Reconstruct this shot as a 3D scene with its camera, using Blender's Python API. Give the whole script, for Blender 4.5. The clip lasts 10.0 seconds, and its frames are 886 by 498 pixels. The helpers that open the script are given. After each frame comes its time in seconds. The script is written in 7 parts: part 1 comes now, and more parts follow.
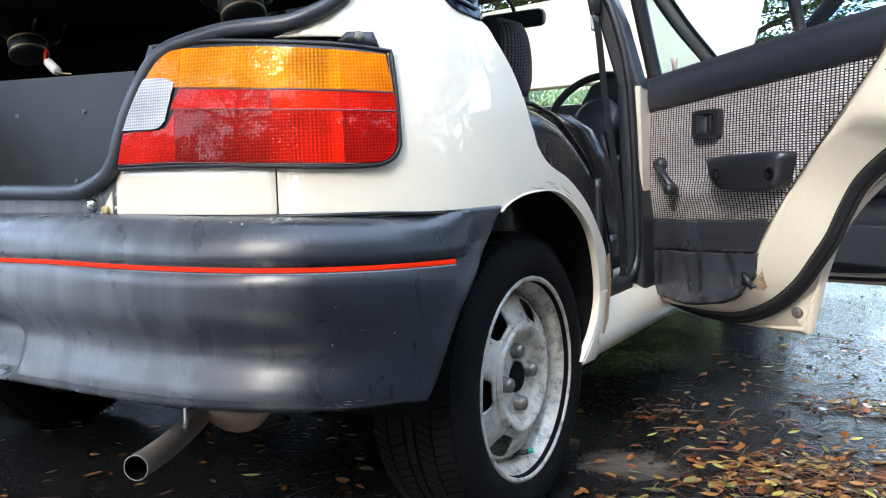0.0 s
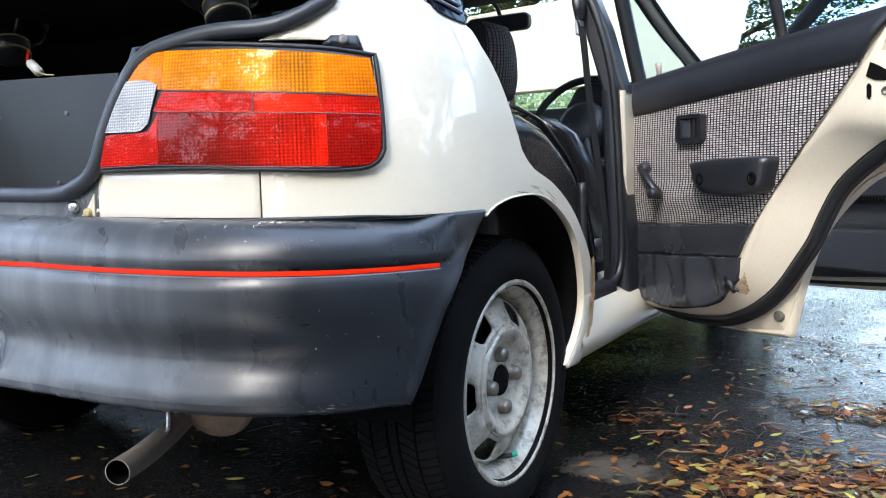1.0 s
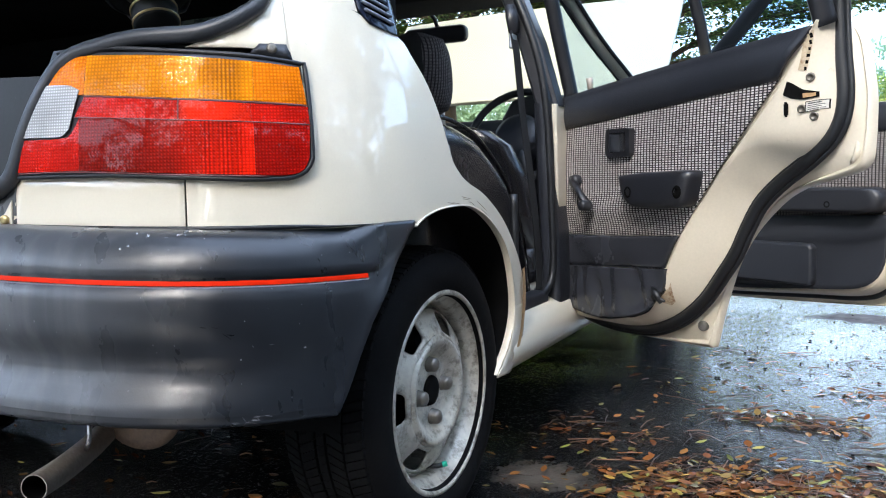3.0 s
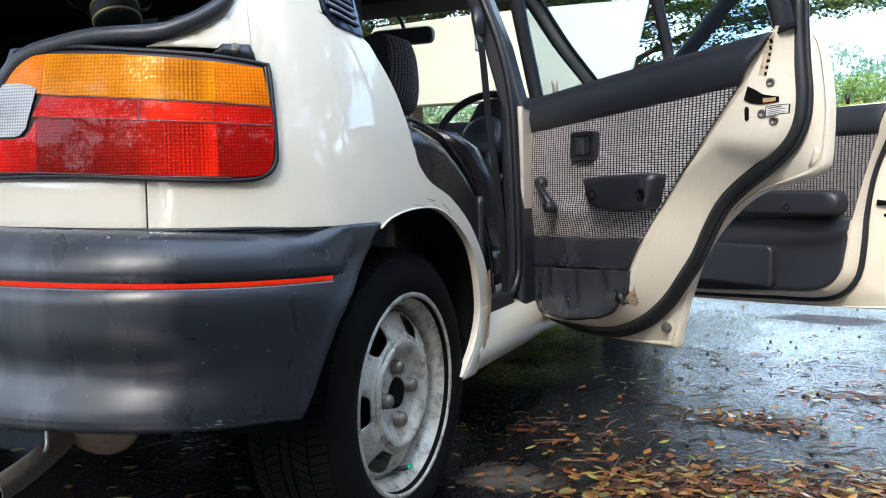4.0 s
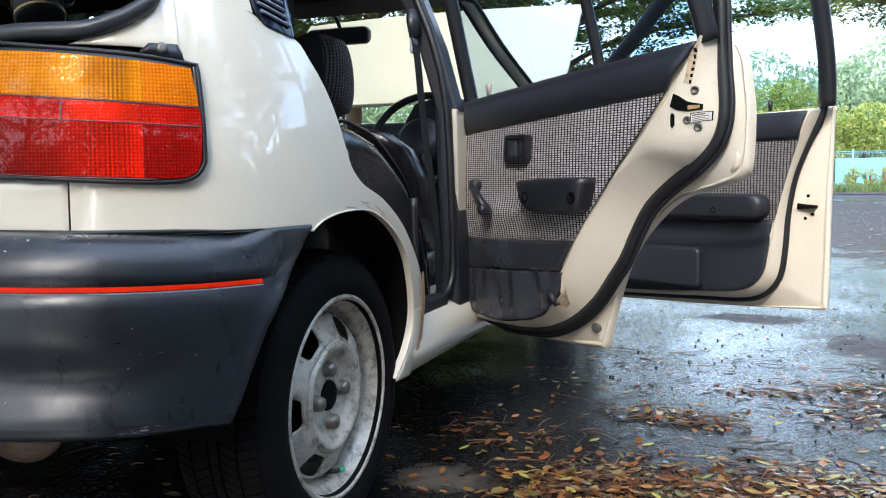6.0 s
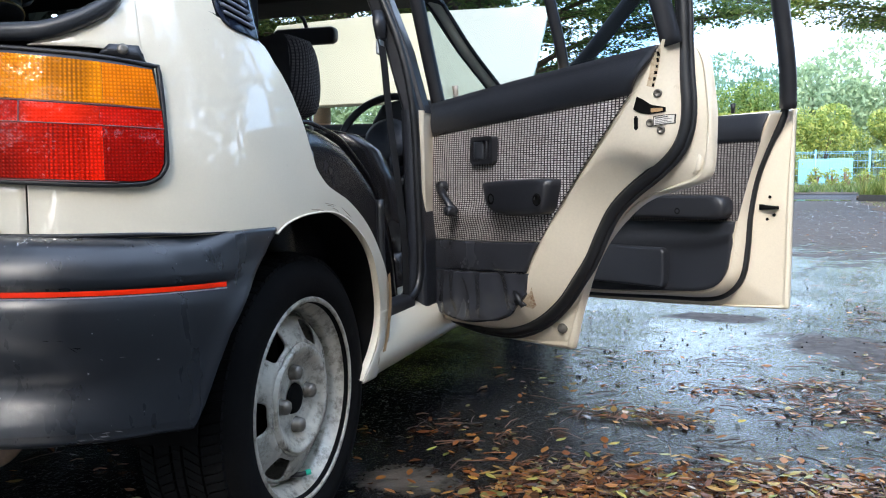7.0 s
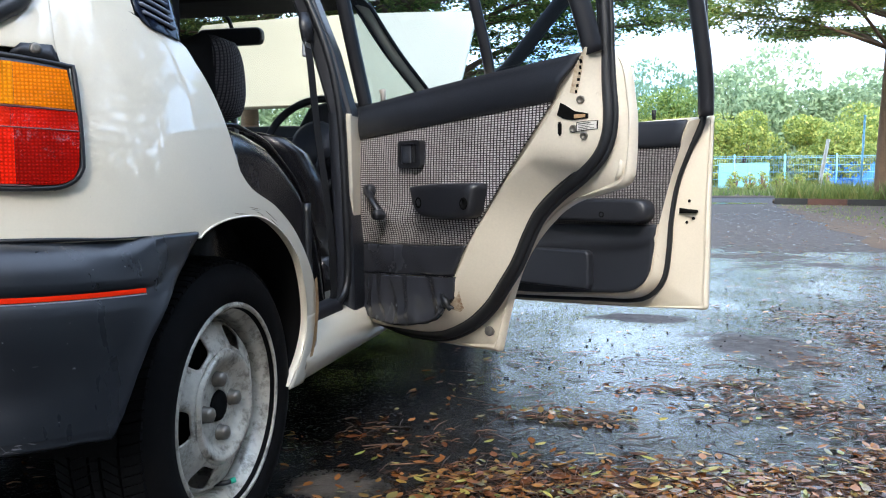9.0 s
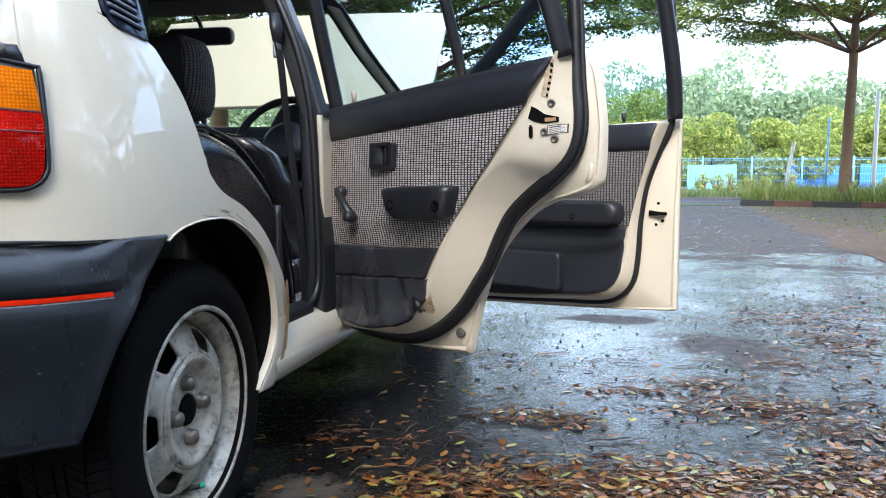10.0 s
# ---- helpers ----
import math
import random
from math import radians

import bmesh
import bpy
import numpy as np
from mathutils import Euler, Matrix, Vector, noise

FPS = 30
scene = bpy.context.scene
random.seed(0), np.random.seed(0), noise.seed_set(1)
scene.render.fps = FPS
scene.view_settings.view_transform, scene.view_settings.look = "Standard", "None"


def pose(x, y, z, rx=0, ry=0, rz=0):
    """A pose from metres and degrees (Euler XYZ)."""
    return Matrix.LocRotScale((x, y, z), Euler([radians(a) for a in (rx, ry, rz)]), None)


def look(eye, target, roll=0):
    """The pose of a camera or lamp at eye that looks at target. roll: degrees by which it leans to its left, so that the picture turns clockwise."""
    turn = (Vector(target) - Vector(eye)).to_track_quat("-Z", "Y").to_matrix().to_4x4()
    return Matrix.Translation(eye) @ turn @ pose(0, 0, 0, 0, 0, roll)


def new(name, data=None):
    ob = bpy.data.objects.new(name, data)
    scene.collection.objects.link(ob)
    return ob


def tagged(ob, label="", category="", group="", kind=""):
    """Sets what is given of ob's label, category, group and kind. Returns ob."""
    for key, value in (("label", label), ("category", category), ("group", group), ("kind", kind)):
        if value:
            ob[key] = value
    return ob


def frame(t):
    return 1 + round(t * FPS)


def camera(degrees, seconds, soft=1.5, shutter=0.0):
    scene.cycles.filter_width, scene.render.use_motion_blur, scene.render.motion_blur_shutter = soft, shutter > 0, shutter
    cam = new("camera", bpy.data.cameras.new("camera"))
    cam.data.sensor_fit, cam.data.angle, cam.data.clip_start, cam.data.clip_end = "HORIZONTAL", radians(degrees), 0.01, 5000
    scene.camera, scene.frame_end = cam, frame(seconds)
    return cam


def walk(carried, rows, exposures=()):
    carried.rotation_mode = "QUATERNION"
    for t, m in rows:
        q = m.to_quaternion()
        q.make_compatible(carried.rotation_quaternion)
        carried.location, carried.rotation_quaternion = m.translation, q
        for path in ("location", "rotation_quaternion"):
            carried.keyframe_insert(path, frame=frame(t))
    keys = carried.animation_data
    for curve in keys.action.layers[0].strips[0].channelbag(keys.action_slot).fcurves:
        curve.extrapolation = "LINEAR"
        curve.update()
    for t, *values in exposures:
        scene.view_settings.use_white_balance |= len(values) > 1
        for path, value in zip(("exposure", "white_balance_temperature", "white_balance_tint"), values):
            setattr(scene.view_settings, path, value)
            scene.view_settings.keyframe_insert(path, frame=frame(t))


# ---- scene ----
EXPOSURE = 1.69
cam = camera(56.61, 10.0, soft=1.1)
walk(cam, [
    (0, pose(1.425, -1.331, 0.659, 84.326, 2.203, 31.930)),
    (0.5, pose(1.426, -1.330, 0.660, 84.296, 2.108, 31.588)),
    (1, pose(1.428, -1.330, 0.661, 84.459, 1.972, 30.980)),
    (1.5, pose(1.432, -1.327, 0.660, 84.531, 1.807, 30.237)),
    (2, pose(1.437, -1.327, 0.662, 84.654, 1.580, 29.325)),
    (2.5, pose(1.443, -1.326, 0.662, 84.875, 1.405, 28.121)),
    (4, pose(1.448, -1.322, 0.664, 85.040, 1.006, 24.638)),
    (4.5, pose(1.450, -1.321, 0.664, 85.050, 0.887, 23.488)),
    (5, pose(1.451, -1.322, 0.667, 84.992, 0.761, 22.420)),
    (5.5, pose(1.456, -1.323, 0.668, 84.972, 0.619, 21.450)),
    (7, pose(1.468, -1.322, 0.674, 84.902, 0.492, 18.307)),
    (7.5, pose(1.471, -1.321, 0.674, 84.948, 0.476, 17.105)),
    (8, pose(1.475, -1.321, 0.676, 84.899, 0.342, 15.338)),
    (8.5, pose(1.477, -1.322, 0.677, 84.976, 0.274, 14.358)),
    (9, pose(1.476, -1.323, 0.677, 85.044, 0.265, 13.493)),
    (9.5, pose(1.477, -1.324, 0.678, 85.147, 0.229, 12.714)),
    (10, pose(1.476, -1.323, 0.681, 85.077, 0.052, 11.514)),
], exposures=[(0, EXPOSURE + 0.52), (1.5, EXPOSURE + 0.45), (2.5, EXPOSURE + 0.30), (4.5, EXPOSURE + 0.08), (10, EXPOSURE - 0.05)])

# ---- daylight: bright hazy sky, soft sun from behind the car ----
SUN_EL, SUN_AZ = radians(36), radians(173)
world = bpy.data.worlds.new("sky")
scene.world = world
world.use_nodes = True
wn = world.node_tree
wn.nodes.clear()
sky = wn.nodes.new("ShaderNodeTexSky")
sky.sky_type = "NISHITA"
sky.sun_disc = False
sky.sun_elevation, sky.sun_rotation = SUN_EL, SUN_AZ
sky.air_density, sky.dust_density, sky.ozone_density = 1.0, 2.0, 1.0
bg = wn.nodes.new("ShaderNodeBackground")
bg.inputs[1].default_value = 0.215
wout = wn.nodes.new("ShaderNodeOutputWorld")
# thin white cloud over the blue
cloud = wn.nodes.new("ShaderNodeMix")
cloud.data_type = "RGBA"
cloud.inputs[0].default_value = 0.55
cloud.inputs[7].default_value = (6.1, 7.7, 10.6, 1)
wn.links.new(sky.outputs[0], cloud.inputs[6])
wn.links.new(cloud.outputs[2], bg.inputs[0])
wn.links.new(bg.outputs[0], wout.inputs[0])
sun_data = bpy.data.lights.new("sun", "SUN")
sun_data.energy, sun_data.angle, sun_data.color = 2.0, radians(16), (1.0, 0.95, 0.88)
sun = new("sun", sun_data)
sun_dir = Vector((math.sin(SUN_AZ) * math.cos(SUN_EL), math.cos(SUN_AZ) * math.cos(SUN_EL), math.sin(SUN_EL)))
sun.matrix_world = look(sun_dir * 40, (0, 0, 0))


# ---- materials ----
def material(name, color, rough=0.5, metal=0.0, var=0.12, scale=6.0, grain=60.0, bump=0.0, coat=0.0, dirt=None, dirt_amount=0.0,
             dirt_scale=3.0, rough_var=0.1, spec=0.5):
    """A surface with large and fine variation, an optional second colour in stains, and fine relief."""
    m = bpy.data.materials.new(name)
    m.use_nodes = True
    t = m.node_tree
    p = t.nodes["Principled BSDF"]
    geo = t.nodes.new("ShaderNodeTexCoord")
    big = t.nodes.new("ShaderNodeTexNoise")
    big.inputs["Scale"].default_value, big.inputs["Detail"].default_value = scale, 5
    fine = t.nodes.new("ShaderNodeTexNoise")
    fine.inputs["Scale"].default_value, fine.inputs["Detail"].default_value = grain, 3
    t.links.new(geo.outputs["Object"], big.inputs["Vector"])
    t.links.new(geo.outputs["Object"], fine.inputs["Vector"])
    add = t.nodes.new("ShaderNodeMath")
    add.operation = "ADD"
    t.links.new(big.outputs[0], add.inputs[0])
    t.links.new(fine.outputs[0], add.inputs[1])
    rng = t.nodes.new("ShaderNodeMapRange")
    rng.inputs[1].default_value, rng.inputs[2].default_value = 0.6, 1.4
    rng.inputs[3].default_value, rng.inputs[4].default_value = 1 - var, 1 + var
    t.links.new(add.outputs[0], rng.inputs[0])
    hsv = t.nodes.new("ShaderNodeHueSaturation")
    hsv.inputs["Color"].default_value = (*color, 1)
    t.links.new(rng.outputs[0], hsv.inputs["Value"])
    col = hsv.outputs[0]
    if dirt:
        st = t.nodes.new("ShaderNodeTexNoise")
        st.inputs["Scale"].default_value, st.inputs["Detail"].default_value, st.inputs["Roughness"].default_value = dirt_scale, 8, 0.7
        t.links.new(geo.outputs["Object"], st.inputs["Vector"])
        cut = t.nodes.new("ShaderNodeMapRange")
        cut.inputs[1].default_value, cut.inputs[2].default_value = 0.72 - 0.3 * dirt_amount, 0.85 - 0.2 * dirt_amount
        t.links.new(st.outputs[0], cut.inputs[0])
        mix = t.nodes.new("ShaderNodeMix")
        mix.data_type = "RGBA"
        t.links.new(cut.outputs[0], mix.inputs[0])
        t.links.new(col, mix.inputs[6])
        mix.inputs[7].default_value = (*dirt, 1)
        col = mix.outputs[2]
    t.links.new(col, p.inputs["Base Color"])
    rr = t.nodes.new("ShaderNodeMapRange")
    rr.inputs[1].default_value, rr.inputs[2].default_value = 0.3, 0.7
    rr.inputs[3].default_value, rr.inputs[4].default_value = max(rough - rough_var, 0.02), min(rough + rough_var, 1)
    t.links.new(big.outputs[0], rr.inputs[0])
    t.links.new(rr.outputs[0], p.inputs["Roughness"])
    p.inputs["Metallic"].default_value = metal
    p.inputs["Specular IOR Level"].default_value = spec
    if coat:
        p.inputs["Coat Weight"].default_value, p.inputs["Coat Roughness"].default_value, p.inputs["Coat IOR"].default_value = coat, 0.025, 1.5 + 0.25 * (coat == 1.0)
    if bump:
        b = t.nodes.new("ShaderNodeBump")
        b.inputs["Strength"].default_value, b.inputs["Distance"].default_value = bump, 0.002
        t.links.new(fine.outputs[0], b.inputs["Height"])
        t.links.new(b.outputs[0], p.inputs["Normal"])
    return m


def nodes_of(m):
    return m.node_tree, m.node_tree.nodes["Principled BSDF"]


def uv_fabric(name, pale=(0.58, 0.55, 0.53), brown=(0.27, 0.21, 0.21), fine=1.0):
    """Woven seat cloth: rows of pale flecks on dark thread, a few coloured ones."""
    m = bpy.data.materials.new(name)
    m.use_nodes = True
    t, p = nodes_of(m)
    uv = t.nodes.new("ShaderNodeTexCoord")
    br = t.nodes.new("ShaderNodeTexBrick")
    br.offset, br.squash = 0.0, 1.0
    br.inputs["Color1"].default_value = (*pale, 1)
    br.inputs["Color2"].default_value = (*brown, 1)
    br.inputs["Mortar"].default_value = (0.014, 0.012, 0.014, 1)
    br.inputs["Scale"].default_value = 1.0
    br.inputs["Mortar Size"].default_value = 0.0013
    br.inputs["Mortar Smooth"].default_value = 0.45
    br.inputs["Bias"].default_value = -0.45
    br.inputs["Brick Width"].default_value = 0.0057
    br.inputs["Row Height"].default_value = 0.0051
    wide = t.nodes.new("ShaderNodeMapping")
    wide.inputs["Scale"].default_value = (0.55 * fine, fine, 1)
    t.links.new(uv.outputs["UV"], wide.inputs[0])
    t.links.new(wide.outputs[0], br.inputs["Vector"])
    nz = t.nodes.new("ShaderNodeTexNoise")
    nz.inputs["Scale"].default_value = 7
    t.links.new(uv.outputs["UV"], nz.inputs["Vector"])
    hs = t.nodes.new("ShaderNodeHueSaturation")
    rg = t.nodes.new("ShaderNodeMapRange")
    rg.inputs[3].default_value, rg.inputs[4].default_value = 0.75, 1.2
    t.links.new(nz.outputs[0], rg.inputs[0])
    t.links.new(rg.outputs[0], hs.inputs["Value"])
    t.links.new(br.outputs[0], hs.inputs["Color"])
    t.links.new(hs.outputs[0], p.inputs["Base Color"])
    p.inputs["Roughness"].default_value = 0.9
    b = t.nodes.new("ShaderNodeBump")
    b.inputs["Strength"].default_value, b.inputs["Distance"].default_value = 0.6, 0.002
    t.links.new(br.outputs["Fac"], b.inputs["Height"])
    b.invert = True
    t.links.new(b.outputs[0], p.inputs["Normal"])
    return m


def lens(name, color, cell=0.0046, depth=0.5, zones=(), ribs=None):
    """Moulded lamp plastic: a grid of small round prisms under a clear glossy skin; zones: light returned by the optics
    behind, put into the colour along the lamp;
    ribs: a stretch with upright ribs, darkened in the colour."""
    m = bpy.data.materials.new(name)
    m.use_nodes = True
    t, p = nodes_of(m)
    uv = t.nodes.new("ShaderNodeTexCoord")
    sp = t.nodes.new("ShaderNodeSeparateXYZ")
    t.links.new(uv.outputs["UV"], sp.inputs[0])

    def calc(op, a, b=0.0):
        q = t.nodes.new("ShaderNodeMath")
        q.operation = op
        for k, w in enumerate((a, b)):
            if isinstance(w, float):
                q.inputs[k].default_value = w
            else:
                t.links.new(w, q.inputs[k])
        return q.outputs[0]

    def ranged(src, a, b, c, d):
        r = t.nodes.new("ShaderNodeMapRange")
        r.inputs[1].default_value, r.inputs[2].default_value, r.inputs[3].default_value, r.inputs[4].default_value = a, b, c, d
        t.links.new(src, r.inputs[0])
        return r.outputs[0]

    def wave(axis, pitch):
        return ranged(calc("SINE", calc("MULTIPLY", sp.outputs[axis], 2 * math.pi / pitch)), -1.0, 1.0, 0.0, 1.0)

    dots = calc("MULTIPLY", wave(0, cell), wave(1, cell))
    value = ranged(dots, 0.0, 0.9, 1.0 - depth, 1.0 + 0.35 * depth)
    nz = t.nodes.new("ShaderNodeTexNoise")
    nz.inputs["Scale"].default_value, nz.inputs["Detail"].default_value = 14, 4
    t.links.new(uv.outputs["UV"], nz.inputs["Vector"])
    value = calc("MULTIPLY", value, ranged(nz.outputs[0], 0.3, 0.7, 0.75, 1.25))
    if ribs:
        here = calc("MULTIPLY", ranged(sp.outputs[0], ribs[0], ribs[0] + 0.02, 0.0, 1.0), ranged(sp.outputs[0], ribs[1] - 0.012, ribs[1], 1.0, 0.0))
        value = calc("MULTIPLY", value, calc("SUBTRACT", 1.0, calc("MULTIPLY", here, ranged(wave(0, 0.0060), 0.2, 0.8, 0.40, 0.0))))
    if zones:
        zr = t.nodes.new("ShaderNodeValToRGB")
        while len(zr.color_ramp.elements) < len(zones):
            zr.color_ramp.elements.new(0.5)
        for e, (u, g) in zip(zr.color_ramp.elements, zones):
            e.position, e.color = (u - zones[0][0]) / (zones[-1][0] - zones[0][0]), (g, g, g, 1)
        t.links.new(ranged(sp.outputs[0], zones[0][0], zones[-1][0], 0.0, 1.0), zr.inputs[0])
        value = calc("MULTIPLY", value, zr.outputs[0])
    hs = t.nodes.new("ShaderNodeHueSaturation")
    hs.inputs["Color"].default_value = (*color, 1)
    t.links.new(value, hs.inputs["Value"])
    t.links.new(hs.outputs[0], p.inputs["Base Color"])
    p.inputs["Roughness"].default_value = 0.4
    p.inputs["Specular IOR Level"].default_value = 0.05
    p.inputs["Coat Weight"].default_value, p.inputs["Coat Roughness"].default_value = 0.27, 0.012
    b = t.nodes.new("ShaderNodeBump")
    b.inputs["Strength"].default_value, b.inputs["Distance"].default_value = 0.4, 0.0015
    t.links.new(dots, b.inputs["Height"])
    t.links.new(b.outputs[0], p.inputs["Normal"])
    return m


def streaked_plastic():
    """Dark grey bumper plastic, chalky with vertical run marks, fine scratches and a dull sheen; light on its back is
    put into the colour.
    """
    m = bpy.data.materials.new("weathered_grey_plastic")
    m.use_nodes = True
    t, p = nodes_of(m)
    co = t.nodes.new("ShaderNodeTexCoord")

    def stretched(scale, detail, name_scale):
        mp = t.nodes.new("ShaderNodeMapping")
        mp.inputs["Scale"].default_value = scale
        nz = t.nodes.new("ShaderNodeTexNoise")
        nz.inputs["Scale"].default_value, nz.inputs["Detail"].default_value = name_scale, detail
        t.links.new(co.outputs["Object"], mp.inputs[0])
        t.links.new(mp.outputs[0], nz.inputs["Vector"])
        return nz.outputs[0]

    def ranged(src, a, b, c, d):
        r = t.nodes.new("ShaderNodeMapRange")
        r.inputs[1].default_value, r.inputs[2].default_value, r.inputs[3].default_value, r.inputs[4].default_value = a, b, c, d
        t.links.new(src, r.inputs[0])
        return r.outputs[0]

    def blend(fac, a, b):
        x = t.nodes.new("ShaderNodeMix")
        x.data_type = "RGBA"
        t.links.new(fac, x.inputs[0])
        for k, q in ((6, a), (7, b)):
            if isinstance(q, tuple):
                x.inputs[k].default_value = (*q, 1)
            else:
                t.links.new(q, x.inputs[k])
        return x.outputs[2]

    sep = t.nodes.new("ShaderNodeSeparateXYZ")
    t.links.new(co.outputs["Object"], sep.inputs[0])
    # light on the back is put into the colour: paler there, near black round the ends
    back_light = ranged(sep.outputs["X"], 0.68, 0.30, 0.0, 0.92)
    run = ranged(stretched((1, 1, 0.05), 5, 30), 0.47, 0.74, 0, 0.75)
    cloud = ranged(stretched((1, 1, 1), 6, 7), 0.35, 0.75, 0, 1)
    spot = ranged(stretched((1, 1, 1), 2, 130), 0.755, 0.775, 0, 0.8)
    scuff = ranged(stretched((1, 1, 3.5), 5, 26), 0.70, 0.78, 0, 0.7)
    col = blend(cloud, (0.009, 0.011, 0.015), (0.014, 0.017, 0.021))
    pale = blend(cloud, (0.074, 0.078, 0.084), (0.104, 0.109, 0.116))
    col = blend(back_light, col, pale)
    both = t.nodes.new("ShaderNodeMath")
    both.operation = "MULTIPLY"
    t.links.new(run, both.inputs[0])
    t.links.new(back_light, both.inputs[1])
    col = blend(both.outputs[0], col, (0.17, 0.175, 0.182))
    col = blend(scuff, col, (0.012, 0.012, 0.014))
    col = blend(spot, col, (0.30, 0.30, 0.31))
    t.links.new(col, p.inputs["Base Color"])
    t.links.new(ranged(stretched((1, 1, 0.4), 5, 18), 0.3, 0.7, 0.23, 0.40), p.inputs["Roughness"])
    b = t.nodes.new("ShaderNodeBump")
    p.inputs["Specular IOR Level"].default_value = 0.5
    b.inputs["Strength"].default_value, b.inputs["Distance"].default_value = 0.05, 0.002
    t.links.new(stretched((1, 1, 1), 3, 380), b.inputs["Height"])
    t.links.new(b.outputs[0], p.inputs["Normal"])
    return m


def pane_material(name, tint=(0.9, 0.95, 0.95), rough=0.0):
    """Thin pane: mostly see-through with a mirror-like sheen."""
    m = bpy.data.materials.new(name)
    m.use_nodes = True
    t = m.node_tree
    t.nodes.clear()
    o = t.nodes.new("ShaderNodeOutputMaterial")
    tr = t.nodes.new("ShaderNodeBsdfTransparent")
    tr.inputs[0].default_value = (*tint, 1)
    gl = t.nodes.new("ShaderNodeBsdfGlossy")
    gl.inputs["Roughness"].default_value = rough
    lw = t.nodes.new("ShaderNodeLayerWeight")
    fr = t.nodes.new("ShaderNodeMapRange")
    pw = t.nodes.new("ShaderNodeMath")
    pw.operation = "POWER"
    pw.inputs[1].default_value = 4.0
    t.links.new(lw.outputs["Facing"], pw.inputs[0])
    fr.inputs[3].default_value, fr.inputs[4].default_value = 0.05, 0.8
    t.links.new(pw.outputs[0], fr.inputs[0])
    mx = t.nodes.new("ShaderNodeMixShader")
    t.links.new(fr.outputs[0], mx.inputs[0])
    t.links.new(tr.outputs[0], mx.inputs[1])
    t.links.new(gl.outputs[0], mx.inputs[2])
    t.links.new(mx.outputs[0], o.inputs[0])
    return m


PAINT = material("cream_paint", (0.72, 0.66, 0.525), 0.5, var=0.03, scale=3, grain=300, coat=1.0, dirt=(0.52, 0.47, 0.38), dirt_amount=0.16, dirt_scale=14, spec=0.2)
PAINT_IN = material("cream_paint_inner", (0.70, 0.63, 0.50), 0.38, var=0.06, scale=5, grain=200, coat=0.4, dirt=(0.38, 0.28, 0.17), dirt_amount=0.22, dirt_scale=16)
BLACK_PLASTIC = material("black_plastic", (0.015, 0.016, 0.020), 0.42, var=0.2, bump=0.1, grain=500)
TRIM_VINYL = material("charcoal_vinyl", (0.021, 0.0235, 0.030), 0.40, var=0.15, bump=0.2, grain=700)
POCKET = material("soft_leatherette", (0.030, 0.032, 0.039), 0.27, var=0.08, bump=0.12, grain=500, rough_var=0.04)
LEATHER = material("black_leatherette", (0.009, 0.009, 0.011), 0.22, var=0.2, bump=0.2, grain=350)
# paler copy of the rubber, the seal's bluish sheen put into its colour
SEAL_RUBBER = material("sheen_seal_rubber", (0.030, 0.033, 0.038), 0.36, var=0.25, scale=12, grain=200, bump=0.1)
RUBBER = material("black_rubber", (0.009, 0.010, 0.012), 0.45, var=0.25, grain=200, bump=0.1)
TYRE = material("tyre_rubber", (0.004, 0.004, 0.0042), 0.8, var=0.25, scale=12, grain=150, bump=0.2, dirt=(0.026, 0.024, 0.021), dirt_amount=0.3, dirt_scale=14, spec=0.09)
STEEL = material("silver_wheel_paint", (0.47, 0.445, 0.375), 0.36, metal=0.25, var=0.2, scale=14, grain=90, bump=0.12, dirt=(0.085, 0.072, 0.055), dirt_amount=0.78, dirt_scale=38)
RUSTY = material("dirty_steel", (0.36, 0.32, 0.28), 0.55, metal=0.35, var=0.25, scale=14, grain=160, bump=0.3, dirt=(0.16, 0.10, 0.055), dirt_amount=0.4, dirt_scale=18)
# near-black with the shade of recesses and underbody in it; also for dark marks
DARK = material("shade_and_mark_black", (0.004, 0.004, 0.004), 0.9, var=0.3, spec=0.08)
BLACK_CLOTH = material("black_cloth", (0.008, 0.008, 0.009), 0.95, var=0.3, grain=300, bump=0.3)
BOARD = material("painted_board", (0.017, 0.019, 0.019), 0.55, var=0.2, scale=6, grain=120, bump=0.1, dirt=(0.07, 0.07, 0.068), dirt_amount=0.2, dirt_scale=24)
RED_TAPE = material("red_pinstripe", (0.72, 0.022, 0.002), 0.5, var=0.06, spec=0.15)
CRACK = material("dirt_in_cracks", (0.22, 0.17, 0.11), 0.8, var=0.3)
RUST = material("rusty_filler", (0.40, 0.25, 0.12), 0.8, var=0.3, scale=20, grain=140, bump=0.4, dirt=(0.05, 0.035, 0.02), dirt_amount=0.6, dirt_scale=40)
CHROME = material("dull_metal", (0.5, 0.5, 0.5), 0.3, metal=1.0, var=0.1)
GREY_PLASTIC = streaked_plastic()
FABRIC = uv_fabric("fleck_cloth")
# darker copy of the fleck cloth: the front door's shade is in the colour
FRONT_CLOTH = uv_fabric("shaded_fleck_cloth", (0.30, 0.28, 0.27), (0.12, 0.09, 0.09))
HEADREST = uv_fabric("headrest_cloth", (0.15, 0.14, 0.14), (0.07, 0.055, 0.055), 1.3)
# deep, mid and bright copies put the reflectors' returned light into the colour
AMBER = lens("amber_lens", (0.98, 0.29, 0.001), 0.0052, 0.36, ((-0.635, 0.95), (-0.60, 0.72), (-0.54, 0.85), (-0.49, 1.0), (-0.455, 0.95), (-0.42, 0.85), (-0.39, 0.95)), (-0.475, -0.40))
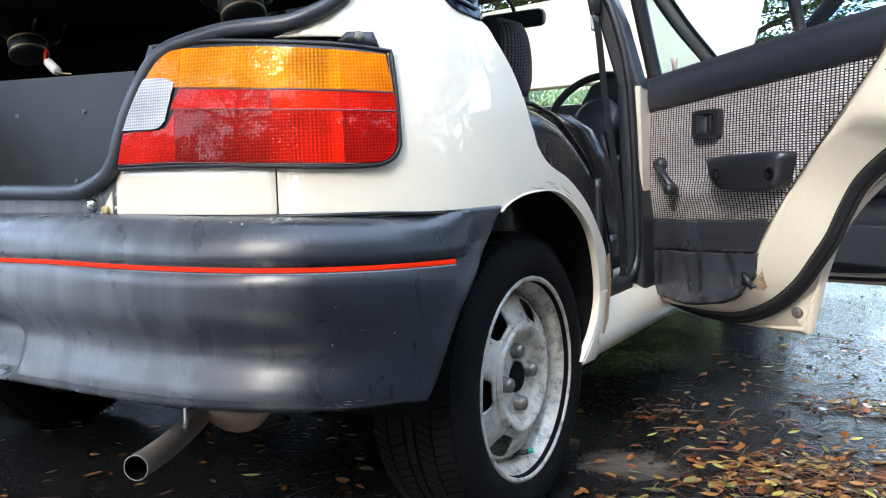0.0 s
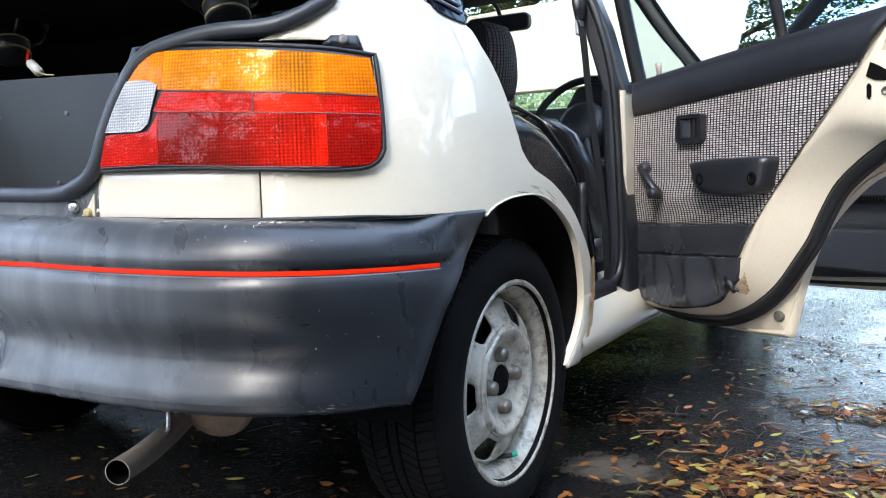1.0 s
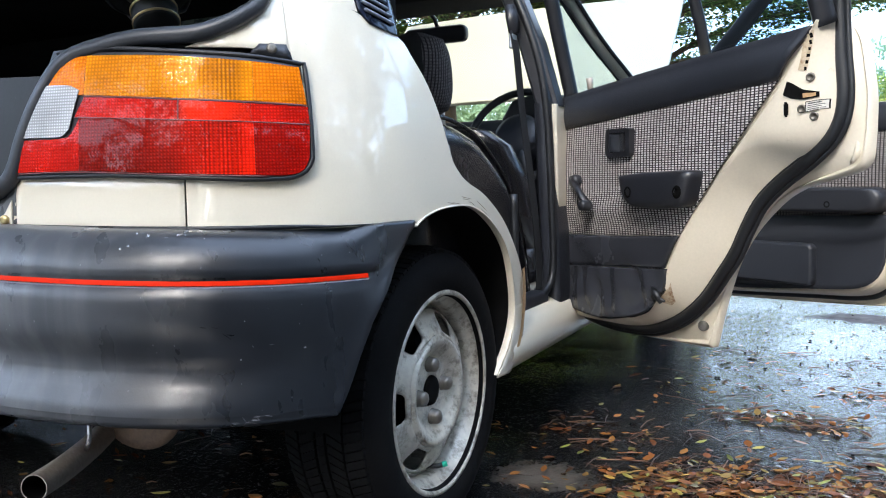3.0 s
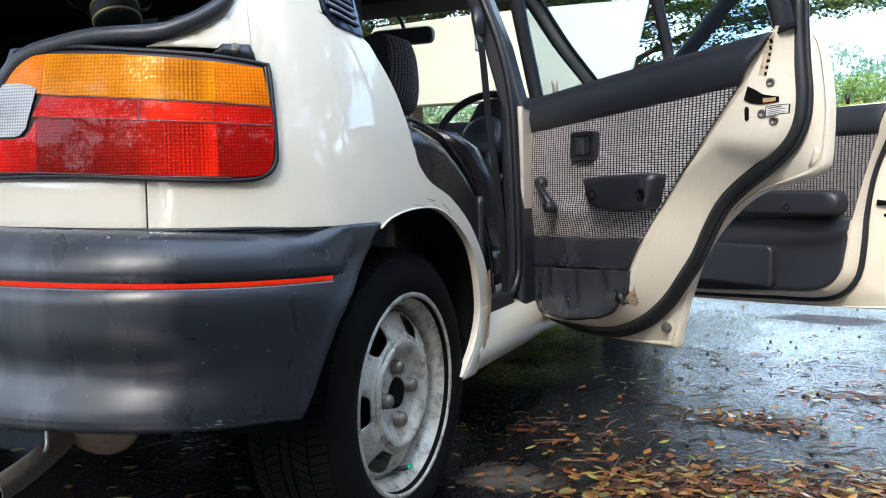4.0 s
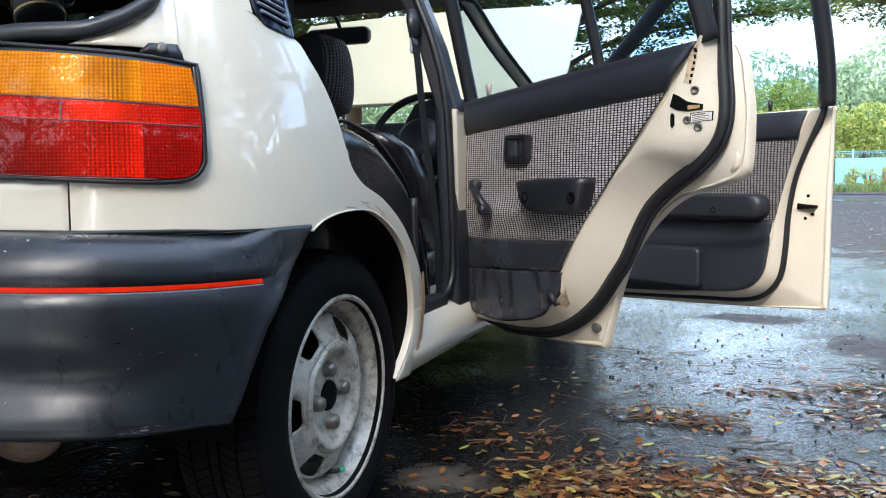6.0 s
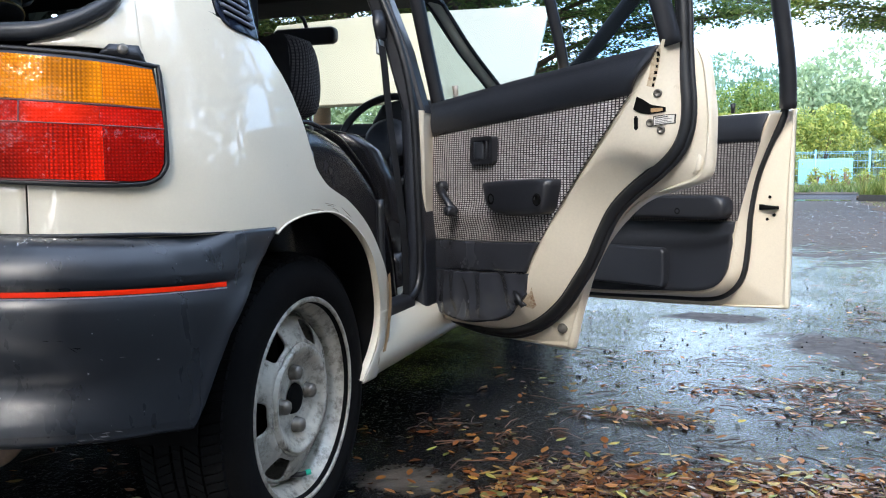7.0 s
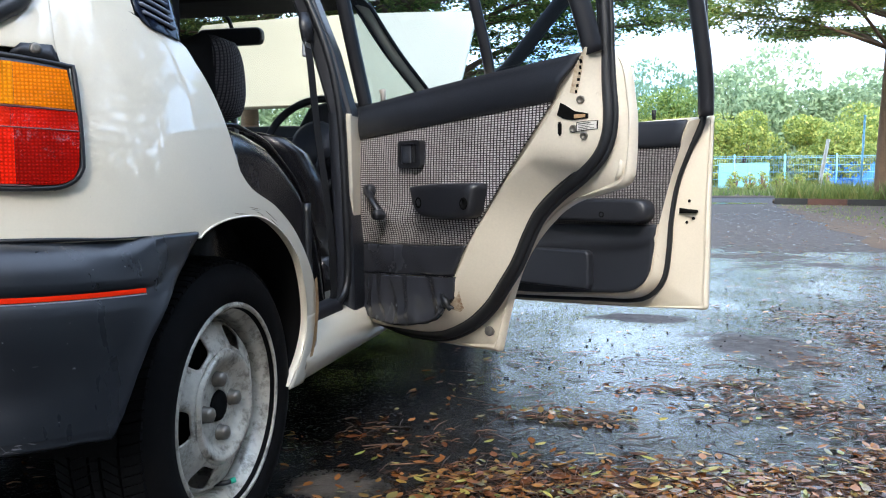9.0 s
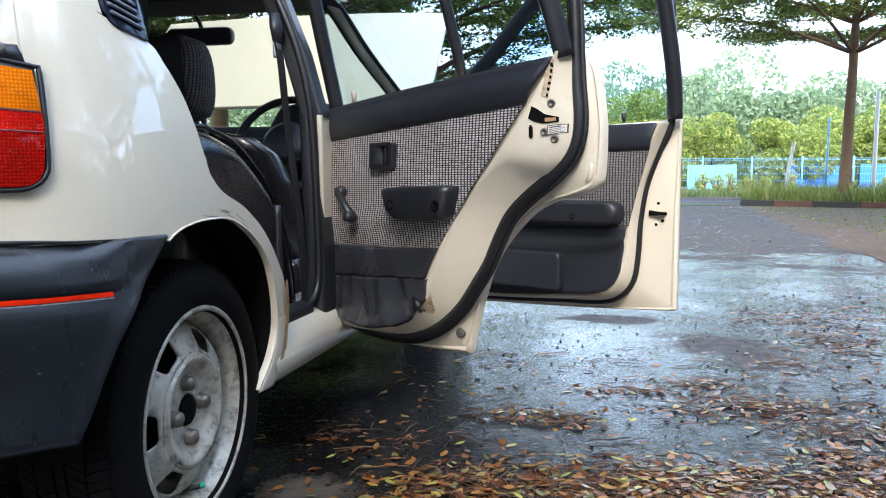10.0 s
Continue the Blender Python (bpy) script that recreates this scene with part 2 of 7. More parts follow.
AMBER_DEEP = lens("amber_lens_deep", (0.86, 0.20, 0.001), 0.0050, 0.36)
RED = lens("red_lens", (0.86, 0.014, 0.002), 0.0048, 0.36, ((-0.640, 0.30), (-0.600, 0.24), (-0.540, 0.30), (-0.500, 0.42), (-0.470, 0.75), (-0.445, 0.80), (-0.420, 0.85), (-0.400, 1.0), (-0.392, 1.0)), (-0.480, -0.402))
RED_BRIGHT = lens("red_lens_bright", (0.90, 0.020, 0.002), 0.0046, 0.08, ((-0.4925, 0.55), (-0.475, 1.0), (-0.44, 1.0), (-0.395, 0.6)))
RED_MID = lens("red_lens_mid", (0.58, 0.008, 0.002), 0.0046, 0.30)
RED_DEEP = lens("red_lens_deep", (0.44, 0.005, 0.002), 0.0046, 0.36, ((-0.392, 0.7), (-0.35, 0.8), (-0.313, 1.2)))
LENS_EDGE = material("pale_lens_edge", (0.20, 0.075, 0.07), 0.25, var=0.1)
CLEAR = lens("clear_lens", (0.52, 0.52, 0.51), 0.0042, 0.5)
LABEL_WHITE = material("label_paper", (0.7, 0.68, 0.62), 0.5)
GLASS = pane_material("window_glass", (0.54, 0.66, 0.75))
SCREEN_GLASS = pane_material("screen_glass", (0.74, 0.77, 0.70))
RUST_STAIN = material("rust_stain", (0.55, 0.45, 0.31), 0.6, var=0.2, scale=30, grain=150, bump=0.2, dirt=(0.22, 0.10, 0.04), dirt_amount=0.8, dirt_scale=60)
NAVY_GLASS = material("dark_tinted_glass", (0.008, 0.012, 0.026), 0.07, var=0.1, rough_var=0.02, spec=0.3)
# pale grey: the reflection along the slat edges is put into the colour
LOUVRE = material("louvre_edge_sheen", (0.16, 0.18, 0.22), 0.3, var=0.1)
from mathutils.bvhtree import BVHTree



# ---- mesh helpers ----
def link(name, verts, faces, mat, parent=None, label="", smooth=True, thick=0.0, bevel=0.0, uv=None, segs=2, kind="", side=-1):
    """One mesh object from vertices and faces, a part where it has a parent."""
    me = bpy.data.meshes.new(name)
    me.from_pydata([tuple(v) for v in verts], [], faces)
    me.materials.append(mat)
    if uv is not None:
        layer = me.uv_layers.new(name="UVMap")
        for lp in me.loops:
            layer.data[lp.index].uv = uv[lp.vertex_index]
    me.validate()
    ob = new(name, me)
    if smooth:
        me.polygons.foreach_set("use_smooth", [True] * len(me.polygons))
    if thick:
        md = ob.modifiers.new("thick", "SOLIDIFY")
        md.thickness, md.offset = thick, side
    if bevel:
        md = ob.modifiers.new("round", "BEVEL")
        md.width, md.segments, md.limit_method, md.angle_limit = bevel, segs, "ANGLE", radians(35)
    if smooth and (bevel or thick):
        md = ob.modifiers.new("normals", "WEIGHTED_NORMAL")
        md.keep_sharp = True
    if parent:
        ob.parent = parent
    if label or kind:
        tagged(ob, label=label, kind=kind)
    return ob


def thing(name, label, category, group="", kind=""):
    return tagged(new(name), label, category, group, kind)


def curve(points, n):
    """n points evenly along a smooth curve through the given ones."""
    p = np.array(points, float)
    d = np.concatenate([[0], np.cumsum(np.linalg.norm(np.diff(p, axis=0), axis=1))])
    q = np.vstack([2 * p[0] - p[1], p, 2 * p[-1] - p[-2]])
    out = []
    for s in np.linspace(0, d[-1], n):
        i = min(max(int(np.searchsorted(d, s, "right")) - 1, 0), len(p) - 2)
        u = (s - d[i]) / max(d[i + 1] - d[i], 1e-9)
        a, b, c, e = q[i], q[i + 1], q[i + 2], q[i + 3]
        out.append(0.5 * (2 * b + (c - a) * u + (2 * a - 5 * b + 4 * c - e) * u * u + (3 * b - a - 3 * c + e) * u ** 3))
    return np.array(out)


def loft(rings, closed=False):
    """Vertices and quads between rings of equal length."""
    n = len(rings[0])
    verts = [tuple(v) for r in rings for v in r]
    faces = []
    for i in range(len(rings) - 1):
        for j in range(n if closed else n - 1):
            k = (j + 1) % n
            faces.append((i * n + j, i * n + k, (i + 1) * n + k, (i + 1) * n + j))
    return verts, faces


def tube(path, r, n=10, closed=False, squash=1.0, caps=True):
    """A round (or flattened) tube along a path."""
    p = [Vector(v) for v in path]
    m = len(p)
    up = Vector((0, 0, 1))
    rings = []
    last = None
    for i in range(m):
        a = p[i - 1] if (i or closed) else p[i]
        b = p[(i + 1) % m] if (i < m - 1 or closed) else p[i]
        t = (b - a).normalized()
        if last is None:
            last = t.orthogonal() if abs(t.dot(up)) > 0.95 else up.cross(t)
        nrm = (last - t * last.dot(t)).normalized()
        last = nrm
        bi = t.cross(nrm)
        rr = r[i] if isinstance(r, (list, tuple, np.ndarray)) else r
        rings.append([p[i] + nrm * rr * math.cos(2 * math.pi * k / n) + bi * rr * squash * math.sin(2 * math.pi * k / n) for k in range(n)])
    verts, faces = loft(rings + ([rings[0]] if closed else []), True)
    if caps and not closed:
        faces.append(tuple(range(n - 1, -1, -1)))
        faces.append(tuple(range((m - 1) * n, m * n)))
    return verts, faces


def lathe(profile, place, axis=(1, 0, 0), n=48, closed=False):
    """Profile of (radius, along) turned about an axis through place."""
    ax = Vector(axis).normalized()
    e1 = Vector((0, 0, 1)) if abs(ax.z) < 0.9 else Vector((1, 0, 0))
    e1 = (e1 - ax * e1.dot(ax)).normalized()
    e2 = ax.cross(e1)
    o = Vector(place)
    rings = []
    for r, a in profile:
        rings.append([o + ax * a + (e1 * math.cos(2 * math.pi * k / n) + e2 * math.sin(2 * math.pi * k / n)) * r for k in range(n)])
    return loft(rings, True)


def prism(outline, place, a, b):
    """A flat outline (pairs) given depth from a to b; place(p, q, depth) maps to the world."""
    n = len(outline)
    verts = [place(p, q, a) for p, q in outline] + [place(p, q, b) for p, q in outline]
    faces = [tuple(range(n - 1, -1, -1)), tuple(range(n, 2 * n))]
    faces += [(i, (i + 1) % n, n + (i + 1) % n, n + i) for i in range(n)]
    return verts, faces


def block(x0, x1, y0, y1, z0, z1):
    v = [(x, y, z) for x in (x0, x1) for y in (y0, y1) for z in (z0, z1)]
    return v, [(0, 1, 3, 2), (4, 6, 7, 5), (0, 4, 5, 1), (2, 3, 7, 6), (0, 2, 6, 4), (1, 5, 7, 3)]


def join(*pieces):
    """Several (verts, faces) as one."""
    vs, fs = [], []
    for v, f in pieces:
        k = len(vs)
        vs += [tuple(q) for q in v]
        fs += [tuple(i + k for i in face) for face in f]
    return vs, fs


def rounded(x0, x1, z0, z1, r, n=5):
    """Outline of a rounded rectangle, counter-clockwise."""
    out = []
    for cx, cz, a in ((x1 - r, z0 + r, -90), (x1 - r, z1 - r, 0), (x0 + r, z1 - r, 90), (x0 + r, z0 + r, 180)):
        out += [(cx + r * math.cos(radians(a + 90 * k / n)), cz + r * math.sin(radians(a + 90 * k / n))) for k in range(n + 1)]
    return out


# ---- the car: rear axle over the origin, nose towards +y, right side at +x ----
car = thing("hatchback_car", "old cream white hatchback with open doors and raised bonnet", "car")
PN, PA, PB, PY = 3.1, 0.80, 0.495, -0.05
_ph = np.linspace(0, math.pi / 2, 3000)
_px, _py = PA * np.cos(_ph) ** (2 / PN), PY - PB * np.sin(_ph) ** (2 / PN)
_pl = np.concatenate([[0], np.cumsum(np.hypot(np.diff(_px), np.diff(_py)))])
REAR_S = -float(_pl[-1])


def plan(s):
    """Plan of the right body side by arc length: positive runs forward along the flank, negative round the tail to its middle."""
    if s >= 0:
        x, y = PA, PY + s
    else:
        x, y = float(np.interp(-s, _pl, _px)), float(np.interp(-s, _pl, _py))
    gx, gy = (x / PA) ** (PN - 1) / PA, -(max(PY - y, 0) / PB) ** (PN - 1) / PB
    m = math.hypot(gx, gy)
    return x, y, gx / m, gy / m


_iz = np.arange(0.05, 1.55, 0.002)
_iv = np.interp(_iz, [0.2, 0.3, 0.45, 0.6, 0.72, 0.8, 0.86, 0.93, 1.0, 1.2, 1.34, 1.5], [0.03, 0.015, 0.004, 0, 0.006, 0.018, 0.033, 0.055, 0.085, 0.18, 0.26, 0.36])
_k = np.exp(-0.5 * (np.arange(-45, 46) / 15.0) ** 2)
_iv = np.convolve(np.pad(_iv, 45, mode="edge"), _k / _k.sum(), mode="valid")


def inset(z):
    return float(np.interp(z, _iz, _iv))


def skin(s, z, out=0.0, flip=1):
    x, y, nx, ny = plan(s)
    i = inset(z) - out
    return Vector((flip * (x - nx * i), y - ny * i, z))


def ruled(low, high, n, rows, out=0.0, flip=1):
    """Body panel between two edge lines in (s, z)."""
    a, b = curve(low, n), curve(high, n)
    rings = [[skin(*(a[j] * (1 - k / rows) + b[j] * k / rows), out, flip) for j in range(n)] for k in range(rows + 1)]
    return loft(rings)


ARCH = [(-0.099, 0.584), (-0.068, 0.599), (0.009, 0.611), (0.114, 0.608), (0.205, 0.574), (0.280, 0.518), (0.320, 0.445), (0.337, 0.370), (0.313, 0.303), (0.265, 0.250)]
OPEN = [(-0.075, 0.897), (-0.037, 0.863), (-0.008, 0.823), (0.014, 0.776), (0.026, 0.745), (0.036, 0.705), (0.085, 0.660), (0.181, 0.624), (0.277, 0.564), (0.359, 0.476), (0.392, 0.399), (0.396, 0.335)]
LAMP_EDGE = [(-0.345, 0.662), (-0.322, 0.676), (-0.312, 0.695), (-0.310, 0.74), (-0.312, 0.768), (-0.316, 0.821), (-0.326, 0.836)]


def skin_normal(s, z, flip=1):
    a = skin(s + 0.004, z, 0, flip) - skin(s - 0.004, z, 0, flip)
    b = skin(s, z + 0.004, 0, flip) - skin(s, z - 0.004, 0, flip)
    n = a.cross(b).normalized()
    x, y, nx, ny = plan(s)
    return n if n.dot(Vector((flip * nx, ny, 0))) > 0 else -n


def skin_sheet(name, patches, mat, label, flip):
    """Body sheet from patches of (s, z) rows, with the normals of the smooth body shape."""
    vs, fs, ns = [], [], []
    for rows in patches:
        k, n = len(vs), len(rows[0])
        for r in rows:
            for q in r:
                vs.append(skin(q[0], q[1], 0, flip))
                ns.append(skin_normal(q[0], q[1], flip))
        for i in range(len(rows) - 1):
            for j in range(n - 1):
                q = [k + i * n + j, k + i * n + j + 1, k + (i + 1) * n + j + 1, k + (i + 1) * n + j]
                w = (vs[q[1]] - vs[q[0]]).cross(vs[q[3]] - vs[q[0]])
                fs.append(tuple(q if w.dot(ns[q[0]]) > 0 else reversed(q)))
    ob = link(name, vs, fs, mat, car, label)
    ob.data.normals_split_custom_set_from_vertices([tuple(n) for n in ns])
    return ob


def between(a, b, rows):
    return [[a[j] * (1 - k / rows) + b[j] * k / rows for j in range(len(a))] for k in range(rows + 1)]


def quarter_panel(flip):
    # flank between the lamp, the bumper, the wheel arch and the rear door opening
    one = between(curve([(-0.300, 0.592), (-0.223, 0.5905), (-0.150, 0.5885)] + ARCH, 70), curve([(-0.300, 0.86), (-0.20, 0.895)] + OPEN, 70), 18)
    # strip between lamp edge and the flank, and the panel under the lamp
    e = curve(LAMP_EDGE + [(-0.330, 0.86)], 40)
    two = between(e, np.stack([np.full(40, -0.300), np.linspace(0.662, 0.86, 40)], 1), 4)
    five = between(curve([(-0.4885, 0.594), (-0.345, 0.592)], 20), curve([(-0.4885, 0.671), (-0.345, 0.662)], 20), 4)
    six = between(curve([(-0.345, 0.592), (-0.300, 0.592)], 6), curve([(-0.345, 0.662), (-0.300, 0.662)], 6), 4)
    # shoulder and rear pillar above
    three = between(curve([(-0.330, 0.86), (-0.300, 0.86), (-0.20, 0.895), (-0.075, 0.897)], 24), curve([(-0.330, 0.93), (-0.28, 0.93), (-0.19, 0.925), (-0.165, 0.915)], 24), 5)
    four = between(curve([(-0.330, 0.93), (-0.28, 0.93), (-0.19, 0.925), (-0.172, 0.922)], 16), curve([(-0.27, 1.34), (-0.22, 1.34), (-0.17, 1.34), (-0.152, 1.34)], 16), 10)
    return skin_sheet("quarter_panel", (one, two, three, four, five, six), PAINT, "cream rear quarter panel with worn wheel arch lip", flip)


for side in (1, -1):
    quarter_panel(side)
    # rolled lip of the arch
    lip = [skin(s, z, 0.002, side) for s, z in curve(ARCH, 40)]
    ins = [Vector((side * (abs(q.x) - 0.014), q.y, q.z + 0.002)) for q in lip]
    v, f = loft([lip, ins])
    link("arch_lip", v, f, PAINT_IN, car, "rust-stained inner lip of the wheel arch", thick=0.003)
    # foot of the arch, lapped over the end of the sill
    foot = between(curve([(0.334, 0.385), (0.333, 0.350), (0.315, 0.305), (0.287, 0.270), (0.262, 0.246)], 24), curve([(0.398, 0.385), (0.400, 0.352), (0.398, 0.310), (0.378, 0.268), (0.345, 0.240)], 24), 5)
    v, f = loft([[skin(q[0], q[1], 0.0045 * (1 - (k / 5) ** 2) * min(j / 8, 1) + 0.0005, side) for j, q in enumerate(r)] for k, r in enumerate(foot)])
    link("arch_foot", v, f, PAINT, car, "cream foot of the wheel arch", thick=0.003, side=1 if side < 0 else -1)
    # hairline cracks in the paint over the arch
    r_ = random.Random(4)
    for i in range(7):
        a, up, ln = 0.02 + 0.022 * i + r_.uniform(-0.01, 0.01), r_.uniform(0.006, 0.020), r_.uniform(0.02, 0.05)
        base_z = [float(np.interp(a + ln * k / 6, [q[0] for q in ARCH[:7]], [q[1] for q in ARCH[:7]])) for k in range(7)]
        link("paint_crack", *tube([skin(a + ln * k / 6, base_z[k] + up - 0.10 * (k / 6 * ln), 0.0001, side) for k in range(7)], [0.0002, 0.0005, 0.0006, 0.0005, 0.0006, 0.0004, 0.0002], 5), CRACK, car)
    # rust-brown strip along the front of the arch
    v, f = ruled([(0.355, 0.290), (0.369, 0.335), (0.373, 0.40), (0.362, 0.462)], [(0.371, 0.286), (0.386, 0.335), (0.390, 0.40), (0.374, 0.466)], 24, 2, 0.0048, side)
    link("rust_strip", v, f, RUST, car, "rust-brown strip of old filler on the arch")
    # inner face of the door opening
    edge = [skin(s, z, 0, side) for s, z in curve(OPEN, 50)]
    rings = [edge, [Vector((side * (abs(q.x) - 0.025), q.y + 0.006, q.z)) for q in edge], [Vector((side * (abs(q.x) - 0.06), q.y + 0.03, q.z + 0.004)) for q in edge]]
    v, f = loft(rings)
    link("door_jamb", v, f, PAINT_IN, car, thick=0.003)

# wheel wells
for side in (1, -1):
    for y0 in (0.0, 2.30):
        arch = curve(ARCH[::-1] + [(-0.20, 0.53), (-0.25, 0.45), (-0.262, 0.36), (-0.262, 0.27)], 40)
        rings = []
        for a in (0.752, 0.62, 0.50):
            if a > 0.7 and y0 == 0.0:
                rings.append([skin(q[0], q[1] + 0.003, -0.011, side) for q in arch])
            else:
                rings.append([Vector((side * a, y0 + PY + q[0], q[1])) for q in arch])
        rings.append([Vector((side * 0.50, y0 + 0.1 * (q[0] + PY), 0.27 + 0.1 * (q[1] - 0.27))) for q in arch])
        v, f = loft(rings)
        link("wheel_well", v, f, DARK, car, "near-black inner wheel arch, its shade put into the colour", thick=0.004)

# tail panel below the lamps, with its seam
for side in (1, -1):
    for s0, s1, nm in ((-0.786, -0.4915, "tail_panel"),):
        low = [(s0 + 0.012 if s0 < -0.7 else s0, 0.598), (s1, 0.594 if s1 < -0.4 else 0.590)]
        high = [(s0 + (0.026 if s0 < -0.7 else 0), 0.679), (s1, 0.671 if s1 < -0.4 else 0.664)]
        v, f = ruled(low, high, 24, 4, 0.0, side)
        link(nm, v, f, PAINT, car, thick=0.006, side=1 if side < 0 else -1)
    # lamp pocket and frame behind the lens
    v, f = ruled([(-0.80, 0.60), (-0.31, 0.60)], [(-0.72, 0.86), (-0.31, 0.86)], 30, 4, -0.012, side)
    link("lamp_pocket", v, f, BLACK_PLASTIC, car, thick=0.004)
    # body over the lamp, up to the tailgate opening
    low = [(-0.490, 0.853), (-0.458, 0.853), (-0.40, 0.852), (-0.328, 0.848)]
    high = [(-0.470, 0.860), (-0.445, 0.872), (-0.415, 0.886), (-0.328, 0.945)]
    v, f = ruled(low, high, 24, 5, -0.0003, side)
    link("pillar_base", v, f, PAINT, car, "cream lower tailgate pillar", thick=0.004)


def tail_lamp(flip):
    low = [(-0.749, 0.6785), (-0.640, 0.679), (-0.523, 0.6735), (-0.362, 0.6685), (-0.3395, 0.6702), (-0.3235, 0.6782), (-0.3155, 0.6935)]
    high = [(-0.684, 0.846), (-0.635, 0.849), (-0.52, 0.8445), (-0.40, 0.836), (-0.36, 0.832), (-0.335, 0.829), (-0.318, 0.827)]
    lamp = link("tail_lamp", *ruled(low, high, 50, 6, 0.0105, flip), BLACK_PLASTIC, car, "large tail lamp in amber, red and clear sections", thick=0.010, side=1 if flip < 0 else -1)

    def pane(name, low, high, mat, out, label, n=26):
        rows = 8
        grid = between(curve(low, n), curve(high, n), rows)
        vs = [skin(q[0], q[1], out, flip) for r in grid for q in r]
        ns = [skin_normal(q[0], q[1], flip) for r in grid for q in r]
        fs = []
        for i in range(rows):
            for j in range(n - 1):
                q = [i * n + j, i * n + j + 1, (i + 1) * n + j + 1, (i + 1) * n + j]
                w = (vs[q[1]] - vs[q[0]]).cross(vs[q[3]] - vs[q[0]])
                fs.append(tuple(q if w.dot(ns[q[0]]) > 0 else reversed(q)))
        # turned-down edge all round
        rim = list(range(n)) + [i * n + n - 1 for i in range(1, rows + 1)] + [rows * n + j for j in range(n - 2, -1, -1)] + [i * n for i in range(rows - 1, 0, -1)]
        k = len(vs)
        for i in rim:
            vs.append(vs[i] - ns[i] * 0.004)
            ns.append(ns[i])
        m = len(rim)
        fs += [(rim[a], rim[(a + 1) % m], k + (a + 1) % m, k + a) for a in range(m)]
        uv = [(q[0], q[1]) for r in grid for q in r] + [(0, 0)] * m
        ob = link(name, vs, fs, mat, lamp, label, uv=uv)
        ob.data.normals_split_custom_set_from_vertices([tuple(q) for q in ns])

    rim = [(-0.690, 0.852), (-0.60, 0.8535), (-0.52, 0.8475), (-0.40, 0.8385), (-0.335, 0.8310), (-0.3155, 0.8275), (-0.3115, 0.8230), (-0.3105, 0.760), (-0.3110, 0.700), (-0.3135, 0.6885), (-0.3205, 0.6775), (-0.332, 0.6702), (-0.350, 0.6660), (-0.40, 0.6655), (-0.50, 0.6705), (-0.60, 0.6750), (-0.748, 0.6752)]
    link("lamp_gasket", *tube([skin(a, b, 0.0095, flip) for a, b in curve(rim, 120)], 0.0037, 8), RUBBER, lamp, "black rubber gasket round the lamp")
    g = 0.0005
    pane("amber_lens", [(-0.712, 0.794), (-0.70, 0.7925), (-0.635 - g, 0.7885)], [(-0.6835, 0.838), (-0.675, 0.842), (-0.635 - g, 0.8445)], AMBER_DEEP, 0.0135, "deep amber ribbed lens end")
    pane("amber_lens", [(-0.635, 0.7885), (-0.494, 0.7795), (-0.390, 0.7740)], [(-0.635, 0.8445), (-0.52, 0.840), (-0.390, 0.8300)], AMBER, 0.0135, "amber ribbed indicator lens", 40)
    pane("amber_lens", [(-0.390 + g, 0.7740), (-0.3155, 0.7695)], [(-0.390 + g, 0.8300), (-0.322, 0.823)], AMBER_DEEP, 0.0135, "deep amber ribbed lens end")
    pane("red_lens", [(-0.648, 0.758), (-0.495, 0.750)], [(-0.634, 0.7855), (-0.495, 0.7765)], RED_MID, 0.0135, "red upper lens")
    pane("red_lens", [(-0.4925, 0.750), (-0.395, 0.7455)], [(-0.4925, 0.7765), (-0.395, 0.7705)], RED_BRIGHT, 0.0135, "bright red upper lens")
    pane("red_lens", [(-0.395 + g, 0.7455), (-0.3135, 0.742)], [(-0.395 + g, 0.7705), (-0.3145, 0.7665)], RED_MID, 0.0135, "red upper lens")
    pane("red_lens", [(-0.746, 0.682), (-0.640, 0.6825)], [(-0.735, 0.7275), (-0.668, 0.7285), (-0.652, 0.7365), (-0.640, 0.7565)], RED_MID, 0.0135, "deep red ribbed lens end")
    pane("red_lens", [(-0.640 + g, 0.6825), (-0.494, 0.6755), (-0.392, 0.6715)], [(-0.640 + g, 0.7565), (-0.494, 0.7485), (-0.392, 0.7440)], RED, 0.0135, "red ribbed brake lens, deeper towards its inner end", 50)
    # pale moulded lines between the sections, and a bright lip along the foot
    for line in ([(-0.648, 0.7575), (-0.495, 0.7493), (-0.395, 0.7450), (-0.314, 0.7413)], [(-0.634, 0.7870), (-0.494, 0.7780), (-0.390, 0.7722), (-0.315, 0.7680)],
                 [(-0.4937, 0.7500), (-0.4937, 0.7770)], [(-0.745, 0.6800), (-0.640, 0.6805), (-0.494, 0.6735), (-0.375, 0.6690)]):
        link("divider", *tube([skin(a, b, 0.0138, flip) for a, b in curve(line, 24)], 0.0009, 6), LENS_EDGE, lamp, "pale moulded line between the lens sections")
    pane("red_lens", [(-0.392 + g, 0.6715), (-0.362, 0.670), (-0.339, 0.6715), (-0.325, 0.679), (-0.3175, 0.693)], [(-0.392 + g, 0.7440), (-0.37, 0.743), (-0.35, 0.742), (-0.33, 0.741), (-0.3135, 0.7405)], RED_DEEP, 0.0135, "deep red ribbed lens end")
    pane("clear_lens", [(-0.735, 0.731), (-0.70, 0.7305), (-0.670, 0.731), (-0.656, 0.741)], [(-0.706, 0.803), (-0.69, 0.8045), (-0.66, 0.803), (-0.642, 0.796)], CLEAR, 0.0150, "clear ribbed reversing lens")


tail_lamp(1)
tail_lamp(-1)


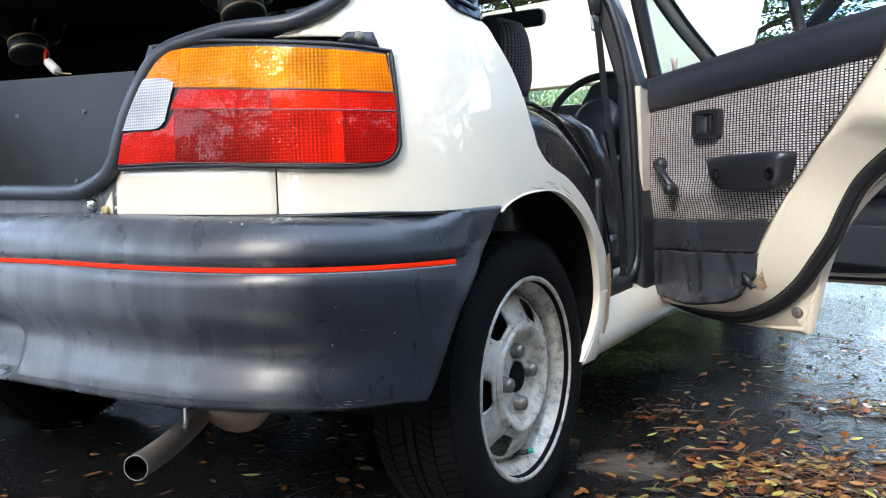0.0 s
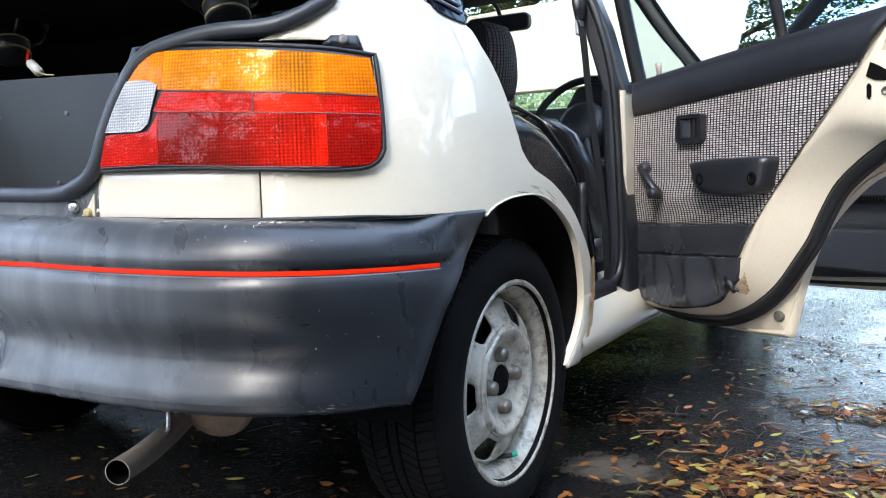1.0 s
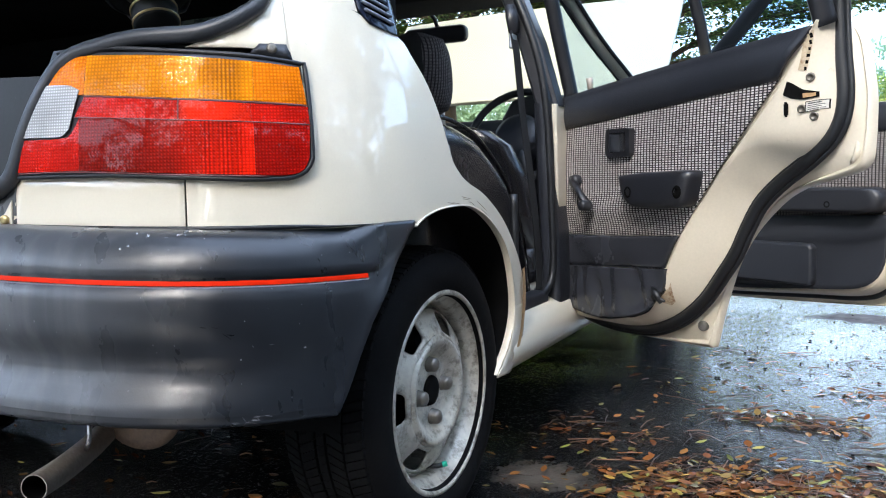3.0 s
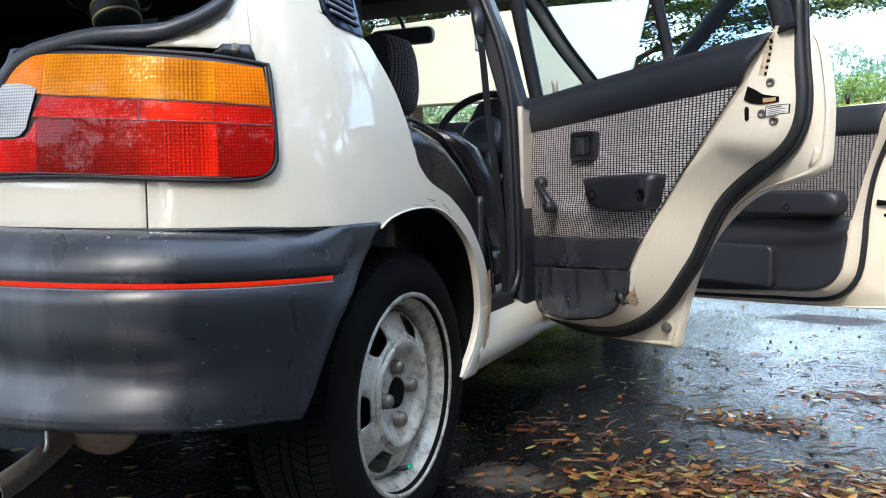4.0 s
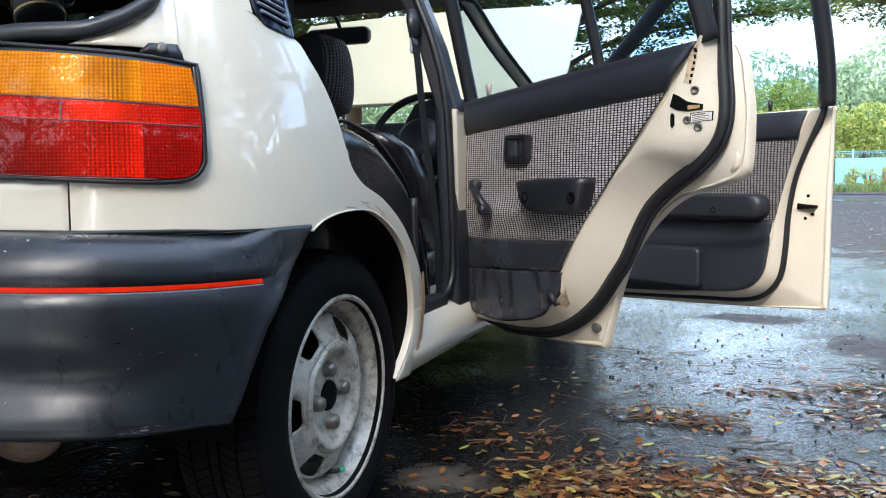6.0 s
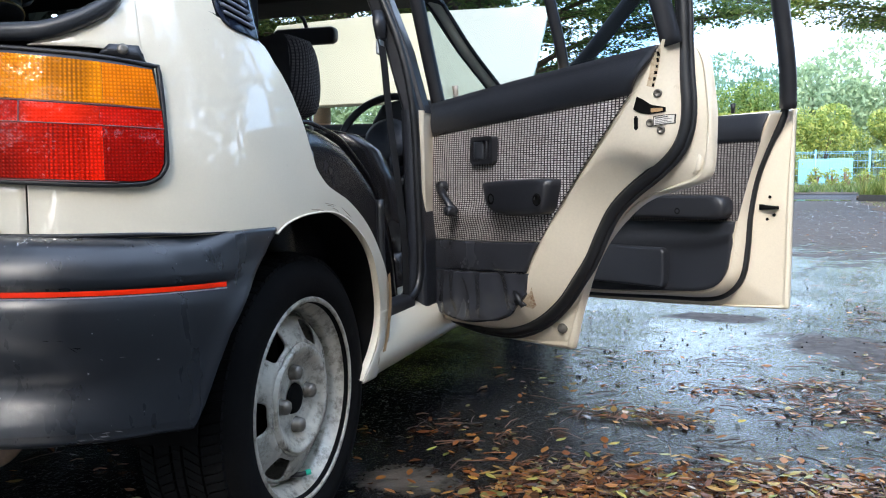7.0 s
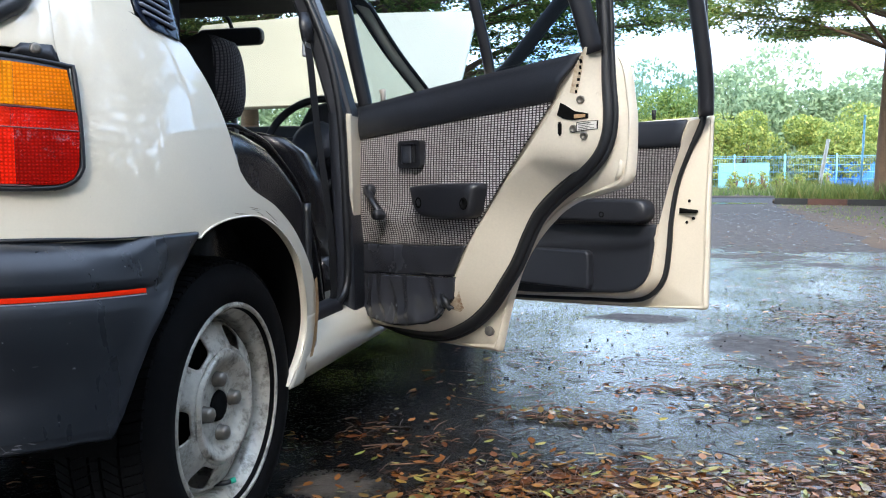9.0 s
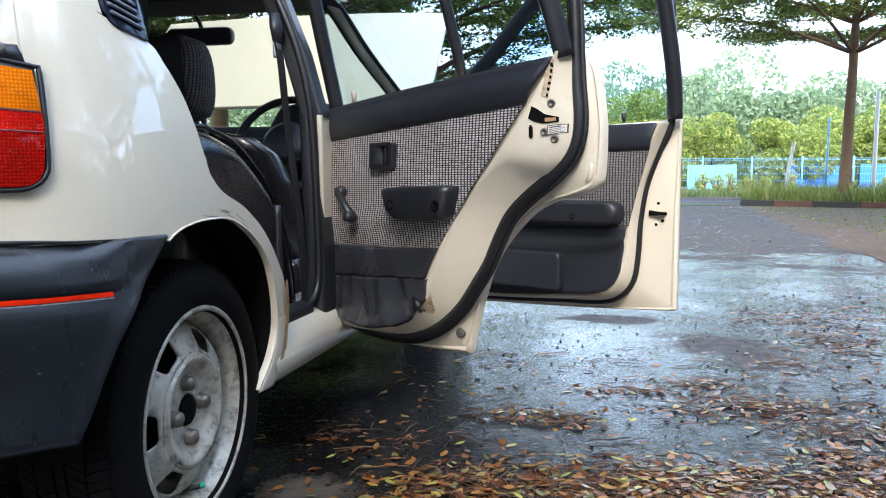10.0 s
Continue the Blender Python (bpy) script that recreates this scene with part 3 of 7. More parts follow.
# ---- rear bumper ----
SCUFF = material("scraped_plastic", (0.14, 0.14, 0.15), 0.7, var=0.3, scale=60, grain=300)
BN, BA_, BB, BY = 3.4, 0.806, 0.545, -0.055
_bx, _by = BA_ * np.cos(_ph) ** (2 / BN), BY - BB * np.sin(_ph) ** (2 / BN)
_bl = np.concatenate([[0], np.cumsum(np.hypot(np.diff(_bx), np.diff(_by)))])


def bumper_at(s, z, out):
    """s: arc length from the flank to the middle of the tail."""
    x, y = (float(np.interp(s, _bl, _bx)), float(np.interp(s, _bl, _by))) if s >= 0 else (BA_, BY - s)
    gx, gy = (x / BA_) ** (BN - 1) / BA_, -(max(BY - y, 0) / BB) ** (BN - 1) / BB
    m = math.hypot(gx, gy)
    return Vector((x + gx / m * out, y + gy / m * out, z))


BUMPER = [(0.604, -0.075), (0.610, -0.056), (0.609, -0.040), (0.605, -0.027), (0.597, -0.015), (0.587, -0.006), (0.573, 0.001), (0.560, 0.005), (0.549, 0.006), (0.547, 0.001), (0.534, 0.002), (0.532, 0.009),
          (0.515, 0.012), (0.492, 0.013), (0.472, 0.010), (0.455, 0.002), (0.440, -0.008), (0.425, -0.014), (0.412, -0.014), (0.395, -0.007), (0.375, 0.002), (0.358, 0.007),
          (0.356, 0.004), (0.350, 0.005), (0.343, 0.001), (0.338, -0.008), (0.336, -0.030), (0.335, -0.060)]


def bumper_end(z):
    return float(np.interp(z - 0.02, [0.30, 0.32, 0.34, 0.36, 0.405, 0.455, 0.487, 0.533, 0.585, 0.606], [0.345, 0.312, 0.302, 0.291, 0.272, 0.247, 0.226, 0.182, 0.108, 0.098]))


def sag(s):
    """The bumper drops a little towards its ends."""
    return -0.020 * (1 - min(max((s - 0.24) / 0.66, 0), 1))


def end_shape(s, z, o):
    """Towards its end the bumper loses the groove and the rounded shoulder and runs up to the body edge."""
    k = min(max((0.285 - s) / 0.100, 0), 1)
    k = k * k * (3 - 2 * k)
    flat = float(np.interp(z, [0.515, 0.532, 0.560, 0.597, 0.606, 0.6095, 0.610], [0.012, 0.010, 0.006, 0.002, 0.000, -0.003, -0.012])) if o > -0.07 else -0.05
    return z + (0.005 * k if z > 0.58 else 0.0), o * (1 - k) + flat * k if z > 0.515 else o


def bumper_mesh(rows, extra=0.0, end=None):
    n = 110
    out = []
    for z, o in rows:
        s0 = bumper_end(z) if end is None else end
        arc = [s0 + (_bl[-1] - s0) * (j / (n - 1)) for j in range(n)]
        lin = float(np.interp(z, [0.336, 0.343, 0.356, 0.49, 0.60], [-0.02, 0.002, 0.005, 0.011, 0.0]))
        half = []
        for s in arc:
            k = min(max((s - 0.26) / 0.30, 0), 1)
            k = k * k * (3 - 2 * k)
            # shallow number plate recess in the middle of the tail
            edge = float(np.interp(z, [0.340, 0.350, 0.370, 0.425, 0.440, 0.452], [1.09, 1.035, 1.003, 1.013, 1.045, 1.14]))
            dip = min(max((s - edge) / 0.030, 0), 1) if 0.338 < z < 0.456 and extra == 0 else 0.0
            zz, oo = end_shape(s, z, o)
            # the end is drawn out into a narrow flare along the wheel arch
            flare = 0.010 * max(1 - (s - s0) / 0.038, 0) ** 2 * min(max((0.575 - z) / 0.06, 0), 1) if end is None else 0.0
            half.append(bumper_at(s, zz + sag(s), flare + (o * k + lin * (1 - k) if z < 0.49 else oo) + extra - 0.032 * dip * dip * (3 - 2 * dip)))
        left = [Vector((-q.x, q.y, q.z)) for q in reversed(half[:-1])]
        out.append(half + left)
    return loft(out)


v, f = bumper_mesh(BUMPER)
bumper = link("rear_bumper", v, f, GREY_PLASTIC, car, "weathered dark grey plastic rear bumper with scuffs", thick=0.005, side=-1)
v, f = bumper_mesh([(0.5435, 0.0025), (0.5400, 0.0030), (0.5368, 0.0030)], 0.001, 0.242)
link("pinstripe", v, f, RED_TAPE, bumper, "red pinstripe set in the bumper groove")
v, f = bumper_mesh([(0.5357, 0.0035), (0.5340, 0.0050)], 0.001, 0.242)
link("pale_edge", v, f, SCUFF, bumper, "pale grey edge line under the pinstripe")
_btree = BVHTree.FromPolygons([q.co[:] for q in bumper.data.vertices], [tuple(q.vertices) for q in bumper.data.polygons])


def on_bumper(s, z, lift=0.0008):
    a, b = bumper_at(s, z, 0.15), bumper_at(s, z, 0.0)
    hit = _btree.ray_cast(a, (b - a).normalized(), 0.4)[0]
    return (hit if hit else b) + (a - b).normalized() * lift


def scrape(s0, z0, s1, z1, count, size, seed):
    """A cluster of short scratches rubbed into the bumper."""
    r = random.Random(seed)
    pieces = []
    for i in range(count):
        u = r.random()
        s, z = s0 + (s1 - s0) * u + r.gauss(0, 0.006), z0 + (z1 - z0) * u + r.gauss(0, 0.004)
        ln, a = size * r.uniform(0.3, 1.0), r.gauss(0.35, 0.5)
        w = r.uniform(0.0003, 0.0008)
        n = 5
        top = [on_bumper(s + ln * (k / n - 0.5) * math.cos(a), z + ln * (k / n - 0.5) * math.sin(a) + w * math.sin(math.pi * k / n)) for k in range(n + 1)]
        low = [on_bumper(s + ln * (k / n - 0.5) * math.cos(a), z + ln * (k / n - 0.5) * math.sin(a) - w * math.sin(math.pi * k / n)) for k in range(n + 1)]
        pieces.append(loft([top, low]))
    return join(*pieces)


link("scuff", *scrape(0.515, 0.331, 0.484, 0.326, 9, 0.012, 1), SCUFF, bumper, "pale scraped corner of the bumper")
link("scuff", *scrape(0.470, 0.330, 0.418, 0.338, 14, 0.014, 2), SCUFF, bumper, "pale scraped corner of the bumper")
link("scuff", *scrape(0.485, 0.475, 0.455, 0.452, 5, 0.014, 3), DARK, bumper, "dark rub mark on the bumper")
link("scuff", *scrape(0.43, 0.435, 0.39, 0.440, 2, 0.012, 4), SCUFF, bumper, "short pale scratch on the bumper")

# drops of rain left on the bumper's shoulder
WATER = bpy.data.materials.new("rain_water")
WATER.use_nodes = True
_water = WATER.node_tree.nodes["Principled BSDF"]
_water.inputs["Transmission Weight"].default_value, _water.inputs["Roughness"].default_value, _water.inputs["IOR"].default_value = 1.0, 0.02, 1.33


def rain_drops(places, seed):
    r = random.Random(seed)
    pieces = []
    for s, z in places:
        base, top = on_bumper(s, z - 0.012, -0.0004), on_bumper(s, z - 0.012, 0.0020)
        out = (top - base).normalized()
        across = out.cross(Vector((0, 0, 1))).normalized()
        up = across.cross(out)
        rad, long = r.uniform(0.0011, 0.0022), r.uniform(1.0, 1.3)
        rings = [[base + (across * math.cos(2 * math.pi * j / 9) + up * (long * math.sin(2 * math.pi * j / 9))) * (rad * math.cos(h)) + out * (rad * 0.5 * math.sin(h)) for j in range(10)] for h in (0.0, 0.5, 1.0, 1.5)]
        pieces.append(loft(rings))
    return join(*pieces)


_r = random.Random(12)
_drops = [(_r.uniform(0.51, 0.59), 0.605 + _r.gauss(0, 0.003)) for _ in range(14)] + [(0.583 + _r.gauss(0, 0.006), 0.588 + _r.gauss(0, 0.004)) for _ in range(4)]
_drops += [(0.485, 0.578), (0.486, 0.568), (0.487, 0.560), (0.53, 0.584), (0.62, 0.574), (0.44, 0.58)]
link("rain_drops", *rain_drops(_drops, 3), WATER, bumper, "clear drops of rain on the bumper", kind="stuff")

# black tube added for the shaded, dirty gap between the body and the bumper top
for side in (1, -1):
    line = [skin(a, b, 0.0012, side) for a, b in curve([(-0.75, 0.604), (-0.49, 0.5985), (-0.345, 0.5965), (-0.29, 0.5945), (-0.223, 0.5935), (-0.15, 0.5915), (-0.108, 0.589)], 60)]
    link("bumper_gap_line", *tube(line, [0.0036 - 0.0024 * min(max((k - 36) / 10, 0), 1) for k in range(60)], 6), RUBBER, bumper, "dirty black gasket under the body edge")


# ---- wheels ----
NUT = material("worn_nut_steel", (0.17, 0.155, 0.13), 0.4, metal=0.6, var=0.2, scale=14, grain=160, bump=0.2, dirt=(0.16, 0.11, 0.07), dirt_amount=0.2, dirt_scale=30)
RIM_GRIME = material("grimy_rim_edge", (0.045, 0.041, 0.036), 0.6, var=0.4, scale=20, grain=120, bump=0.2, dirt=(0.30, 0.29, 0.26), dirt_amount=0.6, dirt_scale=45)


def wheel(cx, cy, side, turn=0.0):
    """Steel wheel with its tyre; side 1: outer face towards +x."""
    R, zc = 0.270, 0.268

    def at(a, y, z):
        return Vector((side * (cx + a), cy + y, zc + z))
    # sidewall and tread carcass
    prof = [(0.176, -0.004), (0.184, 0.004), (0.197, 0.011), (0.215, 0.014), (0.232, 0.012), (0.246, 0.005), (0.255, -0.004), (0.2615, -0.014), (0.2635, -0.030),
            (0.2635, -0.135), (0.2615, -0.150), (0.246, -0.168), (0.215, -0.177), (0.184, -0.168), (0.176, -0.160)]
    v, f = lathe(prof, (side * cx, cy, zc), (side, 0, 0), 72)
    # tread blocks standing proud of the carcass
    blocks = []
    nb = 104
    for k in range(nb):
        a0 = 2 * math.pi * k / nb
        for row, (b0, b1, w, skew) in enumerate(((-0.006, -0.037, 0.80, 0.5), (-0.041, -0.070, 0.82, -0.8), (-0.075, -0.090, 0.94, 0.0), (-0.095, -0.124, 0.82, 0.8), (-0.128, -0.158, 0.80, -0.5))):
            da = 2 * math.pi / nb * w
            sh = 2 * math.pi / nb * (0.5 * (row % 2))
            cs = []
            for r0 in (0.2560 if row in (0, 4) else 0.262, R):
                for bb, sk in ((b0, 0), (b1, skew * 2 * math.pi / nb)):
                    rr = r0 - (0.0075 if (bb in (-0.006, -0.158)) else 0.0)
                    for aa in (a0 + sh + sk, a0 + sh + sk + da):
                        cs.append(at(bb, rr * math.cos(aa), rr * math.sin(aa)))
            blocks.append((cs, [(4, 5, 7, 6), (0, 4, 6, 2), (1, 3, 7, 5), (0, 1, 5, 4), (2, 6, 7, 3)]))
    w_ob = link("wheel", *lathe([(0.1805, 0.0035), (0.1835, 0.0060), (0.1860, 0.0050), (0.1868, 0.0010), (0.1850, -0.002), (0.1800, -0.003), (0.1765, -0.006), (0.1735, -0.012), (0.1660, -0.020), (0.1620, -0.028), (0.1600, -0.060), (0.150, -0.070), (0.150, -0.12), (0.166, -0.15), (0.181, -0.16)],
                              (side * cx, cy, zc), (side, 0, 0), 96), STEEL, car, "scratched silver steel wheel rim", thick=0.003)
    link("tyre", v, f, TYRE, w_ob, "worn black tyre")
    link("rim_edge", *lathe([(0.1822, 0.0058), (0.1840, 0.0070), (0.1868, 0.0062), (0.1880, 0.0030), (0.1872, -0.004)], (side * cx, cy, zc), (side, 0, 0), 96), RIM_GRIME, w_ob, "scuffed dark outer edge of the rim", thick=0.0008)
    link("tread", *join(*blocks), TYRE, w_ob, "worn tread blocks", smooth=False, kind="stuff")
    # pressed disc: hub bowl, proud shoulder, sloping outer cone with six rounded windows
    def depth(r):
        return float(np.interp(r, [0.029, 0.050, 0.060, 0.068, 0.076, 0.084, 0.090, 0.095, 0.100, 0.105, 0.112, 0.142, 0.150, 0.155, 0.160],
                               [-0.026, -0.0265, -0.0260, -0.0235, -0.0180, -0.0110, -0.0075, -0.0062, -0.0068, -0.0090, -0.0125, -0.0290, -0.0350, -0.0430, -0.0560]))

    vs, fs, seen = [], [], {}

    def corner(sector, a, r, sink=0.0):
        ang = radians(60 * (sector + a) + 2 + turn)
        pad = 0.0050 * (0.5 - 0.5 * math.cos(2 * math.pi * a)) * min(max((r - 0.102) / 0.012, 0), 1) * min(max((0.155 - r) / 0.012, 0), 1)
        bowl = 0.0022 * math.cos(4 * (ang - radians(49 + turn))) * math.exp(-((r - 0.055) / 0.012) ** 2)
        q = at(depth(r) + pad - sink + bowl, r * math.cos(ang), r * math.sin(ang))
        key = (round(q.x, 5), round(q.y, 5), round(q.z, 5))
        if key not in seen:
            seen[key] = len(vs)
            vs.append(q)
        return seen[key]

    K, L = 16, 10
    R0, R1 = 0.103, 0.152
    rim_uv = [(-1 + 2 * i / K, -1) for i in range(K)] + [(1, -1 + 2 * i / L) for i in range(L)] + [(1 - 2 * i / K, 1) for i in range(K)] + [(-1, 1 - 2 * i / L) for i in range(L)]
    for sector in range(6):
        loops = []
        for m in range(6):
            row = []
            for u, w in rim_uv:
                sc = (abs(u) ** 4.5 + abs(w) ** 4.5) ** (-1 / 4.5)
                hr = 0.1280 + 0.0180 * w * sc
                ha = (0.215 + 1.3 * (hr - 0.1285)) * u * sc
                k = (m / 5) ** 1.5
                row.append(corner(sector, ha * (1 - k) + 0.5 * u * k, hr * (1 - k) + ((R0 + R1) / 2 + (R1 - R0) / 2 * w) * k, 0.0035 if m == 0 else (0.001 if m == 1 else 0)))
            loops.append(row)
        n = len(rim_uv)
        for m in range(5):
            for i in range(n):
                j = (i + 1) % n
                fs.append((loops[m][i], loops[m][j], loops[m + 1][j], loops[m + 1][i]))
        for rr in ([0.029, 0.036, 0.045, 0.054, 0.061, 0.066, 0.070, 0.074, 0.078, 0.082, 0.086, 0.090, 0.094, 0.098, R0], [R1, 0.155, 0.158, 0.1605]):
            for r0, r1 in zip(rr[:-1], rr[1:]):
                for i in range(K):
                    a0, a1 = -0.5 + i / K, -0.5 + (i + 1) / K
                    fs.append((corner(sector, a0, r0), corner(sector, a1, r0), corner(sector, a1, r1), corner(sector, a0, r1)))
    link("disc", vs, fs, STEEL, w_ob, "pressed steel disc with six cooling windows", thick=0.004)
    link("brake_drum", *lathe([(0.0, -0.085), (0.135, -0.085), (0.138, -0.09), (0.138, -0.13)], (side * cx, cy, zc), (side, 0, 0), 40), DARK, w_ob)
    link("hub", *lathe([(0.0, -0.016), (0.018, -0.0165), (0.0265, -0.018), (0.0288, -0.024), (0.0288, -0.06)], (side * cx, cy, zc), (side, 0, 0), 28), DARK, w_ob, "dark hub end")
    for k in range(4):
        a = radians(4 + 90 * k + turn)
        o = at(-0.0265, 0.0485 * math.cos(a), 0.050 * math.sin(a))
        link("lug_nut", *lathe([(0.0165, 0.0), (0.0165, 0.003), (0.0140, 0.006), (0.0138, 0.015), (0.0120, 0.020), (0.006, 0.0235), (0.0, 0.0245)], o, (side, 0, 0), 12), NUT, w_ob)
    a = radians(-84)
    o = at(-0.018, 0.150 * math.cos(a), 0.150 * math.sin(a))
    link("valve_stem", *tube([o + Vector((side * -0.02, -0.012, 0.0)), o, o + Vector((side * 0.008, 0.006, 0.002))], 0.005, 8), RUBBER, w_ob)
    link("valve_cap", *tube([o + Vector((side * 0.006, 0.004, 0.002)), o + Vector((side * 0.013, 0.010, 0.0035))], 0.0055, 10), GREEN_CAP, w_ob, "green valve cap")


GREEN_CAP = material("green_cap", (0.01, 0.35, 0.22), 0.4)
for side in (1, -1):
    for cy in (0.0, 2.30):
        wheel(0.760 if cy < 1 else 0.745, cy, side)

# exhaust pipe and the underside of the silencer
SILENCER = material("rusty_silencer", (0.20, 0.135, 0.09), 0.6, metal=0.2, var=0.35, scale=18, grain=140, bump=0.3, dirt=(0.33, 0.30, 0.27), dirt_amount=0.5, dirt_scale=30)
pipe_path = curve([(0.300, -0.505, 0.192), (0.262, -0.42, 0.190), (0.215, -0.32, 0.195), (0.17, -0.22, 0.21), (0.14, -0.1, 0.22)], 20)
v1 = tube(pipe_path, 0.0215, 20, caps=False)
v2 = tube(pipe_path, 0.0200, 20, caps=False)
ring = loft([v1[0][:20], v2[0][:20]], True)
pipe = link("exhaust_pipe", *join(v1, ring), RUSTY, car, "bare steel exhaust tail pipe")
link("pipe_bore", v2[0], [tuple(reversed(q)) for q in v2[1]], DARK, pipe, "near-black inside of the pipe")
link("silencer", *lathe([(0.0, -0.005), (0.07, -0.003), (0.085, 0.0), (0.088, 0.006), (0.086, 0.012), (0.080, 0.016), (0.082, 0.30), (0.0, 0.31)], (0.268, -0.262, 0.2575), (-0.25, 0.97, 0.05), 32), SILENCER, car, "rust-stained silencer can")
link("pipe_hanger", *tube(curve([(0.262, -0.375, 0.208), (0.272, -0.375, 0.225), (0.268, -0.37, 0.25), (0.26, -0.36, 0.30)], 12), 0.0042, 8), CHROME, car, "bent steel pipe hanger")


# ---- open doors ----
PLUG = material("grey_rubber", (0.10, 0.095, 0.085), 0.6)
def hinge_frame(hx, hy, degrees):
    a = radians(degrees)
    d, n = Vector((math.sin(a), -math.cos(a), 0)), Vector((math.cos(a), math.sin(a), 0))
    o = Vector((hx, hy, 0))
    return lambda u, z, w=0.0: o + d * u + n * w + Vector((0, 0, z))


def shell(name, D, rings, label, parent):
    """Pressed door frame through rings of (outline in u-z, depth)."""
    n = 160
    out = []
    for pts, w in rings:
        out.append([D(q[0], q[1], w(i / (n - 1)) if callable(w) else w) for i, q in enumerate(curve(pts, n))])
    v, f = loft(out)
    return link(name, v, f, PAINT_IN, parent, label, thick=0.0015)


def slab(name, D, outline, w0, w1, mat, parent, label="", bevel=0.004, uv=False, smooth=True):
    v, f = prism(outline, lambda p, q, d: D(p, q, d), w0, w1)
    return link(name, v, f, mat, parent, label, bevel=bevel, smooth=smooth, uv=[(p, q) for p, q in outline] * 2 if uv else None)


def grid_panel(name, D, low, high, n, rows, bulge, mat, parent, label="", thick=0.004, uv=True):
    """A panel between two edge lines, pushed out by bulge(i, k)."""
    a, b = curve(low, n), curve(high, n)
    vs, us = [], []
    for k in range(rows + 1):
        for j in range(n):
            q = a[j] * (1 - k / rows) + b[j] * k / rows
            us.append((q[0], q[1]))
            vs.append(D(q[0], q[1], bulge(j / (n - 1), k / rows)))
    _, f = loft([vs[k * n:(k + 1) * n] for k in range(rows + 1)])
    return link(name, vs, f, mat, parent, label, thick=thick, uv=us if uv else None)


RD = hinge_frame(0.79, 0.86, 52)
T0 = [(0.004, 0.36), (0.010, 0.338), (0.062, 0.310), (0.212, 0.313), (0.335, 0.353), (0.407, 0.408), (0.464, 0.502), (0.543, 0.615), (0.647, 0.718), (0.739, 0.814), (0.812, 0.915)]
T1 = [(-0.015, 0.345), (-0.006, 0.328), (0.062, 0.300), (0.215, 0.303), (0.345, 0.345), (0.420, 0.400), (0.480, 0.490), (0.520, 0.575), (0.575, 0.643), (0.648, 0.694), (0.700, 0.714), (0.733, 0.740), (0.747, 0.780), (0.764, 0.832), (0.785, 0.876), (0.814, 0.922)]
SEAL = [(-0.02, 0.296), (0.055, 0.288), (0.13, 0.281), (0.222, 0.281), (0.32, 0.292), (0.412, 0.328), (0.483, 0.379), (0.537, 0.441), (0.575, 0.489), (0.606, 0.544), (0.642, 0.597), (0.694, 0.640), (0.759, 0.681), (0.805, 0.720), (0.825, 0.758), (0.829, 0.803), (0.823, 0.857), (0.818, 0.922)]
FLANGE = [(-0.045, 0.272), (-0.027, 0.268), (0.022, 0.258), (0.10, 0.254), (0.187, 0.256), (0.35, 0.263), (0.453, 0.269), (0.470, 0.270), (0.476, 0.279), (0.495, 0.347), (0.521, 0.421), (0.547, 0.478), (0.585, 0.531), (0.627, 0.573), (0.674, 0.609), (0.724, 0.631), (0.777, 0.644), (0.828, 0.657), (0.848, 0.671), (0.855, 0.696), (0.857, 0.781), (0.850, 0.835), (0.841, 0.882), (0.825, 0.909), (0.802, 0.926)]


def toward(inner, outer, k, n=150):
    """A line between two edges, k of the way out, with corners kept."""
    a, b = curve(inner, 600), curve(outer, n)
    out = []
    for i, q in enumerate(b):
        j = int(np.argmin(np.hypot(a[:, 0] - q[0], a[:, 1] - q[1])))
        j = int(0.75 * j + 0.25 * 599 * i / (n - 1))
        out.append(tuple(a[j] * (1 - k) + q * k))
    return out


mid = [tuple(a * 0.25 + b * 0.75) for a, b in zip(curve(T1, 60), curve(SEAL, 60))]


def channel(f):
    """Depth of the shut face along its length: a deep channel over the wheel, a raised latch pad at the top."""
    k = min(max((f - 0.765) / 0.05, 0), 1)
    return -0.049 - 0.029 * k * k * (3 - 2 * k)


door = shell("rear_door", RD, [(T0, -0.105), (T1, -0.103), (mid, channel), (SEAL, -0.036)], "open rear door with cream shut face and cloth trim", car)
# outer flange: flat land, pressed groove near the edge, folded hem
v, f = loft([[RD(q[0], q[1], w) for q in toward(SEAL, FLANGE, k)] for k, w in ((-0.10, -0.034), (0.25, -0.029), (0.66, -0.0165), (0.73, -0.0125), (0.80, -0.0120), (0.86, -0.0165), (0.90, -0.0160), (0.93, -0.0110), (1.0, -0.0090), (1.0, 0.004))])
link("shut_flange", v, f, PAINT_IN, door, "cream pressed flange round the shut face", thick=0.0015)
link("flange_dimple", *tube([RD(0.822, 0.672, -0.0170), RD(0.832, 0.684, -0.0165), RD(0.836, 0.700, -0.0165), RD(0.834, 0.716, -0.0175)], [0.003, 0.006, 0.006, 0.003], 8), PAINT_IN, door)
outer = [tuple(q) for q in curve(FLANGE, 130)] + [(0.6, 0.90), (0.3, 0.88), (-0.02, 0.87)]
slab("door_skin", RD, outer, -0.0075, 0.006, PAINT, door, bevel=0)
inner = [tuple(q) for q in curve(T0, 40)] + [(0.4, 0.875), (0.0, 0.855)]
slab("door_core", RD, inner, -0.103, -0.012, PAINT_IN, door, bevel=0)
seal_line = curve(SEAL + [(0.815, 0.98), (0.80, 1.10), (0.74, 1.24)], 110)
rail = [np.array((seal_line[min(i + 1, 109)][1] - seal_line[max(i - 1, 0)][1], seal_line[max(i - 1, 0)][0] - seal_line[min(i + 1, 109)][0])) for i in range(110)]
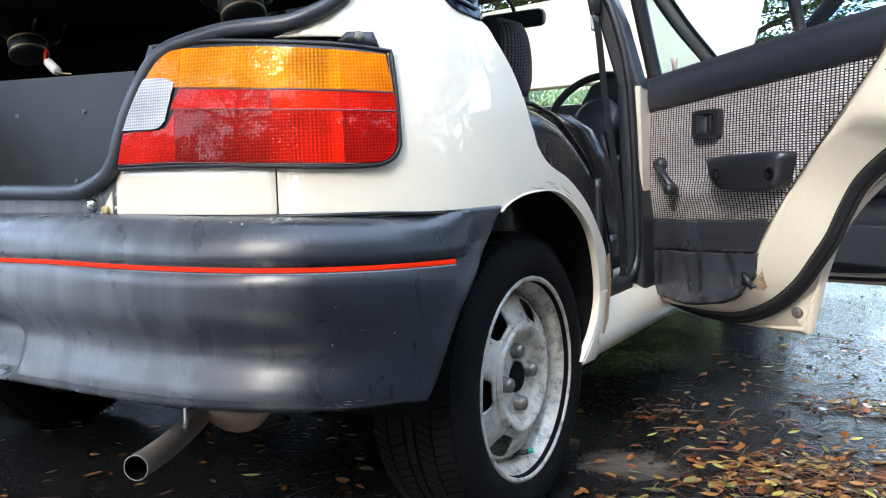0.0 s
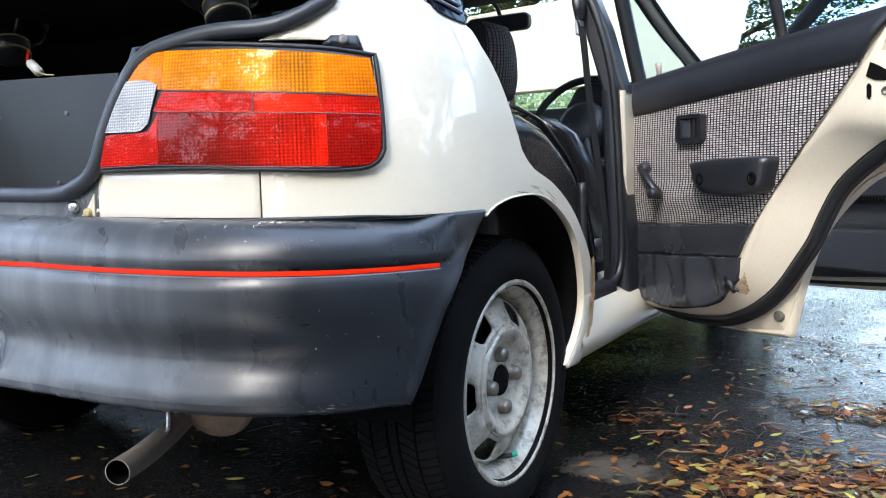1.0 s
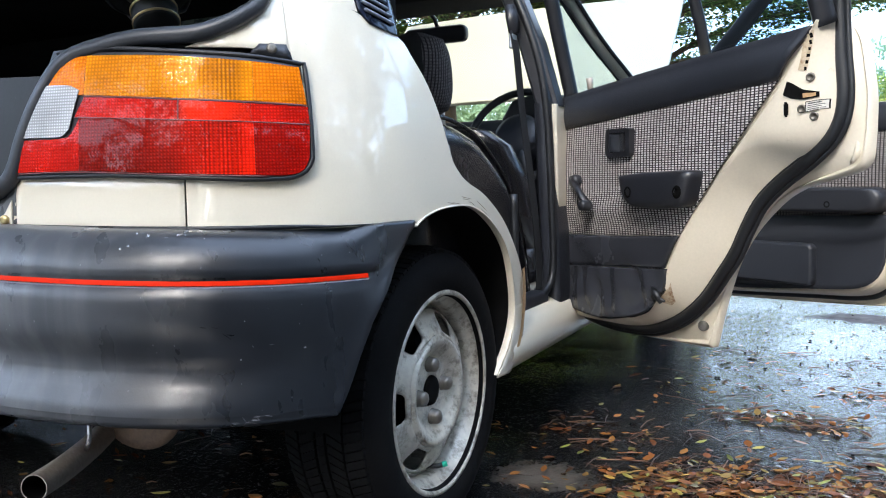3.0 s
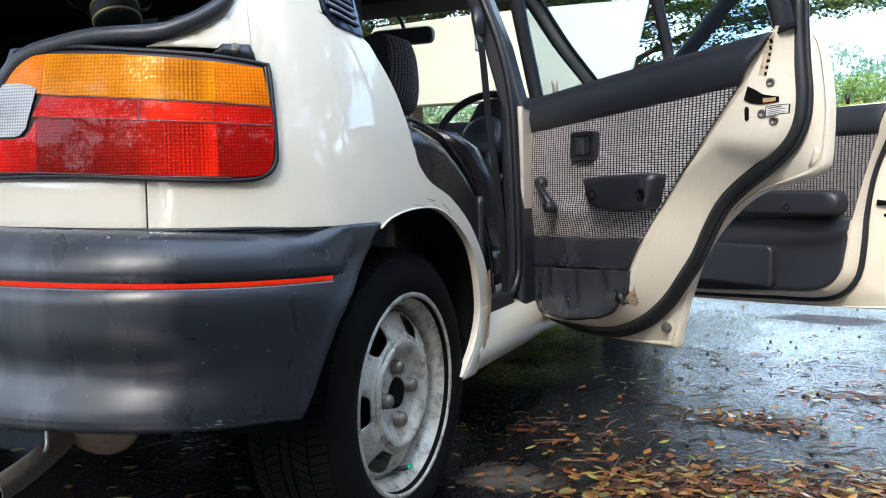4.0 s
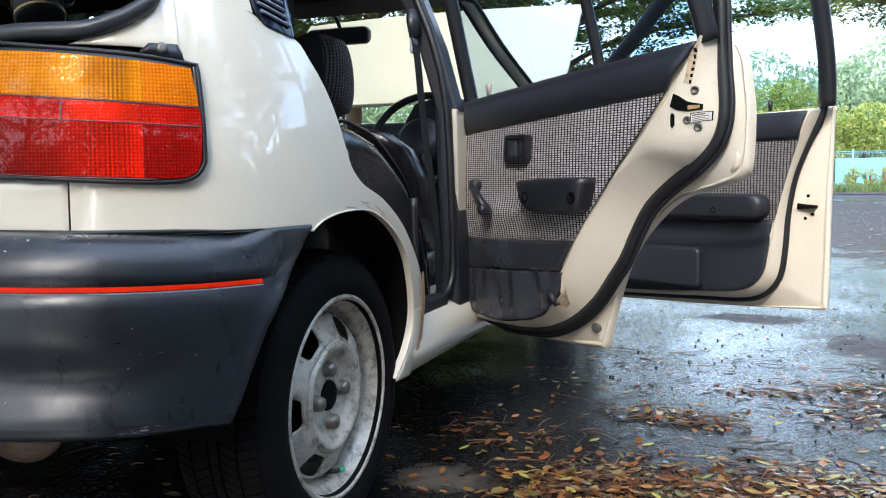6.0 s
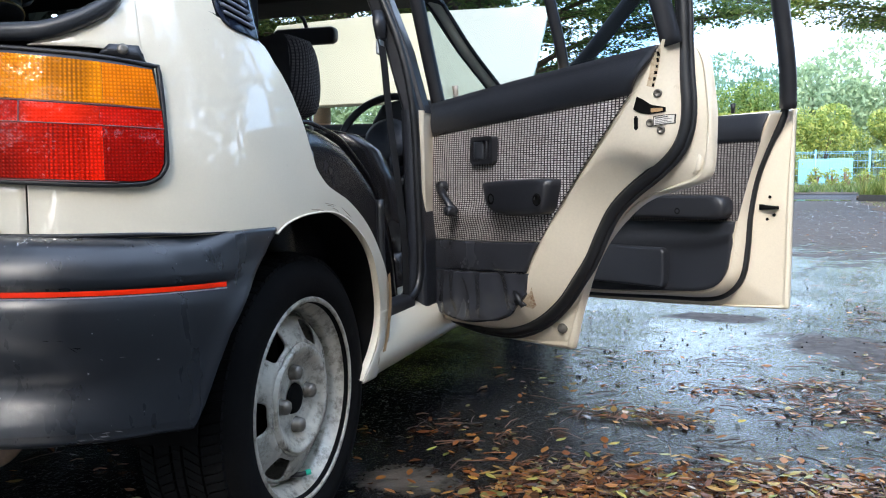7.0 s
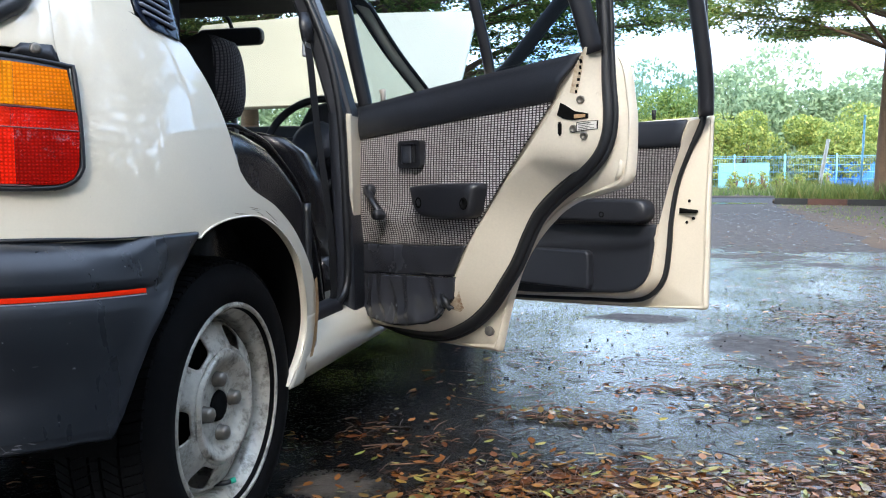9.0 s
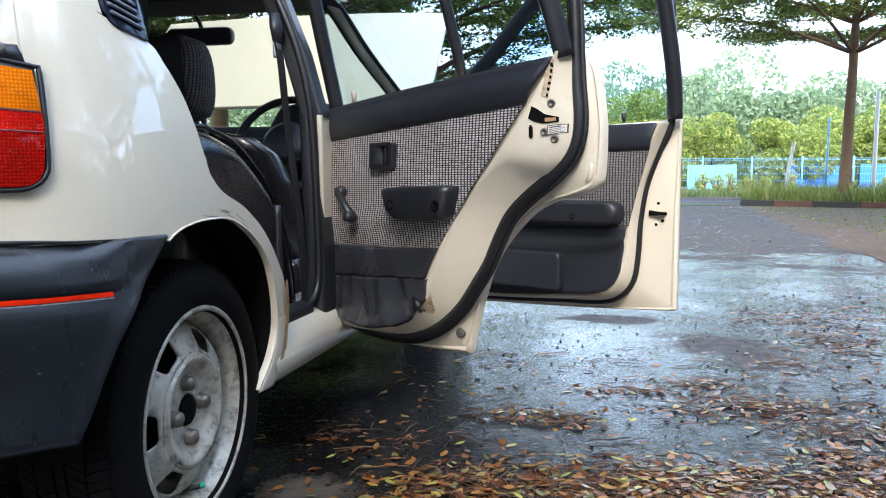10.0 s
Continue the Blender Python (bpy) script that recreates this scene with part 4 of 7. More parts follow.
rail = [q / np.linalg.norm(q) for q in rail]
v, f = tube([RD(q[0], q[1], -0.048) for q in seal_line], 0.0120, 12)
ds = link("door_seal", v, f, RUBBER, door, "thick black rubber door seal with a second lip")
for off, w, r_ in ((0.0125, -0.043, 0.0055), (-0.0115, -0.050, 0.0045)):
    link("seal_lip", *tube([RD(q[0] + n_[0] * off, q[1] + n_[1] * off, w) for q, n_ in zip(seal_line, rail)], r_, 8), RUBBER, ds)


def wrinkle(j, k):
    fold = math.sin(j * 24 + 1.6 * math.sin(2.2 * k + 5 * j)) + 0.40 * math.sin(j * 51 + 3.0 * k) + 0.35 * math.sin(9 * k + 12 * j)
    return -0.113 - 0.014 * math.sin(math.pi * j) * (1 - 0.5 * k) - 0.0072 * (1 - 0.45 * k) * min(k * 4, 1) * fold * (0.35 + 0.65 * math.sin(math.pi * j))


# cloth panel with arm rest dent, and the vinyl above and below
grid_panel("cloth_panel", RD, [(-0.004, 0.506), (0.24, 0.514), (0.473, 0.526)], [(0.015, 0.777), (0.37, 0.800), (0.737, 0.826)], 60, 24,
           lambda j, k: -0.110 - 0.006 * math.sin(math.pi * k) - 0.010 * math.exp(-((k - 0.22) / 0.10) ** 2) * math.sin(math.pi * j), FABRIC, door, "black and grey fleck woven cloth panel")
grid_panel("upper_trim", RD, [(0.014, 0.775), (0.37, 0.799), (0.740, 0.825)], [(0.035, 0.862), (0.42, 0.890), (0.809, 0.912)], 40, 8,
           lambda j, k: -0.112 - 0.012 * math.sin(math.pi * min(k * 1.2, 1)), TRIM_VINYL, door, "smooth charcoal vinyl upper trim", thick=0.01)
grid_panel("kick_panel", RD, [(0.006, 0.424), (0.22, 0.437), (0.424, 0.449)], [(0.004, 0.505), (0.24, 0.513), (0.472, 0.525)], 40, 8,
           lambda j, k: -0.112 - 0.004 * math.sin(math.pi * k) - 0.002 * math.sin(17 * j + 3 * k), POCKET, door, "charcoal vinyl lower band", thick=0.008)
grid_panel("map_pocket", RD, [(0.012, 0.365), (0.028, 0.340), (0.078, 0.318), (0.20, 0.309), (0.30, 0.322), (0.375, 0.350), (0.425, 0.400)], [(0.006, 0.423), (0.10, 0.430), (0.22, 0.436), (0.33, 0.443), (0.432, 0.449)], 150, 20,
           wrinkle, POCKET, door, "wrinkled black leatherette door pocket", thick=0.012)
# inner handle: bezel, recess and lever
bez = rounded(0.240, 0.329, 0.700, 0.766, 0.010)
hole = rounded(0.252, 0.318, 0.710, 0.757, 0.008)
n = len(bez)
vs = [RD(p, q, -0.130) for p, q in bez] + [RD(p, q, -0.130) for p, q in hole] + [RD(p, q, -0.108) for p, q in bez] + [RD(p, q, -0.1195) for p, q in hole]
fs = []
for i in range(n):
    j = (i + 1) % n
    fs += [(i, j, n + j, n + i), (i, 2 * n + i, 2 * n + j, j), (n + i, n + j, 3 * n + j, 3 * n + i)]
fs.append(tuple(range(3 * n, 4 * n)))
hd = link("inner_handle", vs, fs, BLACK_PLASTIC, door, "black plastic inner door handle in a recessed bezel", smooth=False)
v, f = loft([[RD(0.253 + 0.028 * k / 6, z, -0.1290 + 0.010 * (k / 6) ** 2) for k in range(7)] for z in (0.712, 0.72, 0.735, 0.748, 0.755)])
link("lever", v, f, TRIM_VINYL, hd, "grey inner door lever", thick=0.003)
slab("lever_lip", RD, rounded(0.296, 0.303, 0.713, 0.754, 0.003), -0.128, -0.119, BLACK_PLASTIC, hd, bevel=0.002)
# arm rest: hollow pull seen from outside as a tapering pod
a0 = [(0.256, 0.656), (0.262, 0.640), (0.275, 0.612), (0.314, 0.588), (0.40, 0.583), (0.50, 0.588), (0.530, 0.600), (0.545, 0.640), (0.545, 0.664), (0.40, 0.664), (0.30, 0.660)]
arm = []
for w, s_ in ((-0.11, 1.0), (-0.135, 1.0), (-0.150, 0.96), (-0.158, 0.86), (-0.160, 0.6)):
    arm.append([RD(0.440 + (p - 0.440) * s_, 0.626 + (q - 0.626) * s_, w) for p, q in curve(a0 + [a0[0]], 49)[:-1] * np.array([0.824, 1]) + np.array([0.0985, 0])])
v, f = loft(arm, True)
f.append(tuple(range(4 * 48, 5 * 48)))
ar = link("arm_rest", v, f, BLACK_PLASTIC, door, "charcoal plastic arm rest pod", bevel=0)
for u, z in ((0.362, 0.620), (0.522, 0.621)):
    o = RD(u, z, -0.158)
    nrm = (RD(0, 0, -1) - RD(0, 0, 0)).normalized()
    link("screw_recess", *lathe([(0.014, 0.0005), (0.0115, 0.0025), (0.009, 0.003), (0.0085, 0.001), (0.0, 0.0008)], o, nrm, 16), DARK, ar)
# window winder
c0, c1 = RD(0.106, 0.645, -0.128), RD(0.186, 0.586, -0.140)
ax = (RD(0, 0, -1) - RD(0, 0, 0)).normalized()
wd = link("window_crank", *lathe([(0.016, -0.02), (0.0165, 0.0), (0.014, 0.008), (0.0, 0.009)], c0, ax, 20), BLACK_PLASTIC, door, "dark plastic window crank")
link("crank_arm", *tube([c0 + ax * 0.004, c0.lerp(c1, 0.5) + ax * 0.006, c1 + ax * 0.002], [0.0115, 0.0095, 0.0105], 12, squash=0.7), BLACK_PLASTIC, wd)
link("crank_knob", *lathe([(0.0, -0.004), (0.011, -0.003), (0.0135, 0.004), (0.013, 0.022), (0.010, 0.027), (0.0, 0.028)], c1, ax, 18), BLACK_PLASTIC, wd)
# window frame of the rear door, fixed quarter bar and glass
FR_R = [(0.812, 0.915), (0.805, 0.99), (0.785, 1.09), (0.73, 1.22), (0.63, 1.29), (0.40, 1.325), (0.10, 1.325), (0.055, 1.315), (0.042, 1.25), (0.026, 1.123), (0.011, 1.004), (-0.005, 0.868)]


def lean(D, z):
    return -0.06 - max(z - 0.87, 0) * 0.33


fr = curve(FR_R, 90)
v, f = tube([RD(q[0], q[1], lean(RD, q[1])) for q in fr], 0.018, 8, squash=1.2)
link("window_frame", v, f, BLACK_PLASTIC, door, "black painted door window frame")
v, f = tube([RD(0.510, 0.885, lean(RD, 0.885)), RD(0.516, 0.967, lean(RD, 0.967)), RD(0.516, 1.035, lean(RD, 1.035)), RD(0.512, 1.31, lean(RD, 1.31))], 0.0125, 8)
link("quarter_bar", v, f, BLACK_PLASTIC, door)
gl = [tuple(q) for q in curve(FR_R, 40)]
vs = [RD(p, q, lean(RD, q)) for p, q in gl]
pane = link("window_pane", vs, [tuple(range(len(vs)))], GLASS, door, "clear door glass", smooth=False)
pane.visible_shadow = False
v, f = tube([RD(0.138, 0.862, -0.100), RD(0.137, 0.886, -0.101), RD(0.136, 0.900, -0.102)], [0.0060, 0.0070, 0.0085], 10)
link("lock_knob", v, f, RUSTY, door, "worn brown lock knob")
# shut face: latch, slot, screws, label, holes and drain plug

_tree = BVHTree.FromPolygons([q.co[:] for q in door.data.vertices], [tuple(q.vertices) for q in door.data.polygons])
_way = RD(0, 0, 1) - RD(0, 0, 0)


def SF(u, z, w=0.0):
    """A point on the shut face, w behind (+) or before (-) it."""
    hit = _tree.ray_cast(RD(u, z, -0.4), _way, 1.0)[0]
    base = (hit - RD(u, z, 0)).dot(_way) if hit else -0.08
    return RD(u, z, base + w)



def face_normal(u, z):
    hit = _tree.ray_cast(RD(u, z, -0.4), _way, 1.0)
    n_ = hit[1] if hit[1] else -_way
    return n_ if n_.dot(_way) < 0 else -n_


def patch_on(name, low, high, mat, off, parent, label="", n=14, rows=4):
    """A thin piece that follows the shut face."""
    a, b = np.array(low), np.array(high)
    tt = np.linspace(0, 1, n)
    ia = np.stack([np.interp(tt, np.linspace(0, 1, len(a)), a[:, k]) for k in (0, 1)], 1)
    ib = np.stack([np.interp(tt, np.linspace(0, 1, len(b)), b[:, k]) for k in (0, 1)], 1)
    v, f = loft([[SF(*(ia[j] * (1 - k / rows) + ib[j] * k / rows), off) for j in range(n)] for k in range(rows + 1)])
    return link(name, v, f, mat, parent, label, smooth=False)


# slots and holes are flat near-black patches, their inner shade painted on
patch_on("latch_slot", [(0.748, 0.798), (0.762, 0.790), (0.780, 0.787), (0.808, 0.790)], [(0.757, 0.822), (0.768, 0.816), (0.782, 0.805), (0.808, 0.799)], DARK, -0.004, door, "dark latch slot in the shut face")
patch_on("latch_tongue", [(0.782, 0.790), (0.803, 0.792)], [(0.782, 0.798), (0.803, 0.798)], RUST, -0.005, door, "rusty latch tongue")
patch_on("slot", [(0.7495, 0.758), (0.7535, 0.758)], [(0.7505, 0.785), (0.7555, 0.785)], DARK, -0.004, door, n=4)
patch_on("slot", [(0.748, 0.761), (0.7555, 0.761)], [(0.749, 0.782), (0.757, 0.782)], DARK, -0.0038, door, n=4)
for u, z in ((0.793, 0.826), (0.777, 0.771), (0.796, 0.757)):
    link("latch_screw", *lathe([(0.0080, -0.004), (0.0080, 0.0010), (0.0064, 0.0022), (0.0046, 0.0016), (0.0038, -0.0008), (0.0, -0.0008)], SF(u, z, 0) + face_normal(u, z) * 0.003, face_normal(u, z), 18), NUT, door)
# data label: white plate, dark border, bars of print
LB, LT = np.array([(0.784, 0.764), (0.816, 0.769)]), np.array([(0.786, 0.783), (0.818, 0.786)])


def on_label(p, q):
    """A place on the label from its lower corner (0, 0) to its upper one (1, 1)."""
    return tuple((LB[0] * (1 - p) + LB[1] * p) * (1 - q) + (LT[0] * (1 - p) + LT[1] * p) * q)


def label_bar(name, p0, p1, q0, q1, mat, off, parent, label=""):
    return patch_on(name, [on_label(p0, q0), on_label(p1, q0)], [on_label(p0, q1), on_label(p1, q1)], mat, off, parent, label, n=8, rows=3)


tag = label_bar("label_plate", 0, 1, 0, 1, LABEL_WHITE, -0.004, door, "small white data label with unreadable print")
for p0, p1, q0, q1 in ((0, 1, 0, 0.07), (0, 1, 0.93, 1), (0, 0.04, 0, 1), (0.96, 1, 0, 1)):
    label_bar("label_border", p0, p1, q0, q1, DARK, -0.0049, tag)
for i in range(4):
    label_bar("print_bar", 0.12, 0.88 - 0.1 * (i % 2), 0.17 + 0.18 * i, 0.24 + 0.18 * i + (0.05 if i == 3 else 0), PLUG, -0.0048, tag)
hr_ = random.Random(8)
for i in range(6):
    u, z = 0.803 - 0.0030 * i, 0.897 - 0.0112 * i
    g, h = hr_.uniform(0.0018, 0.0030), hr_.uniform(0.0025, 0.0045)
    patch_on("vent_hole", [(u - g, z - h), (u + g * 0.7, z - h * 0.8)], [(u - g * 0.6, z + h), (u + g, z + h * 0.9)], DARK, -0.004, door, n=4, rows=2)
# rust creeping out of the drain holes and beside the torn pocket corner
patch_on("rust_stain", [(0.776, 0.840), (0.789, 0.836)], [(0.797, 0.904), (0.808, 0.906)], RUST_STAIN, -0.0032, door, "brown rust stain round the holes", n=6, rows=10)
patch_on("rust_stain", [(0.398, 0.372), (0.412, 0.362), (0.425, 0.372)], [(0.418, 0.398), (0.430, 0.404), (0.440, 0.420)], RUST_STAIN, -0.0032, door, "brown rust stain at the pocket corner", n=10, rows=6)
link("trim_clip", *join(tube([RD(0.395, 0.405, -0.118), RD(0.415, 0.392, -0.122), RD(0.425, 0.372, -0.118)], [0.004, 0.010, 0.004], 6), tube([RD(0.40, 0.385, -0.118), RD(0.435, 0.378, -0.116)], [0.008, 0.003], 6)), RUBBER, door, "torn black trim clip")
link("drain_plug", *lathe([(0.0, -0.004), (0.011, -0.003), (0.0125, 0.004), (0.010, 0.010), (0.006, 0.009), (0.0, 0.011)], RD(0.458, 0.318, -0.022), ax, 20), PLUG, door, "grey rubber drain plug")

# ---- front door ----
FD = hinge_frame(0.79, 1.90, 60)
fT0 = [(0.02, 0.30), (0.04, 0.262), (0.10, 0.255), (0.363, 0.260), (0.634, 0.280), (0.811, 0.298), (0.873, 0.335), (0.898, 0.401), (0.915, 0.529), (0.947, 0.672), (1.010, 0.845)]
fS = [(0.0, 0.30), (0.02, 0.24), (0.10, 0.236), (0.362, 0.244), (0.623, 0.260), (0.780, 0.269), (0.854, 0.291), (0.903, 0.348), (0.918, 0.439), (0.924, 0.542), (0.944, 0.657), (0.982, 0.756), (1.026, 0.856)]
fF = [(-0.02, 0.30), (0.0, 0.215), (0.10, 0.210), (0.616, 0.231), (0.95, 0.252), (1.031, 0.257), (1.036, 0.262), (1.036, 0.285), (1.037, 0.40), (1.037, 0.529), (1.038, 0.70), (1.040, 0.865)]
fdoor = shell("front_door", FD, [(fT0, -0.10), ([(a[0] * 0.5 + b[0] * 0.5, a[1] * 0.5 + b[1] * 0.5) for a, b in zip(curve(fT0, 60), curve(fS, 60))], -0.085), (fS, -0.030)], "open front door with dark trim", car)
v, f = loft([[FD(q[0], q[1], w) for q in toward(fS, fF, k)] for k, w in ((-0.06, -0.030), (0.20, -0.026), (0.45, -0.014), (0.80, -0.010), (0.84, -0.0075), (0.90, -0.0075), (0.93, -0.0115), (0.955, -0.0115), (0.97, -0.0075), (1.0, -0.006), (1.0, 0.002))])
link("shut_flange", v, f, PAINT_IN, fdoor, "cream pressed flange round the shut face", thick=0.0015)
slab("door_skin", FD, [tuple(q) for q in curve(fF, 120)] + [(0.5, 0.85), (0.0, 0.84)], -0.004, 0.010, PAINT, fdoor, bevel=0)
slab("door_core", FD, [tuple(q) for q in curve(fT0, 40)] + [(0.5, 0.84), (0.02, 0.84)], -0.098, -0.012, PAINT_IN, fdoor, bevel=0)
v, f = tube([FD(q[0], q[1], -0.042) for q in curve(fS + [(1.026, 1.055), (1.02, 1.226)], 70)], 0.0115, 10)
link("door_seal", v, f, RUBBER, fdoor)
grid_panel("cloth_panel", FD, [(0.03, 0.500), (0.45, 0.512), (0.917, 0.528)], [(0.03, 0.76), (0.45, 0.766), (0.985, 0.770)], 40, 10, lambda j, k: -0.106 - 0.005 * math.sin(math.pi * k), FRONT_CLOTH, fdoor, "dark fleck woven cloth panel, shade put into its colour")
grid_panel("upper_trim", FD, [(0.03, 0.758), (0.45, 0.764), (0.985, 0.768)], [(0.03, 0.845), (0.45, 0.848), (1.008, 0.850)], 30, 6, lambda j, k: -0.110 - 0.010 * math.sin(math.pi * k), TRIM_VINYL, fdoor, thick=0.01)
grid_panel("lower_trim", FD, [(0.04, 0.27), (0.363, 0.266), (0.634, 0.286), (0.805, 0.303), (0.866, 0.338), (0.888, 0.38)], [(0.03, 0.502), (0.45, 0.513), (0.70, 0.520), (0.912, 0.527)], 40, 14,
           lambda j, k: -0.107 - 0.005 * math.exp(-((k - 0.68) / 0.06) ** 2) - 0.008 * (k > 0.66), TRIM_VINYL, fdoor, "charcoal vinyl lower trim", thick=0.01)
arm = []
for w, k_ in ((-0.10, 1.0), (-0.140, 1.0), (-0.156, 0.97), (-0.164, 0.90), (-0.166, 0.70)):
    arm.append([FD(0.66 + (p - 0.66) * (0.5 + 0.5 * k_), 0.570 + (q - 0.570) * k_, w) for p, q in rounded(0.40, 0.905, 0.532, 0.606, 0.034, 8)])
v, f = loft(arm, True)
n = len(arm[0])
f.append(tuple(range(4 * n, 5 * n)))
far_ = link("arm_rest", v, f, BLACK_PLASTIC, fdoor, "charcoal plastic arm rest with rounded end")
link("screw_recess", *lathe([(0.010, 0.0005), (0.0085, 0.0015), (0.007, 0.0015), (0.006, 0.0005), (0.0, 0.0003)], FD(0.745, 0.556, -0.1655), (FD(0, 0, -1) - FD(0, 0, 0)).normalized(), 16), DARK, far_)
slab("map_pocket", FD, rounded(0.20, 0.68, 0.300, 0.432, 0.02), -0.140, -0.10, TRIM_VINYL, fdoor, "moulded door pocket", bevel=0.01)
FR_F = [(1.040, 0.865), (1.052, 1.0), (1.045, 1.22), (1.02, 1.275), (0.93, 1.30), (0.66, 1.285), (0.588, 1.258), (0.34, 1.085), (0.217, 1.016), (0.05, 0.90), (0.0, 0.855)]
v, f = tube([FD(q[0], q[1], -0.05 - max(q[1] - 0.87, 0) * 0.3) for q in curve(FR_F, 80)], 0.022, 8, squash=1.2)
link("window_frame", v, f, BLACK_PLASTIC, fdoor, "black painted door window frame")
vs = [FD(q[0], q[1], -0.05 - max(q[1] - 0.87, 0) * 0.3) for q in curve(FR_F, 40)]
pane = link("window_pane", vs, [tuple(range(len(vs)))], GLASS, fdoor, smooth=False)
pane.visible_shadow = False
axf = (FD(0, 0, -1) - FD(0, 0, 0)).normalized()
link("drain_plug", *lathe([(0.0, -0.004), (0.011, -0.003), (0.0125, 0.004), (0.006, 0.009), (0.0, 0.010)], FD(0.889, 0.300, -0.012), axf, 18), RUBBER, fdoor)
slab("latch_slot", FD, [(0.950, 0.560), (0.950, 0.578), (0.975, 0.574), (1.003, 0.572), (1.003, 0.563)], -0.034, -0.012, DARK, fdoor, bevel=0)
v, f = tube([FD(0.895, 0.855, -0.105), FD(0.895, 0.885, -0.107)], [0.0055, 0.0075], 10)
link("lock_knob", v, f, BLACK_PLASTIC, fdoor)

for u, z in ((0.975, 0.600), (0.990, 0.545), (0.968, 0.532)):
    link("latch_screw", *lathe([(0.005, -0.003), (0.005, 0.001), (0.003, 0.003), (0.0, 0.002)], FD(u, z, -0.018), axf, 12), DARK, fdoor)

# ---- shell of the cabin ----
def mirrored(v, f):
    return [(-x, y, z) for x, y, z in v], [tuple(reversed(q)) for q in f]


for side in (1, -1):
    # sill
    prof = [(0.62, 0.36), (0.70, 0.362), (0.745, 0.352), (0.772, 0.335), (0.788, 0.305), (0.788, 0.275), (0.775, 0.245), (0.74, 0.225), (0.62, 0.215)]
    v, f = loft([[Vector((side * x, y, z)) for x, z in prof] for y in (0.290, 0.5, 1.0, 1.5, 1.98)])
    link("sill", v, f, PAINT, car, "cream door sill", thick=0.003)
    v, f = tube(curve([(side * 0.735, 0.43, 0.62), (side * 0.740, 0.425, 0.45), (side * 0.742, 0.44, 0.365), (side * 0.742, 0.52, 0.362), (side * 0.742, 0.60, 0.366), (side * 0.752, 0.645, 0.42), (side * 0.750, 0.646, 0.60), (side * 0.740, 0.640, 0.845), (side * 0.708, 0.637, 1.0), (side * 0.645, 0.645, 1.15)], 60), 0.010, 8)
    link("opening_seal", v, f, RUBBER, car, "black rubber door opening seal")
    v, f = block(side * 0.70, side * 0.752, 0.42, 0.62, 0.335, 0.375)
    link("sill_cover", v, f, BLACK_PLASTIC, car, bevel=0.012)
    # pillar between the doors
    rings = []
    for z, x, y0, y1 in ((0.33, 0.758, 0.675, 0.80), (0.60, 0.758, 0.668, 0.80), (0.84, 0.756, 0.665, 0.79)):
        rings.append([Vector((side * a, b, z)) for a, b in ((x - 0.036, y0), (x - 0.01, y0), (x, y0 + 0.01), (x, y1), (x - 0.036, y1))])
    v, f = loft(rings, True)
    link("centre_pillar", v, f, PAINT_IN, car, "cream centre pillar", bevel=0.004)
    rings = []
    for z, x, y0, y1 in ((0.835, 0.758, 0.650, 0.735), (1.0, 0.712, 0.645, 0.735), (1.15, 0.652, 0.650, 0.732), (1.325, 0.565, 0.655, 0.73)):
        rings.append([Vector((side * a, b, z)) for a, b in ((x - 0.052, y0 + 0.012), (x - 0.045, y0), (x - 0.012, y0), (x - 0.012, y0 + 0.03), (x, y0 + 0.035), (x, y1), (x - 0.052, y1))])
    v, f = loft(rings, True)
    link("pillar_trim", v, f, BLACK_PLASTIC, car, "black upper pillar trim and seal", bevel=0.003)
    link("pillar_edge", *tube([(side * 0.716, 0.668, 0.84), (side * 0.672, 0.665, 1.0), (side * 0.612, 0.668, 1.15), (side * 0.522, 0.672, 1.32)], 0.009, 8), PAINT_IN, car)
    cover = []
    for z, x0, x1, y0 in ((0.335, 0.662, 0.768, 0.655), (0.36, 0.690, 0.768, 0.652), (0.40, 0.715, 0.768, 0.650), (0.48, 0.716, 0.766, 0.650), (0.55, 0.712, 0.762, 0.650), (0.635, 0.708, 0.751, 0.650), (0.74, 0.706, 0.749, 0.648), (0.842, 0.704, 0.746, 0.645)):
        cover.append([Vector((side * a, b, z)) for a, b in ((x0, y0 + 0.09), (x0, y0 + 0.008), (x0 + 0.008, y0), (x0 + 0.018, y0 - 0.004), (x1 - 0.012, y0 - 0.006), (x1 - 0.003, y0), (x1, y0 + 0.012), (x1, y0 + 0.09))])
    v, f = loft(cover)
    link("pillar_cover", v, f, TRIM_VINYL, car, "charcoal lower pillar cover", thick=0.003)
    # windscreen pillar
    v, f = tube(curve([(side * 0.698, 1.97, 0.895), (side * 0.652, 1.81, 1.003), (side * 0.595, 1.59, 1.128), (side * 0.540, 1.41, 1.268), (side * 0.530, 1.25, 1.325)], 24), 0.026, 8, squash=0.8)
    sp_ = link("screen_pillar", v, f, PAINT_IN, car, "cream windscreen pillar")
    for dx in (-0.026, 0.026):
        link("screen_seal", *tube(curve([(side * (0.698 + dx), 1.955, 0.895), (side * (0.652 + dx), 1.795, 1.003), (side * (0.595 + dx), 1.575, 1.128), (side * (0.540 + dx), 1.395, 1.268)], 20), 0.0075, 6), RUBBER, sp_, "black seal along the windscreen pillar")
    # roof rail
    v, f = tube(curve([(side * 0.575, 1.22, 1.325), (side * 0.575, 0.7, 1.345), (side * 0.565, 0.1, 1.34), (side * 0.55, -0.25, 1.315)], 20), 0.03, 8)
    link("roof_rail", v, f, PAINT, car)
    # front wing
    vs = []
